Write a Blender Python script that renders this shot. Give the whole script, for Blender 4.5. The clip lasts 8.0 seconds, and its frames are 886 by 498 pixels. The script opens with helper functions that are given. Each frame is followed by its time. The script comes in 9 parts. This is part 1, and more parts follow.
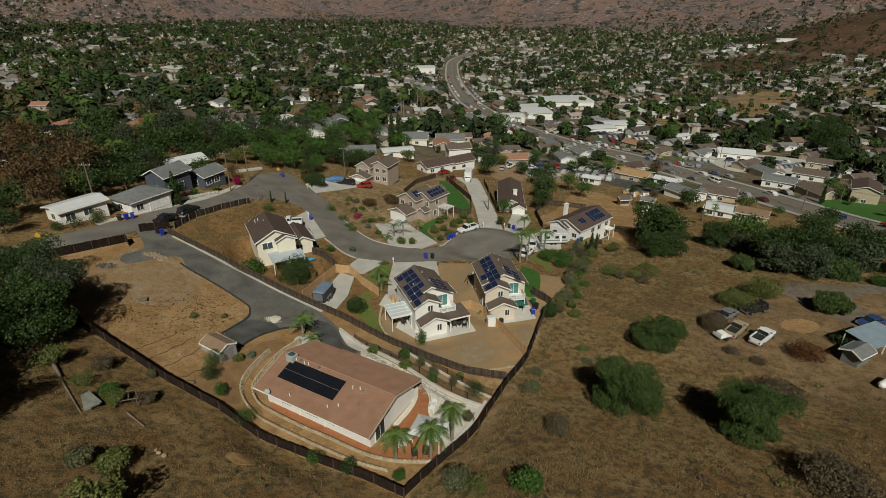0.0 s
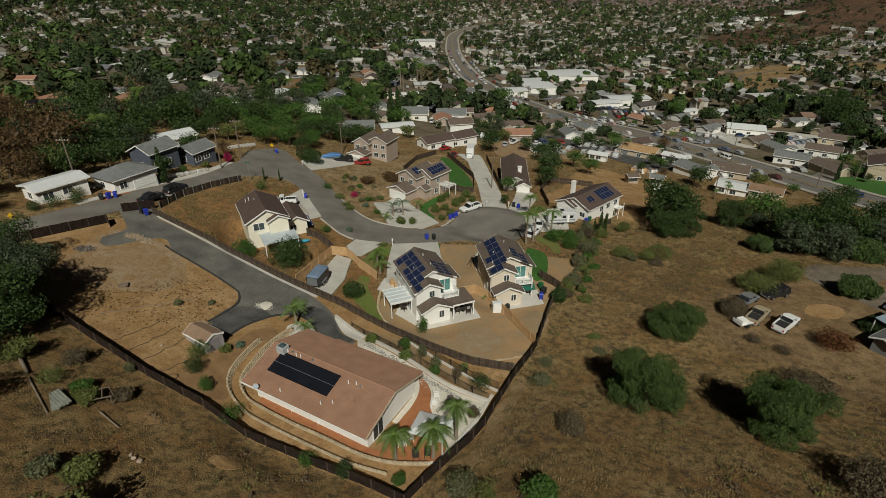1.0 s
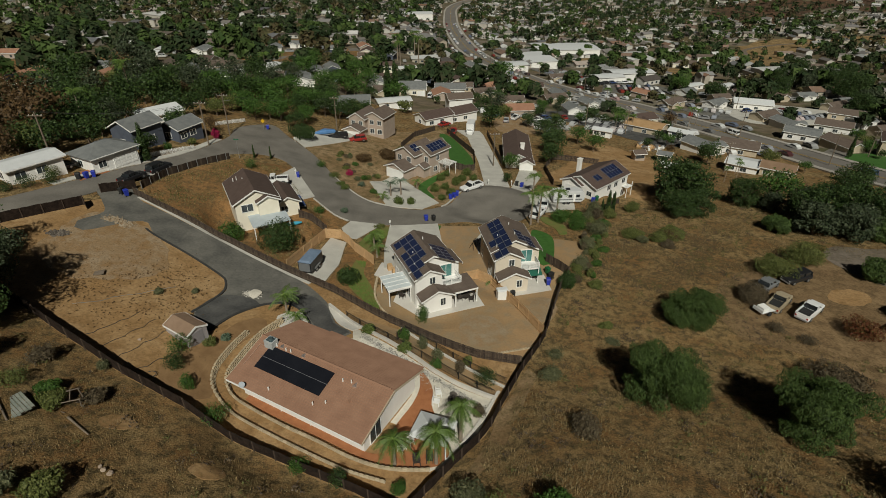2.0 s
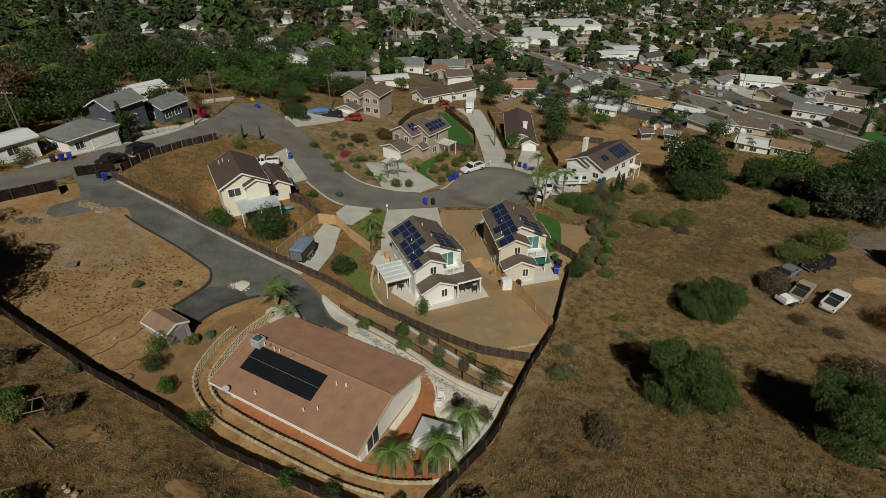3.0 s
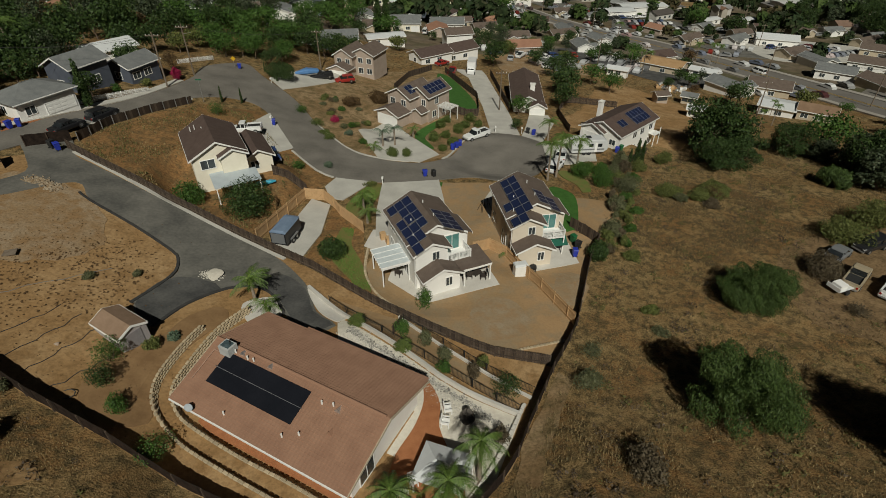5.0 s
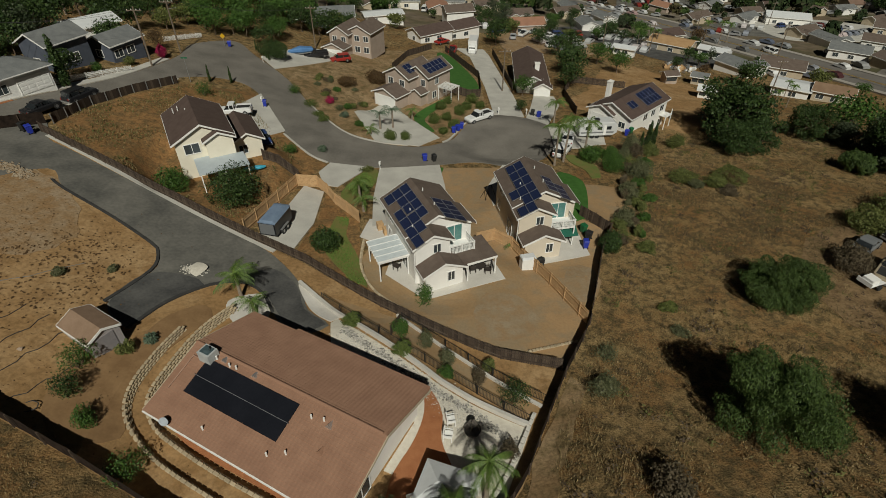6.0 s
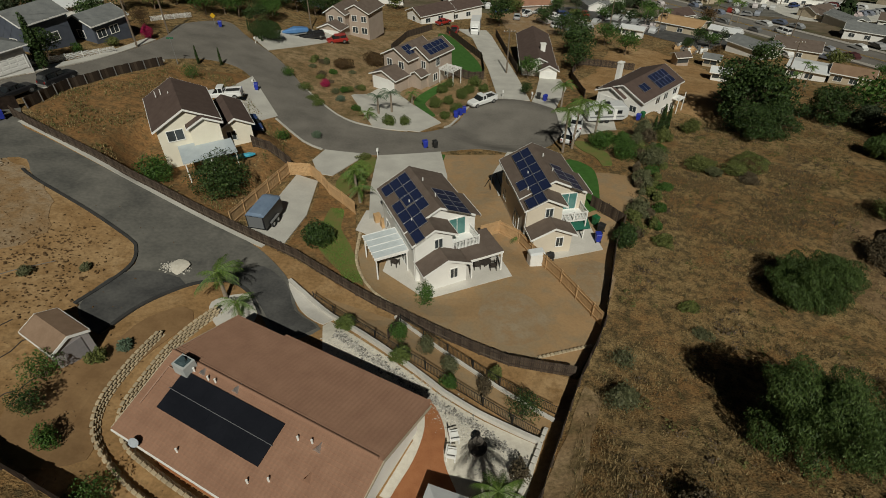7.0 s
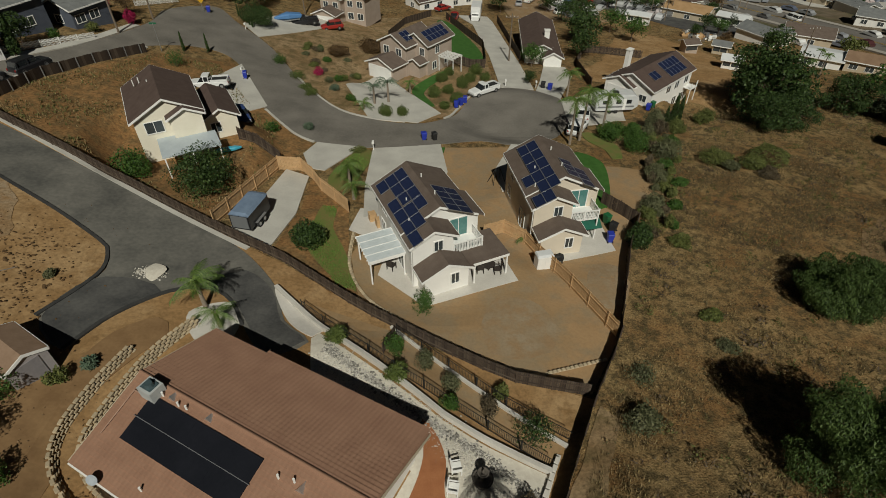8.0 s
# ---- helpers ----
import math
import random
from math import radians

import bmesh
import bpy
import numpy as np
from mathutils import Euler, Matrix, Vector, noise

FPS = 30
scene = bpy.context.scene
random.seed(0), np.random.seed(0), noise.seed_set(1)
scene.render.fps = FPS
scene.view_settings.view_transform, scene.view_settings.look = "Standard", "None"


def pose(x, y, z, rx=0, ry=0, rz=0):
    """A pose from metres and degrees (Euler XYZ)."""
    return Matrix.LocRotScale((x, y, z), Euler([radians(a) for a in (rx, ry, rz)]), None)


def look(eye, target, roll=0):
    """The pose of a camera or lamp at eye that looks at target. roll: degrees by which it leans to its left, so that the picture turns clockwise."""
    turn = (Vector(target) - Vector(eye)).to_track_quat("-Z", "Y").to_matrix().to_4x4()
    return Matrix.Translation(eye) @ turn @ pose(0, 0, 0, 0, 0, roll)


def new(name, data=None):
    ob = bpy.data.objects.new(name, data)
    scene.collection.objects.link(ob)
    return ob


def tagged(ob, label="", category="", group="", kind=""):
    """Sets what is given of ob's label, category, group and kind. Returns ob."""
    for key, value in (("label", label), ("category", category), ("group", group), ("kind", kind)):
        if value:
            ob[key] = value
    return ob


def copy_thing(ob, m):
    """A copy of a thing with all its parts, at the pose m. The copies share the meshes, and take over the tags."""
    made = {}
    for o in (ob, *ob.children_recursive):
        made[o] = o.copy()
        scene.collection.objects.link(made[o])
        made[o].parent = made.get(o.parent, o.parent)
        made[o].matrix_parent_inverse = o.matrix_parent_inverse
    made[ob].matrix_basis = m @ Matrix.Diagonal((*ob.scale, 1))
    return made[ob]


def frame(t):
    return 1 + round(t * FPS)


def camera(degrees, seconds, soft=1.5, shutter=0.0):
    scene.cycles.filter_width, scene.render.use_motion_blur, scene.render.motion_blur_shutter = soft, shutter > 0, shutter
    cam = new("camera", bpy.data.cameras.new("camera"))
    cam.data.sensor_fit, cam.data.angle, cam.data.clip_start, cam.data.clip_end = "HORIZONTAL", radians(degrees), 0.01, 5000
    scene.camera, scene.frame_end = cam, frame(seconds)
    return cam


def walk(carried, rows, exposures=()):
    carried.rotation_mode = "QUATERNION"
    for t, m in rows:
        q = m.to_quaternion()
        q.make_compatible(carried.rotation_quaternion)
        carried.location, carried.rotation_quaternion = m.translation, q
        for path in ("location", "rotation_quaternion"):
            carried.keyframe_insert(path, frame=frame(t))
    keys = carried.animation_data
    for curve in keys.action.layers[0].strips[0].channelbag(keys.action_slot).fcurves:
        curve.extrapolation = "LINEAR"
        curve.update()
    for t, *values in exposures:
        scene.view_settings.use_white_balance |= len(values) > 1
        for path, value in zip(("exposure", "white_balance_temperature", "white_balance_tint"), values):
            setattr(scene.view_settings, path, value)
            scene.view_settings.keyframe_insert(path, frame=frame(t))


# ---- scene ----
from mathutils.geometry import delaunay_2d_cdt as cdt
cam = camera(79.06, 8.0, soft=0.9)
PATH = [
    (0, (-6.79, -78.19, 51.01), (-7.25, -24.22, 24.80), 0.12),
    (0.5, (-6.97, -75.57, 50.07), (-7.54, -22.16, 22.73), 0.09),
    (1, (-7.16, -72.96, 49.08), (-7.63, -20.13, 20.64), 0.07),
    (1.5, (-7.40, -70.40, 48.15), (-7.75, -18.19, 18.59), 0.07),
    (3, (-8.16, -63.17, 45.45), (-8.09, -12.72, 12.97), 0.03),
    (3.5, (-8.35, -60.90, 44.56), (-8.19, -10.98, 11.26), 0.01),
    (4, (-8.53, -58.72, 43.67), (-8.36, -9.32, 9.61), 0.03),
    (4.5, (-8.71, -56.63, 42.77), (-8.45, -7.75, 7.97), 0.01),
    (6, (-9.11, -50.52, 40.06), (-8.68, -3.35, 2.97), 0.06),
    (6.5, (-9.10, -48.61, 39.12), (-8.76, -2.00, 1.35), -0.04),
    (7, (-9.13, -46.69, 38.21), (-8.86, -0.55, -0.14), -0.12),
    (7.5, (-9.15, -44.74, 37.28), (-8.91, 1.03, -1.51), -0.18),
    (8, (-9.18, -42.84, 36.37), (-8.84, 2.62, -2.79), -0.13),
]
walk(cam, [(t, look(eye, target, roll)) for t, eye, target, roll in PATH], [(0, -0.47, 6500, 3), (8, -0.62, 6500, 3)])

# ---- world, sun ----
world = bpy.data.worlds.new("sky")
scene.world = world
world.use_nodes = True
wn = world.node_tree
sky = wn.nodes.new("ShaderNodeTexSky")
sky.sky_type, sky.sun_disc = "NISHITA", False
sky.sun_elevation, sky.sun_rotation = radians(44), radians(176)
sky.air_density, sky.dust_density, sky.ozone_density = 1.0, 1.5, 1.0
wn.links.new(sky.outputs["Color"], wn.nodes["Background"].inputs["Color"])
wn.nodes["Background"].inputs["Strength"].default_value = 0.005
SUN = Vector((math.sin(radians(4)) * math.cos(radians(44)), -math.cos(radians(4)) * math.cos(radians(44)), math.sin(radians(44))))
sun = new("sun", bpy.data.lights.new("sun", "SUN"))
sun.data.energy, sun.data.angle, sun.data.color = 5.0, radians(0.5), (1.0, 0.95, 0.87)
sun.matrix_world = look(SUN * 100, (0, 0, 0))


# ---- materials ----
def mat(name, col, col2=None, scale=4.0, rough=0.9, metal=0.0, bump=0.0, fine=60.0, mix=1.0, detail=6.0, rand=0.0, spec=0.3):
    """Two colours mixed by noise at two scales, with relief and optional spread from object to object."""
    m = bpy.data.materials.new(name)
    m.use_nodes = True
    nt = m.node_tree
    b = nt.nodes["Principled BSDF"]
    b.inputs["Roughness"].default_value, b.inputs["Metallic"].default_value = rough, metal
    b.inputs["Specular IOR Level"].default_value = spec
    co = nt.nodes.new("ShaderNodeTexCoord")
    n1, n2 = nt.nodes.new("ShaderNodeTexNoise"), nt.nodes.new("ShaderNodeTexNoise")
    n1.inputs["Scale"].default_value, n1.inputs["Detail"].default_value = 1.0 / scale, detail
    n2.inputs["Scale"].default_value, n2.inputs["Detail"].default_value = fine / 10.0, 4.0
    for n in (n1, n2):
        nt.links.new(co.outputs["Object"], n.inputs["Vector"])
    add = nt.nodes.new("ShaderNodeMath")
    add.operation = "MULTIPLY_ADD"
    nt.links.new(n2.outputs["Fac"], add.inputs[0])
    add.inputs[1].default_value = 0.45
    nt.links.new(n1.outputs["Fac"], add.inputs[2])
    ramp = nt.nodes.new("ShaderNodeValToRGB")
    ramp.color_ramp.elements[0].position, ramp.color_ramp.elements[1].position = 0.5, 0.95
    ramp.color_ramp.elements[0].color = (*col, 1)
    c2 = col2 or [c * 0.8 for c in col]
    ramp.color_ramp.elements[1].color = (*[a + (c - a) * mix for a, c in zip(col, c2)], 1)
    nt.links.new(add.outputs[0], ramp.inputs["Fac"])
    out = ramp.outputs["Color"]
    if rand:
        info, hsv, mr = nt.nodes.new("ShaderNodeObjectInfo"), nt.nodes.new("ShaderNodeHueSaturation"), nt.nodes.new("ShaderNodeMapRange")
        mr.inputs["To Min"].default_value, mr.inputs["To Max"].default_value = 1 - rand, 1 + rand
        nt.links.new(info.outputs["Random"], mr.inputs["Value"])
        nt.links.new(mr.outputs[0], hsv.inputs["Value"])
        nt.links.new(out, hsv.inputs["Color"])
        out = hsv.outputs["Color"]
    nt.links.new(out, b.inputs["Base Color"])
    if bump:
        bp = nt.nodes.new("ShaderNodeBump")
        bp.inputs["Strength"].default_value, bp.inputs["Distance"].default_value = min(1.0, bump * 4), bump
        nt.links.new(add.outputs[0], bp.inputs["Height"])
        nt.links.new(bp.outputs["Normal"], b.inputs["Normal"])
    return m


def island_mat(name, cols, rough=0.9, noise_scale=0.5, spec=0.2):
    """Colour picked by mesh island out of a row of colours."""
    m = bpy.data.materials.new(name)
    m.use_nodes = True
    nt = m.node_tree
    b = nt.nodes["Principled BSDF"]
    b.inputs["Roughness"].default_value, b.inputs["Specular IOR Level"].default_value = rough, spec
    g, ramp = nt.nodes.new("ShaderNodeNewGeometry"), nt.nodes.new("ShaderNodeValToRGB")
    els = ramp.color_ramp.elements
    while len(els) < len(cols):
        els.new(0.5)
    for i, c in enumerate(cols):
        els[i].position = i / max(1, len(cols) - 1)
    for i, c in enumerate(cols):
        els[i].color = (*c, 1)
    nt.links.new(g.outputs["Random Per Island"], ramp.inputs["Fac"])
    co, n1, mixn = nt.nodes.new("ShaderNodeTexCoord"), nt.nodes.new("ShaderNodeTexNoise"), nt.nodes.new("ShaderNodeMix")
    n1.inputs["Scale"].default_value = 1 / noise_scale
    nt.links.new(co.outputs["Object"], n1.inputs["Vector"])
    mixn.data_type, mixn.blend_type = "RGBA", "MULTIPLY"
    mixn.inputs["Factor"].default_value = 0.35
    nt.links.new(ramp.outputs["Color"], mixn.inputs["A"])
    nt.links.new(n1.outputs["Fac"], mixn.inputs["B"])
    nt.links.new(mixn.outputs["Result"], b.inputs["Base Color"])
    return m


def ground_mat(name, cols, big, mid, fine, bump, rough=0.95, speck=0.55):
    """Soil: three colours blended by a broad noise and speckled by finer ones."""
    m = bpy.data.materials.new(name)
    m.use_nodes = True
    nt = m.node_tree
    b = nt.nodes["Principled BSDF"]
    b.inputs["Roughness"].default_value, b.inputs["Specular IOR Level"].default_value = rough, 0.1
    co = nt.nodes.new("ShaderNodeTexCoord")
    noises = []
    for size, det in ((big, 5), (mid, 6), (fine, 4)):
        n = nt.nodes.new("ShaderNodeTexNoise")
        n.inputs["Scale"].default_value, n.inputs["Detail"].default_value, n.inputs["Roughness"].default_value = 1 / size, det, 0.62
        nt.links.new(co.outputs["Object"], n.inputs["Vector"])
        noises.append(n)
    ramps = []
    for n, lo, hi in zip(noises, (0.38, 0.44, 0.42), (0.62, 0.62, 0.6)):
        r = nt.nodes.new("ShaderNodeMapRange")
        r.inputs["From Min"].default_value, r.inputs["From Max"].default_value = lo, hi
        nt.links.new(n.outputs["Fac"], r.inputs["Value"])
        ramps.append(r)
    last = None
    for i in range(2):
        mx = nt.nodes.new("ShaderNodeMix")
        mx.data_type = "RGBA"
        nt.links.new(ramps[i].outputs[0], mx.inputs["Factor"])
        if last is None:
            mx.inputs["A"].default_value = (*cols[0], 1)
        else:
            nt.links.new(last, mx.inputs["A"])
        mx.inputs["B"].default_value = (*cols[i + 1], 1)
        last = mx.outputs["Result"]
    sp = nt.nodes.new("ShaderNodeMix")
    sp.data_type, sp.blend_type = "RGBA", "MULTIPLY"
    sp.inputs["Factor"].default_value = speck
    g = nt.nodes.new("ShaderNodeMapRange")
    g.inputs["From Min"].default_value, g.inputs["From Max"].default_value, g.inputs["To Min"].default_value, g.inputs["To Max"].default_value = 0.3, 0.6, 0.35, 1.15
    nt.links.new(noises[2].outputs["Fac"], g.inputs["Value"])
    nt.links.new(last, sp.inputs["A"])
    nt.links.new(g.outputs[0], sp.inputs["B"])
    nt.links.new(sp.outputs["Result"], b.inputs["Base Color"])
    bp = nt.nodes.new("ShaderNodeBump")
    bp.inputs["Strength"].default_value, bp.inputs["Distance"].default_value = 0.8, bump
    nt.links.new(noises[2].outputs["Fac"], bp.inputs["Height"])
    nt.links.new(bp.outputs["Normal"], b.inputs["Normal"])
    return m


M_FIELD = ground_mat("dry_field_soil", ((0.25, 0.142, 0.058), (0.33, 0.23, 0.108), (0.12, 0.088, 0.042)), 5, 0.9, 0.15, 0.2, speck=1.0)
M_DIRT = ground_mat("graded_dirt", ((0.32, 0.192, 0.085), (0.4, 0.265, 0.135), (0.27, 0.162, 0.072)), 9, 2.0, 0.3, 0.03, speck=0.45)
M_BANK = ground_mat("dry_bank_soil", ((0.25, 0.16, 0.08), (0.34, 0.24, 0.135), (0.165, 0.12, 0.058)), 6, 1.4, 0.25, 0.05, speck=0.6)
M_DIRT_DULL = ground_mat("trampled_dirt", ((0.2, 0.13, 0.068), (0.265, 0.18, 0.095), (0.15, 0.1, 0.052)), 8, 1.6, 0.3, 0.04, speck=0.6)
M_DIRT_RED = ground_mat("red_dirt", ((0.21, 0.115, 0.048), (0.3, 0.168, 0.07), (0.16, 0.105, 0.048)), 7, 1.3, 0.3, 0.05, speck=0.7)
M_DIRT_PALE = ground_mat("pale_yard_dirt", ((0.3, 0.2, 0.105), (0.37, 0.24, 0.125), (0.29, 0.215, 0.13)), 6, 2.2, 0.25, 0.008, speck=0.15)
M_GRAVEL_GREY = ground_mat("grey_gravel", ((0.295, 0.2, 0.11), (0.34, 0.255, 0.165), (0.275, 0.172, 0.085)), 4, 1.2, 0.22, 0.02, speck=0.45)
M_GREY_YARD = ground_mat("grey_yard_dirt", ((0.29, 0.21, 0.125), (0.32, 0.25, 0.165), (0.3, 0.2, 0.11)), 3, 1.2, 0.25, 0.008, speck=0.15)
M_GRAVEL_DULL = ground_mat("dull_grey_gravel", ((0.17, 0.14, 0.11), (0.21, 0.175, 0.14), (0.14, 0.115, 0.085)), 5, 1.5, 0.25, 0.02, speck=0.4)
M_ASPHALT = mat("old_asphalt", (0.13, 0.119, 0.103), (0.21, 0.191, 0.165), 4, 0.9, 0, 0.006, 40)
M_DRIVE = mat("drive_asphalt", (0.085, 0.083, 0.075), (0.18, 0.17, 0.148), 3, 0.9, 0, 0.006, 30)
M_NEWTAR = mat("dark_asphalt", (0.045, 0.045, 0.045), (0.11, 0.107, 0.1), 2.2, 0.85, 0, 0.006, 40)
M_CONC = mat("concrete", (0.43, 0.41, 0.37), (0.55, 0.53, 0.475), 2.5, 0.85, 0, 0.004, 60)
M_CONC_W = mat("pale_concrete", (0.5, 0.47, 0.42), (0.62, 0.59, 0.54), 2.0, 0.85, 0, 0.004, 60)
M_KERB = mat("black_kerb", (0.035, 0.035, 0.035), (0.06, 0.058, 0.055), 1, 0.8)
M_LAWN = mat("turf", (0.035, 0.10, 0.015), (0.055, 0.14, 0.025), 0.8, 0.95, 0, 0.03, 60)
M_WEEDY = mat("weedy_lawn", (0.1, 0.16, 0.03), (0.18, 0.14, 0.05), 1.6, 0.95, 0, 0.05, 60)
M_STONE = mat("white_stone_chips", (0.66, 0.62, 0.53), (0.55, 0.5, 0.42), 0.3, 0.9, 0, 0.03, 120)
M_MULCH = mat("red_mulch", (0.28, 0.108, 0.045), (0.36, 0.152, 0.066), 0.6, 0.95, 0, 0.03, 120)


# ---- the lie of the land ----
PADS = [(-19.5, -27.5, 9, 5, 5.2), (-9.5, -4.5, 6.5, 4, 2.9), (2.8, 1.5, 6, 4, 2.1), (-37.5, 11, 6.5, 4, 5.5), (-14.5, 50, 8, 5, -1.8), (37, 42, 4.5, 8, -4.6), (21, 38, 5, 5, -2.3), (2, 32, 7, 5, -1.1)]


def gza(x, y):
    """Height of the ground, for arrays."""
    sg = lambda v: 1 / (1 + np.exp(-np.clip(v, -60, 60)))
    x, y = np.asarray(x, float), np.asarray(y, float)
    yp = 20 * np.logaddexp(0, y / 20)
    z = 2.8 - 0.115 * 900 * (1 - np.exp(-yp / 900)) - 0.05 * (y - yp)
    z = z + 13 * sg(-(x + 44) / 11) - 8 * sg((x - 40) / 18) * sg((y - 45) / 18)
    z = z + 105 * np.exp(-(((x - 860) / 260) ** 2) - ((y - 950) / 280) ** 2) + 35 * np.exp(-(((x + 700) / 400) ** 2) - ((y - 900) / 350) ** 2)
    m = np.clip((np.hypot(x, y + 60) - 2150 - 900 * np.exp(-(((x + 450) / 600) ** 2))) / 1500, 0, 1)
    z = z + m * m * (3 - 2 * m) * (310 + 60 * np.sin(x / 260.0) + 45 * np.sin(x / 113.0 + 1.3) + 30 * np.sin(x / 57.0 + y / 90.0))
    # the slope steepens outside the fence
    rim = np.interp(x, [-72, -49, -10.9, 1.7, 80], [-13, -24, -42, -23, -23])
    z = z + 0.26 * 2 * np.logaddexp(0, (rim - y) / 2) * np.clip((y + 110) / 30, 0, 1)
    for px, py, r, f, pz in PADS:
        k = np.clip((r + f - np.hypot(x - px, y - py)) / f, 0, 1)
        k = k * k * (3 - 2 * k)
        z = z + (pz - z) * k
    return z


def gz(x, y):
    return float(gza(x, y))


# ---- building helpers ----
def mesh_object(name, verts, faces, material, parent=None, label="", kind="", category="", smooth=False):
    me = bpy.data.meshes.new(name)
    me.from_pydata(verts, [], faces)
    me.materials.append(material)
    if smooth:
        me.polygons.foreach_set("use_smooth", [True] * len(me.polygons))
    me.update()
    ob = new(name, me)
    ob.parent = parent
    return tagged(ob, label, category, "", kind)


def part(name, bm, material, parent, label=""):
    me = bpy.data.meshes.new(name)
    bmesh.ops.recalc_face_normals(bm, faces=bm.faces)
    bm.to_mesh(me)
    bm.free()
    me.materials.append(material)
    ob = new(name, me)
    ob.parent = parent
    return tagged(ob, label)


def thing(name, label, category, x, y, z=None, rz=0.0, group=""):
    ob = new(name)
    ob.matrix_basis = pose(x, y, gz(x, y) if z is None else z, 0, 0, rz)
    return tagged(ob, label, category, group)


def box(bm, x0, y0, z0, x1, y1, z1, m=None):
    v = [bm.verts.new((m @ Vector(c)) if m else c) for c in ((x0, y0, z0), (x1, y0, z0), (x1, y1, z0), (x0, y1, z0), (x0, y0, z1), (x1, y0, z1), (x1, y1, z1), (x0, y1, z1))]
    for f in ((3, 2, 1, 0), (4, 5, 6, 7), (0, 1, 5, 4), (1, 2, 6, 5), (2, 3, 7, 6), (3, 0, 4, 7)):
        bm.faces.new([v[i] for i in f])
    return bm


def rod(bm, a, b, r0, r1=None, n=6):
    """A tapered round bar from a to b."""
    a, b, r1 = Vector(a), Vector(b), r0 if r1 is None else r1
    q = (b - a).to_track_quat("Z", "Y")
    rings = [[bm.verts.new(c + q @ Vector((r * math.cos(2 * math.pi * i / n), r * math.sin(2 * math.pi * i / n), 0))) for i in range(n)] for c, r in ((a, r0), (b, r1))]
    for i in range(n):
        j = (i + 1) % n
        bm.faces.new((rings[0][i], rings[0][j], rings[1][j], rings[1][i]))
    bm.faces.new(rings[0][::-1]), bm.faces.new(rings[1])
    return bm


def curve_points(ring, closed=True, step=1.0):
    """Catmull-Rom through the points of a plan line, evenly spaced."""
    pts, n, out = [Vector(p) for p in ring], len(ring), []
    for i in range(n if closed else n - 1):
        p0, p1, p2, p3 = [pts[(i + k) % n] if closed else pts[min(max(i + k, 0), n - 1)] for k in (-1, 0, 1, 2)]
        c = max(1, int((p2 - p1).length / step))
        for k in range(c):
            t = k / c
            out.append(0.5 * (2 * p1 + (p2 - p0) * t + (2 * p0 - 5 * p1 + 4 * p2 - p3) * t * t + (3 * p1 - p0 - 3 * p2 + p3) * t ** 3))
    if not closed:
        out.append(pts[-1])
    return [(p.x, p.y) for p in out]


def ragged(ring, amp, seed, step=0.9):
    """A smooth plan line whose edge wanders in and out, as worn ground does."""
    line, rnd, out, k = curve_points(ring, True, step), random.Random(seed), [], 0.0
    cx, cy = sum(p[0] for p in line) / len(line), sum(p[1] for p in line) / len(line)
    for i, (x, y) in enumerate(line):
        k = 0.72 * k + rnd.uniform(-1, 1) * amp * 0.5
        fade = min(1.0, i / 6, (len(line) - 1 - i) / 6)
        d = math.hypot(x - cx, y - cy) or 1.0
        out.append((x + (x - cx) / d * k * fade, y + (y - cy) / d * k * fade))
    return out


def straight(ring, closed=True, step=1.0):
    out, n = [], len(ring)
    for i in range(n if closed else n - 1):
        a, b = Vector(ring[i]), Vector(ring[(i + 1) % n])
        c = max(1, int((b - a).length / step))
        out += [tuple(a.lerp(b, k / c)) for k in range(c)]
    if not closed:
        out.append(tuple(ring[-1]))
    return out


def sheet(name, outline, material, lift, label="", category="", kind="structure", step=0.9, depth=0.25, parent=None):
    """A slab that follows the ground inside an outline, with sides that go into the soil."""
    xs, ys = [p[0] for p in outline], [p[1] for p in outline]
    n = len(outline)
    inner = []
    for i in range(int((max(xs) - min(xs)) / step) + 1):
        for j in range(int((max(ys) - min(ys)) / step) + 1):
            inner.append((min(xs) + (i + 0.5) * step, min(ys) + (j + 0.5) * step))
    ox, oy = np.array(xs), np.array(ys)
    keep = []
    for p in inner:
        a, b = oy > p[1], np.roll(oy, -1) > p[1]
        with np.errstate(divide="ignore", invalid="ignore"):
            cross = (np.roll(ox, -1) - ox) * (p[1] - oy) / (np.roll(oy, -1) - oy) + ox
        if np.count_nonzero((a != b) & (p[0] < cross)) % 2 and np.min(np.hypot(ox - p[0], oy - p[1])) > step * 0.45:
            keep.append(p)
    vs, _, fs, _, _, _ = cdt([Vector(p) for p in list(outline) + keep], [(i, (i + 1) % n) for i in range(n)], [list(range(n))], 1, 1e-4)
    z = gza([v.x for v in vs], [v.y for v in vs]) + lift
    verts = [(v.x, v.y, float(h)) for v, h in zip(vs, z)]
    rim = [(x, y, float(h)) for (x, y), h in zip(outline, gza(xs, ys) + lift)]
    k = len(verts)
    verts += rim + [(x, y, h - depth) for x, y, h in rim]
    faces = list(fs) + [(k + i, k + n + i, k + n + (i + 1) % n, k + (i + 1) % n) for i in range(n)]
    return mesh_object(name, verts, faces, material, parent, label, kind, category)


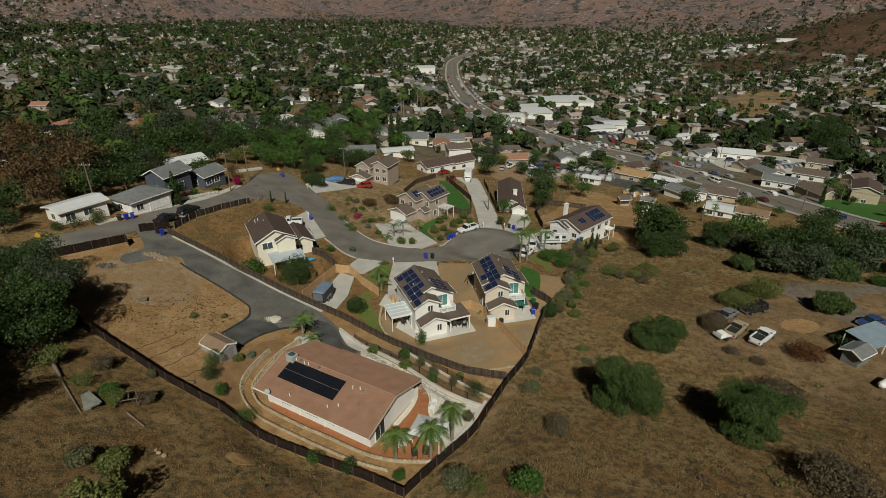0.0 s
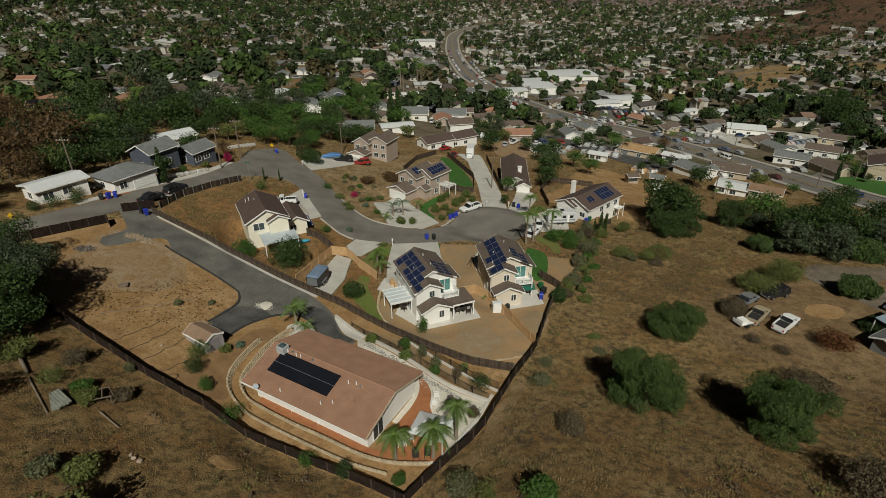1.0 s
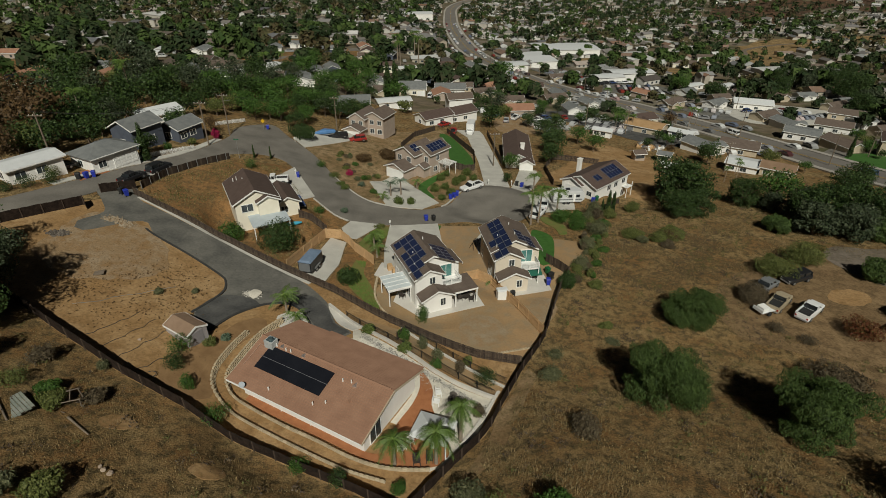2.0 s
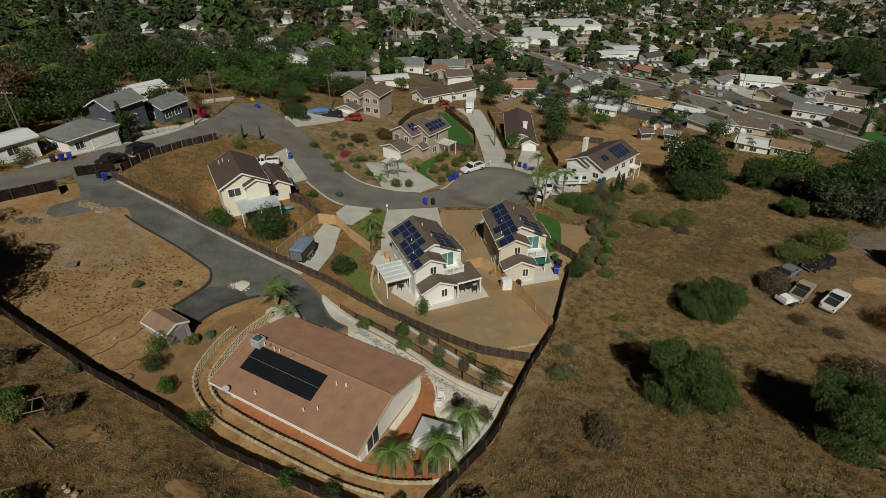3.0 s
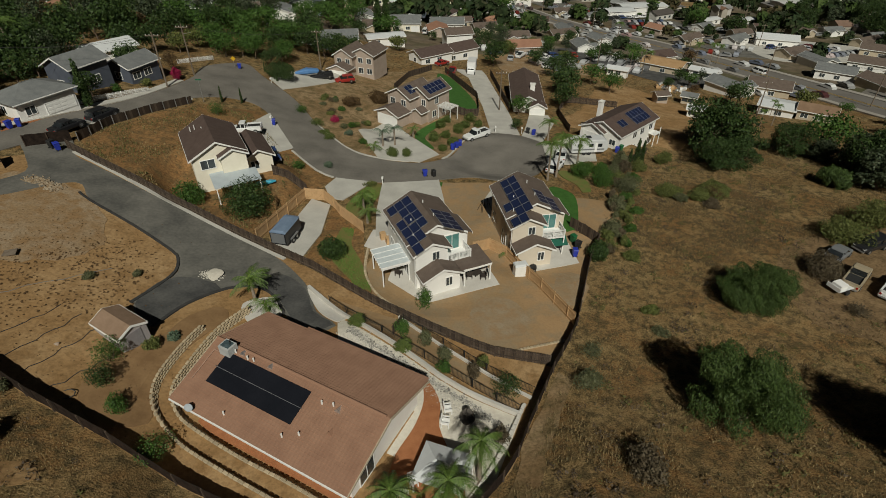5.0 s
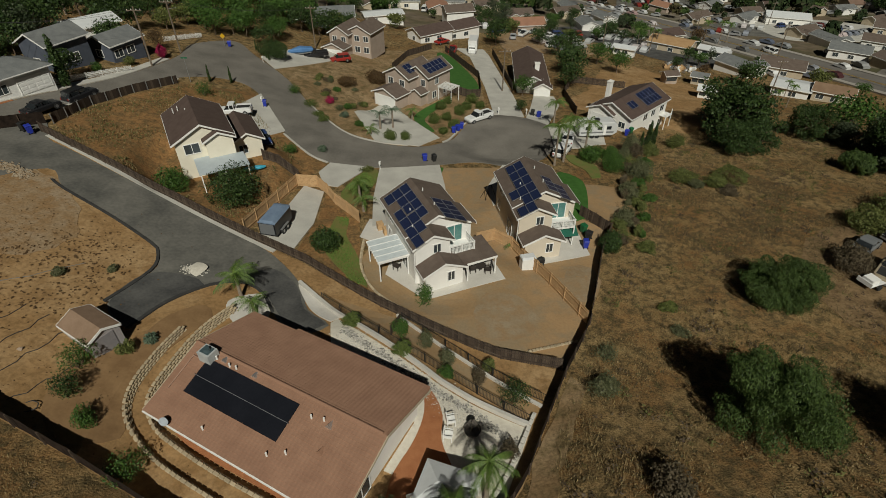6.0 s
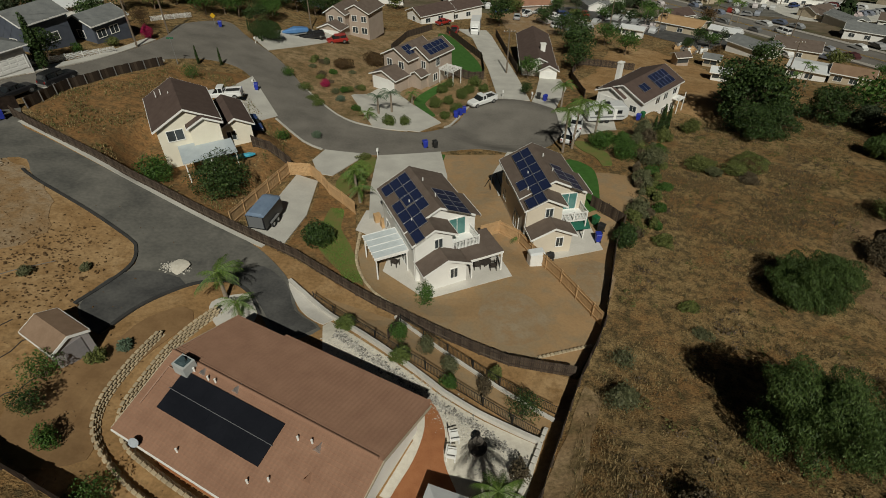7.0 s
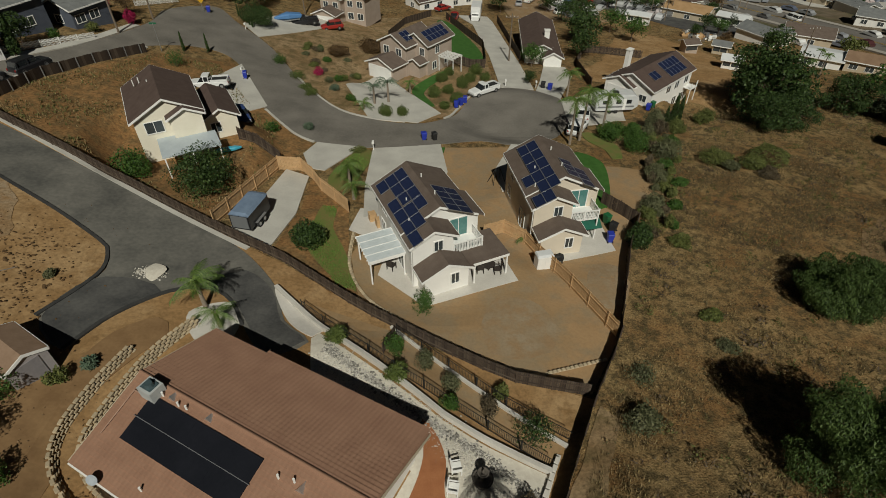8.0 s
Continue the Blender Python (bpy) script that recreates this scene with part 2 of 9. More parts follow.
def band(line, half):
    """Outline of a strip of that half width along a plan line."""
    left, right = [], []
    for i, p in enumerate(line):
        a, b = Vector(line[max(0, i - 1)]), Vector(line[min(len(line) - 1, i + 1)])
        d = (b - a).normalized() if (b - a).length > 1e-6 else Vector((1, 0))
        left.append((p[0] - d.y * half, p[1] + d.x * half)), right.append((p[0] + d.y * half, p[1] - d.x * half))
    return left + right[::-1]


# ---- ground sheet ----
def axis_steps(lo, hi, near_lo, near_hi, fine, grow):
    out, s, v = [near_lo], fine, near_lo
    while v < near_hi:
        v += fine
        out.append(v)
    while v < hi:
        s *= grow
        v += s
        out.append(min(v, hi))
    s, v, low = fine, near_lo, []
    while v > lo:
        s *= grow
        v -= s
        low.append(max(v, lo))
    return low[::-1] + out


gx, gy = axis_steps(-4600, 4600, -66, 62, 0.8, 1.09), axis_steps(-700, 4850, -56, 66, 0.8, 1.09)
GX, GY = np.meshgrid(gx, gy)
GZ = gza(GX, GY)
nx = len(gx)
ground = mesh_object("ground", np.stack([GX, GY, GZ], -1).reshape(-1, 3).tolist(),
                     [(j * nx + i, j * nx + i + 1, (j + 1) * nx + i + 1, (j + 1) * nx + i) for j in range(len(gy) - 1) for i in range(nx - 1)],
                     M_FIELD, None, "dry brown hillside soil falling towards the valley", "structure", "ground", True)
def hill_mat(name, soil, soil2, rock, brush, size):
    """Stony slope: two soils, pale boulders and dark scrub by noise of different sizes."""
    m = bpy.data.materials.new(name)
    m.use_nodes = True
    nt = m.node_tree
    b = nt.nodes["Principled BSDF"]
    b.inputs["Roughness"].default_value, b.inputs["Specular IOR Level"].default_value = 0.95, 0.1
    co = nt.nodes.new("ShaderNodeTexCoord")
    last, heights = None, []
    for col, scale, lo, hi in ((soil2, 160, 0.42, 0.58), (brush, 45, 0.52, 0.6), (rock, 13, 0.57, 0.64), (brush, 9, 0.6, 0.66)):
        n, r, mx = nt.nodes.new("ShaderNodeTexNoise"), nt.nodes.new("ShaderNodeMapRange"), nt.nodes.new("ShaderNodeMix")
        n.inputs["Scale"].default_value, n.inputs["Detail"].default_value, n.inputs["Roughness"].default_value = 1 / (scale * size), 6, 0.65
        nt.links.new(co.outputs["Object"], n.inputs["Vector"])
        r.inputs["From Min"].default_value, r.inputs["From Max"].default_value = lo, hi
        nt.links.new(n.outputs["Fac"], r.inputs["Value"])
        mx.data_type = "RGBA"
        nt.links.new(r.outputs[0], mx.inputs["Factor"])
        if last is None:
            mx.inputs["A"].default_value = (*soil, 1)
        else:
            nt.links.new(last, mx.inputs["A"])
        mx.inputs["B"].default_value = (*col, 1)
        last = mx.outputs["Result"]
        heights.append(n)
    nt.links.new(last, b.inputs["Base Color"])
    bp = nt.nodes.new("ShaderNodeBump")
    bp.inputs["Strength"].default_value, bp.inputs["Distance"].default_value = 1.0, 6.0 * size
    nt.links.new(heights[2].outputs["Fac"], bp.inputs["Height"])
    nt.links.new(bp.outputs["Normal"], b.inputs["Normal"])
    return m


# the far hill's colours are greyed to mauve to hold distance haze
M_HILL_HAZED = hill_mat("rocky_chaparral_hill_hazed", (0.2, 0.13, 0.105), (0.15, 0.115, 0.108), (0.32, 0.265, 0.25), (0.05, 0.055, 0.05), 1.1)
M_SLOPE = hill_mat("scrubby_red_slope", (0.12, 0.07, 0.042), (0.085, 0.055, 0.038), (0.2, 0.13, 0.085), (0.032, 0.036, 0.02), 0.5)
M_GOLD = ground_mat("golden_dry_grass", ((0.27, 0.175, 0.08), (0.34, 0.235, 0.115), (0.17, 0.12, 0.06)), 22, 5, 1.2, 0.2, speck=0.7)
M_VALLEY = ground_mat("valley_floor", ((0.14, 0.1, 0.06), (0.21, 0.18, 0.14), (0.09, 0.085, 0.045)), 60, 14, 4, 0.2, speck=0.5)
for m in (M_HILL_HAZED, M_VALLEY, M_SLOPE):
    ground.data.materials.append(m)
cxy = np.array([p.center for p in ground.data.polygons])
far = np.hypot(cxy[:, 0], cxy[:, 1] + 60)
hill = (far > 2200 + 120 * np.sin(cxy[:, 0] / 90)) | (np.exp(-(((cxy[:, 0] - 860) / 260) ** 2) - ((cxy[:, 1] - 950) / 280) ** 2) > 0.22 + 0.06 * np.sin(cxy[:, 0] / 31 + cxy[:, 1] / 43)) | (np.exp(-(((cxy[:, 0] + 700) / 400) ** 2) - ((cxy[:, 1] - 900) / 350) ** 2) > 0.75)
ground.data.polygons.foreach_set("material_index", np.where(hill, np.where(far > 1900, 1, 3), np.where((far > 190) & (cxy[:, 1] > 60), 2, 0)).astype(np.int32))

# ---- yards, roads, paving ----
S = sheet
S("yard", straight([(-72, -9), (-49, -24.1), (-39.7, -28.7), (-25, -34.6), (-10.7, -41.3), (-8.7, -38), (-3.6, -32.2), (1.6, -21.4), (-9.6, -16.8), (-23.3, -7.2), (-42.4, 2.3), (-56.5, 8.8), (-64, 3)]), M_DIRT, 0.04, "bare tan graded dirt lot inside the fence", "dirt lot")
S("yard", ragged([(-58, 2), (-52.5, 0.5), (-47, -3), (-44, -8), (-46, -13), (-52, -15), (-58, -11), (-60, -4)], 0.9, 5), M_GRAVEL_GREY, 0.075, "pale grey gravel spread over the dirt lot", "gravel")
S("yard", straight([(-9.6, -16.4), (1.5, -20.9), (4.9, -15.4), (7.3, -8.4), (9.1, -3.2), (11.3, 1.1), (8, 4), (6, 12), (0, 19.5), (-9, 18.8), (-10.5, 13), (-15, 4), (-17.5, -5), (-16, -12)]), M_DIRT_PALE, 0.04, "raked pale dirt back yard between the houses", "dirt yard")
S("yard", straight([(-57, 12.5), (-53, 8), (-42.4, 2.6), (-30.4, -3.3), (-27.2, 10.7), (-25, 17), (-28, 19.2), (-33, 25.6), (-36, 31), (-41, 39.5), (-50, 36), (-55, 25)]), M_DIRT_RED, 0.04, "reddish bare dirt with dry weeds around a house", "dirt yard")
S("yard", straight([(-43, 58), (-38.2, 51.7), (-31.1, 39.8), (-24.4, 30.5), (-19.3, 27.6), (-12, 27), (-7.4, 30.8), (0.3, 44), (0.1, 72), (-9, 99), (-22, 92), (-33, 78), (-40, 68)]), M_BANK, 0.04, "tan landscaped front yard soil on a slope", "dirt yard")
S("yard", ragged([(17, 52), (24, 66), (40, 97), (52, 86), (52, 64), (40, 43), (33, 44), (28, 48)], 1.4, 5), M_DIRT, 0.04, "bare tan dirt field behind a white house", "dirt lot")
S("yard", ragged([(31.9, -3.6), (39.1, 2.4), (47.4, 2.6), (58, 11), (75, 8.5), (88, 4), (88, -20), (66, -30), (47, -27.5), (37.5, -26), (38.2, -20.5), (34.2, -17.8), (30.4, -15.6), (29.8, -10)], 0.9, 5), M_DIRT_DULL, 0.04, "trampled tan dirt parking area on the hillside", "dirt lot")
S("yard", ragged([(47, -5.5), (50, -2.5), (53.5, -3.5), (52.6, -6.4), (49, -7.4)], 0.9, 8), M_DIRT, 0.06, "pale worn patch of dirt between parked cars", "dirt patch")
S("track", ragged([(55.5, 8.5), (56, 2.5), (59.6, -5.5), (63, -13), (69, -12), (65, -4), (66, 5.5), (76, 8.6), (90, 8), (90, 11.5), (76, 12.4), (66, 12), (60, 13)], 0.4, 9), M_GRAVEL_DULL, 0.07, "grey compacted gravel track past the parked cars", "track")
S("yard", ragged([(10.5, 14), (16.3, 12), (15, 6), (12, 2.6), (9.2, 3.4), (9.4, 9)], 0.5, 5), M_DIRT_PALE, 0.06, "pale bare slope beside the house", "dirt yard")

ROAD = [(-92, -36), (-82, -16), (-70, 6), (-63.5, 21), (-58.8, 33), (-56.6, 48), (-57.5, 58), (-52.3, 66.5), (-46.6, 60.6), (-38.4, 51.5), (-31.3, 39.5), (-24.6, 30.1), (-19.4, 27.2), (-12.2, 26.5), (-7.3, 30.3), (-3.2, 39), (1.8, 44), (7.5, 42.5), (10.4, 37.9), (10.5, 31), (7.1, 23.8), (1.5, 20.2), (-3.5, 21.3), (-10.5, 19.4), (-18.4, 17.5), (-24, 17.4), (-28, 19.6), (-33, 26), (-41, 40.6), (-47, 42.5), (-52.4, 37.5), (-55, 30), (-59.5, 17.4), (-63.9, 4), (-75.5, -18), (-86, -38)]
road_line = curve_points(ROAD)
S("road", road_line, M_ASPHALT, 0.09, "worn grey asphalt street ending in a cul-de-sac", "road", step=1.2)
S("patio", straight([(-69.4, 14.6), (-67.4, 19.4), (-64.9, 17.4), (-66.4, 11.8)], True, 0.7), M_MULCH, 0.11, "dark red paved front yard beside a garage", "patio")
S("kerb", band(curve_points([(-31.6, 39.9), (-24.8, 30.5), (-19.4, 27.5), (-14, 26.9)], False), 0.16), M_CONC, 0.17, "low pale concrete kerb along the street", "kerb")
S("kerb", band(curve_points([(-8.4, 29.2), (-7.5, 30.6), (-3.6, 39.2), (0.6, 43.6)], False), 0.16), M_CONC, 0.17, "low pale concrete kerb along the street", "kerb")
S("kerb", band(curve_points([(-32.8, 25.2), (-27.8, 19.3), (-25, 17.6)], False), 0.16), M_CONC, 0.17, "low pale concrete kerb along the street", "kerb")
S("kerb", band(curve_points([(-59.2, 17.2), (-54.8, 29.6), (-52.2, 37)], False), 0.2), M_CONC, 0.2, "low pale concrete kerb along the street", "kerb")
S("pavement", band(curve_points([(-69.5, 9.5), (-64.4, 21.5), (-59.7, 33), (-57.6, 46)], False), 0.7), M_CONC, 0.13, "narrow concrete strip before the street houses", "pavement")

DRIVE = [(-62.5, 9.8), (-58.5, 12.6), (-55.5, 8.2), (-52.4, 6.6), (-45.7, 3.4), (-39.5, 0.4), (-32.4, -3.1), (-28.6, -5.0), (-26, -7.0), (-23, -10.6), (-21.4, -14.5), (-19, -17), (-21.9, -18.3), (-24.3, -15.4), (-26, -12.6), (-28.1, -11.4), (-30.8, -12.3), (-33.5, -15.5), (-35, -19.4), (-37.7, -16.8), (-36.5, -13.5), (-36, -11), (-36.7, -8.8), (-37.9, -7.5), (-42.7, -4.6), (-48.8, -1.5), (-52, 1.6), (-56.8, -4.2), (-58.8, -2), (-57.5, 2), (-60, 6)]
S("road", curve_points(DRIVE), M_DRIVE, 0.1, "grey patched asphalt private drive with a turning place", "driveway")
S("road", curve_points([(-36.5, -12.5), (-37.5, -16.8), (-35, -19.1), (-33.5, -15.5), (-31.2, -12.7), (-33.5, -11.6)]), M_NEWTAR, 0.125, "dark freshly sealed asphalt tongue beside the shed", "driveway")
S("road", curve_points([(-26, -8.8), (-23.2, -11), (-21.7, -14.5), (-19.3, -16.9), (-21.9, -18.0), (-24, -15.2), (-26, -12.3), (-28, -10.8)]), M_NEWTAR, 0.125, "dark freshly sealed asphalt beside the tiled house", "driveway")
S("kerb", band(curve_points([(-50.5, -0.4), (-48.8, -1.6), (-42.7, -4.75), (-37.9, -7.7), (-36.8, -8.9), (-36.2, -11), (-36.7, -13.5), (-37.9, -16.8)], False, 0.7), 0.13), M_KERB, 0.2, "black rolled asphalt kerb edging the drive", "kerb")
S("kerb", band(curve_points([(-34.9, -19.4), (-33.4, -15.6), (-30.7, -12.4), (-28.1, -11.5), (-26, -12.7), (-24.4, -15.3)], False, 0.7), 0.13), M_KERB, 0.2, "black rolled asphalt kerb edging the drive", "kerb")
S("kerb", band(straight([(-56, 8.9), (-42.3, 2.1), (-30.2, -3.95), (-26.6, -5.75)], False, 0.7), 0.25), M_CONC, 0.16, "pale concrete footing along the dark fence", "kerb")

# concrete drives and walks
outlines_1 = [([(-40, 40), (-32.8, 26.3), (-35.6, 21.6), (-38.5, 20.5), (-42, 29.5)], "broad concrete driveway before the cream house"), ([(-24.2, 40.5), (-19.3, 27.6), (-12.2, 26.8), (-8.9, 31), (-12.5, 37), (-14.8, 42), (-16.5, 44.6), (-20.2, 47.4)], "pale concrete driveway curving up to a garage"), ([(1.3, 44.3), (6.9, 43.4), (6.5, 60), (4.4, 96), (3.5, 102), (-4.5, 102), (-0.8, 92), (1, 64)], "long straight concrete driveway up to other houses"), ([(7.2, 43), (10.4, 38.5), (15.2, 52), (15.2, 58.4), (11, 58.4), (8.6, 48)], "concrete driveway before a garage"), ([(-17.6, 17.4), (-9, 19.8), (-8.2, 12), (-9.5, 4), (-13.5, 2.6), (-17, 1), (-17.6, 8)], "pale concrete driveway behind the grey-roofed house")]
outlines_2 = [([(-26.6, 9.6), (-23.9, 8.6), (-23.7, 0.8), (-24.8, -5.0), (-29.0, -3.2), (-27.4, 4)], "concrete parking strip behind the new wooden fence"), ([(-24.6, 17.6), (-19.0, 17.6), (-20.7, 14.1), (-22.5, 10.4), (-24.3, 10.6), (-25.6, 14)], "short concrete driveway up to the cedar fence"), ([(0.4, 20.4), (3.2, 20), (3.4, 14), (0.2, 7), (-2.2, 6.8), (-2.4, 13)], "concrete driveway beside the tan house"), ([(10.2, 38), (9.6, 27), (14, 28), (19, 31), (20, 37), (17, 42)], "concrete parking pad with a camper trailer"), ([(-45.5, 60.5), (-41.5, 55.5), (-38, 62), (-33.5, 71), (-33.5, 80.5), (-38.5, 78), (-43, 71)], "concrete driveway before the pink two-storey house")]
for ring, label in (outlines_1 + outlines_2):
    S("driveway", straight(ring, True, 0.9), M_CONC, 0.115, label, "driveway")
S("patio", straight([(-14.8, -7.6), (-11.5, -10.6), (-10.6, -11.6), (-2.2, -8.4), (-4, -3), (-7, -2), (-12, -4), (-15.4, -2.5), (-18.2, -1.2), (-17.5, 2.8), (-13, 3)], True, 0.7), M_CONC_W, 0.09, "pale concrete patio around the white house", "patio")
S("patio", straight([(0.6, -5.6), (7.9, -3.6), (7.4, 0.5), (-0.6, 0.2)], True, 0.7), M_CONC_W, 0.09, "pale concrete patio under a balcony", "patio")

S("yard", curve_points([(-34, -20.7), (-32.7, -17.3), (-30.5, -15.3), (-29.2, -16.7), (-30.6, -19.6), (-31.9, -23), (-32, -26.5), (-31.4, -29.1), (-34, -30.5), (-36.8, -27.5), (-36.5, -23.4)], True, 0.8), mat("dark_garden_soil", (0.19, 0.11, 0.05), (0.27, 0.165, 0.078), 1.4, 0.95, 0, 0.03, 50), 0.085, "darker brown garden soil beside the block walls", "garden bed")
S("yard", straight([(-23.6, 8.4), (-20.2, 6), (-18.6, 2.4), (-17.8, -4.8), (-16.2, -10.6), (-18.4, -10.8), (-24.6, -5.6), (-23.4, 0.8)], True, 0.8), M_DIRT_RED, 0.07, "red-brown garden soil on a bank", "garden bed")
S("yard", ragged([(-4.3, -10.6), (-0.5, -11.4), (0.8, -14.6), (-1.5, -17.4), (-4.5, -17.5), (-6.0, -14.8)], 0.8, 31), M_GREY_YARD, 0.05, "greyish compacted patch in the dirt yard", "dirt patch")
S("yard", ragged([(5.2, -5.6), (7.4, -6), (7.6, -9.6), (5.6, -12), (3.8, -9.6)], 0.6, 32), M_GREY_YARD, 0.05, "greyish compacted patch in the dirt yard", "dirt patch")
S("yard", straight([(-19.6, -12.4), (-13.2, -14.9), (-8.8, -18.6), (-4.4, -22.2), (-1.2, -25), (-2.6, -26.3), (-6.3, -23.3), (-12.7, -19.0)], True, 0.7), M_DIRT_PALE, 0.08, "pale soil on the terrace between iron fences", "garden bed")
S("yard", ragged([(-6.6, -38.8), (-3.5, -33.2), (-1.0, -27.6), (1.8, -22.0), (3.0, -22.8), (1.0, -27.0), (-1.2, -32.2), (-3.2, -36.0)], 1.0, 41), M_BANK, 0.05, "sandy worn strip outside the boundary fence", "dirt patch")
# lawns
outlines_3 = [([(-11.6, 40.6), (-8, 47.6), (-6.4, 51.6), (-8.4, 49.6), (-11.8, 45.5), (-13.6, 41), (-11, 33.2), (-9.8, 33.8)], M_LAWN, "bright green artificial lawn along the path"), ([(-9.5, 93), (-5.9, 91), (-0.9, 70), (-1, 59), (-6, 58), (-6.4, 66)], M_LAWN, "bright green lawn behind a fence"), ([(8.2, 18), (11.2, 15.5), (10.6, 9), (8.8, 3.6), (7, 4), (7.4, 10)], M_LAWN, "narrow green lawn beside the tan house"), ([(-9.6, 19), (-8.4, 18.8), (-9.8, 12.4), (-10.4, 13)], M_LAWN, "thin strip of green turf beside a driveway"), ([(-20.4, 14.2), (-18.4, 17), (-17.4, 15), (-18.4, 10), (-20.2, 6), (-21.8, 8.4)], M_WEEDY, "patchy green lawn beside the driveway"), ([(-21.4, 2.7), (-19.9, 2.3), (-19.7, -1.2), (-18.0, -4.9), (-16.4, -10.2), (-17.8, -9.6), (-20.4, -6.6), (-21.6, -4.5), (-21.8, -1.9)], M_WEEDY, "patchy green grass on a bank")]
outlines_4 = [([(10.8, 24.6), (12.8, 24.4), (14.6, 20.4), (14.2, 16.5), (12.9, 16.2), (12.6, 19), (11, 22)], M_WEEDY, "weedy green slope under the palms"), ([(116, 95), (134, 100), (150, 85), (130, 66), (121, 66), (116, 80)], M_LAWN, "green sports lawn beside the main road")]
for ring, m, label in (outlines_3 + outlines_4):
    S("lawn", curve_points(ring, True, 0.8), m, 0.1, label, "lawn")
# white stone strip and red mulch by the tiled house
S("gravel_bed", straight([(-18.9, -16.6), (-18.4, -15.9), (-9.2, -23.4), (-2.3, -27.2), (-5.2, -33.8), (-9, -36.5), (-9.6, -28.4), (-18.2, -20.6)], True, 0.7), M_STONE, 0.09, "white crushed stone bed beside the house", "gravel bed")
S("gravel_bed", straight([(-13.0, -30.9), (-10.9, -26.9), (-10.3, -25.4), (-9.9, -25.6), (-10.5, -28.2), (-11.9, -31.4)], True, 0.6), M_STONE, 0.1, "pale stone strip along the house wall", "gravel bed")
S("mulch_bed", curve_points([(-10.4, -23.6), (-9.5, -24.6), (-8.9, -26.4), (-9.0, -28.5), (-8.2, -30.6), (-7.2, -33), (-8.0, -35.7), (-13.2, -35.9), (-19.5, -32.9), (-27.3, -28.8), (-28.2, -27.6), (-26.8, -27.4), (-20.5, -31.2), (-14, -34.7), (-12.3, -31.0), (-11.0, -28.6), (-10.3, -26.2)], True, 0.6), M_MULCH, 0.12, "rust red bark mulch around the house", "mulch bed")
S("pavement", curve_points([(-28.6, -14.4), (-26, -12.9), (-24.6, -15.4), (-25.4, -17.4), (-27.4, -17)], True, 0.6), M_CONC_W, 0.11, "pale concrete apron at the house corner", "pavement")
S("pavement", curve_points([(-23, -10.8), (-21.2, -14.4), (-18.9, -16.4), (-18.2, -15.6), (-20.3, -13.2)], True, 0.6), M_CONC_W, 0.16, "pale concrete swale beside the drive", "pavement")

# the broad road through the town, with its lines
MAIN = [(120, 20), (113, 62), (109, 90), (103.5, 113), (97.5, 132), (90, 152), (79, 181), (67, 200), (54, 221), (40, 250), (24, 297), (14, 350), (8, 410), (0, 560), (-1.4, 709), (3, 880), (30, 1060), (90, 1300)]
S("road", band(curve_points(MAIN, False, 4), 7.0), mat("worn_main_road", (0.15, 0.135, 0.12), (0.19, 0.175, 0.155), 8, 0.9), 0.25, "broad worn asphalt main road into the valley", "road", step=5, depth=0.5)
for off, w in ((0.35, 0.12), (-0.35, 0.12)):
    line = curve_points(MAIN, False, 4)
    S("road_marking", band([(x + off, y) for x, y in line], w), mat("yellow_line", (0.42, 0.27, 0.06), None, 3), 0.3, "worn yellow centre line on the road", "road marking", step=4, depth=0.02)
M_PAVE = mat("pale_pavement", (0.33, 0.3, 0.26), (0.4, 0.37, 0.33), 5)
for side in (8.4, -8.4):
    line = curve_points(MAIN, False, 4)
    outline = band(line, abs(side))
    edge = outline[:len(line)] if side > 0 else outline[len(line):][::-1]
    S("pavement", band(edge, 1.1), M_PAVE, 0.4, "concrete pavement along the main road", "pavement", step=4, depth=0.4)
S("road", curve_points([(28, 140), (46, 156), (61, 139), (79, 118), (67, 103), (56, 112), (46, 126)], True, 2), M_NEWTAR, 0.15, "dark asphalt yard full of parked vehicles", "parking", step=3)
S("road", curve_points([(10, 104), (14, 138), (30, 142), (40, 128), (44, 112), (30, 106)], True, 2), M_GRAVEL_GREY, 0.12, "pale gravel yard with parked trucks", "parking", step=3)
S("road", curve_points([(118, 150), (124, 186), (150, 190), (170, 168), (150, 148)], True, 3), M_CONC, 0.2, "pale concrete parking place", "parking", step=4)
for ring in ([(76, 222), (84, 250), (112, 252), (122, 232), (98, 214)], [(104, 158), (100, 178), (116, 184), (126, 168), (118, 152)], [(60, 262), (46, 300), (70, 312), (84, 284)]):
    S("road", straight(ring, True, 3), M_DRIVE, 0.16, "grey asphalt car park before shops", "parking", step=4)
for line, w in (([(112, 92), (135, 112), (160, 120), (220, 128)], 3.2), ([(94, 184), (140, 215), (200, 260), (250, 330)], 3), ([(37, 290), (80, 330), (120, 380), (190, 430)], 3.2), ([(4, 558), (70, 600), (160, 640)], 3.4), ([(20, 345), (-30, 380), (-100, 420)], 3), ([(-100, 110), (-90, 180), (-60, 260), (-40, 330)], 2.8), ([(160, 120), (190, 200), (230, 300)], 2.8)):
    S("road", band(curve_points(line, False, 4), w), M_ASPHALT, 0.2, "narrow grey asphalt side street", "road", step=4, depth=0.5)
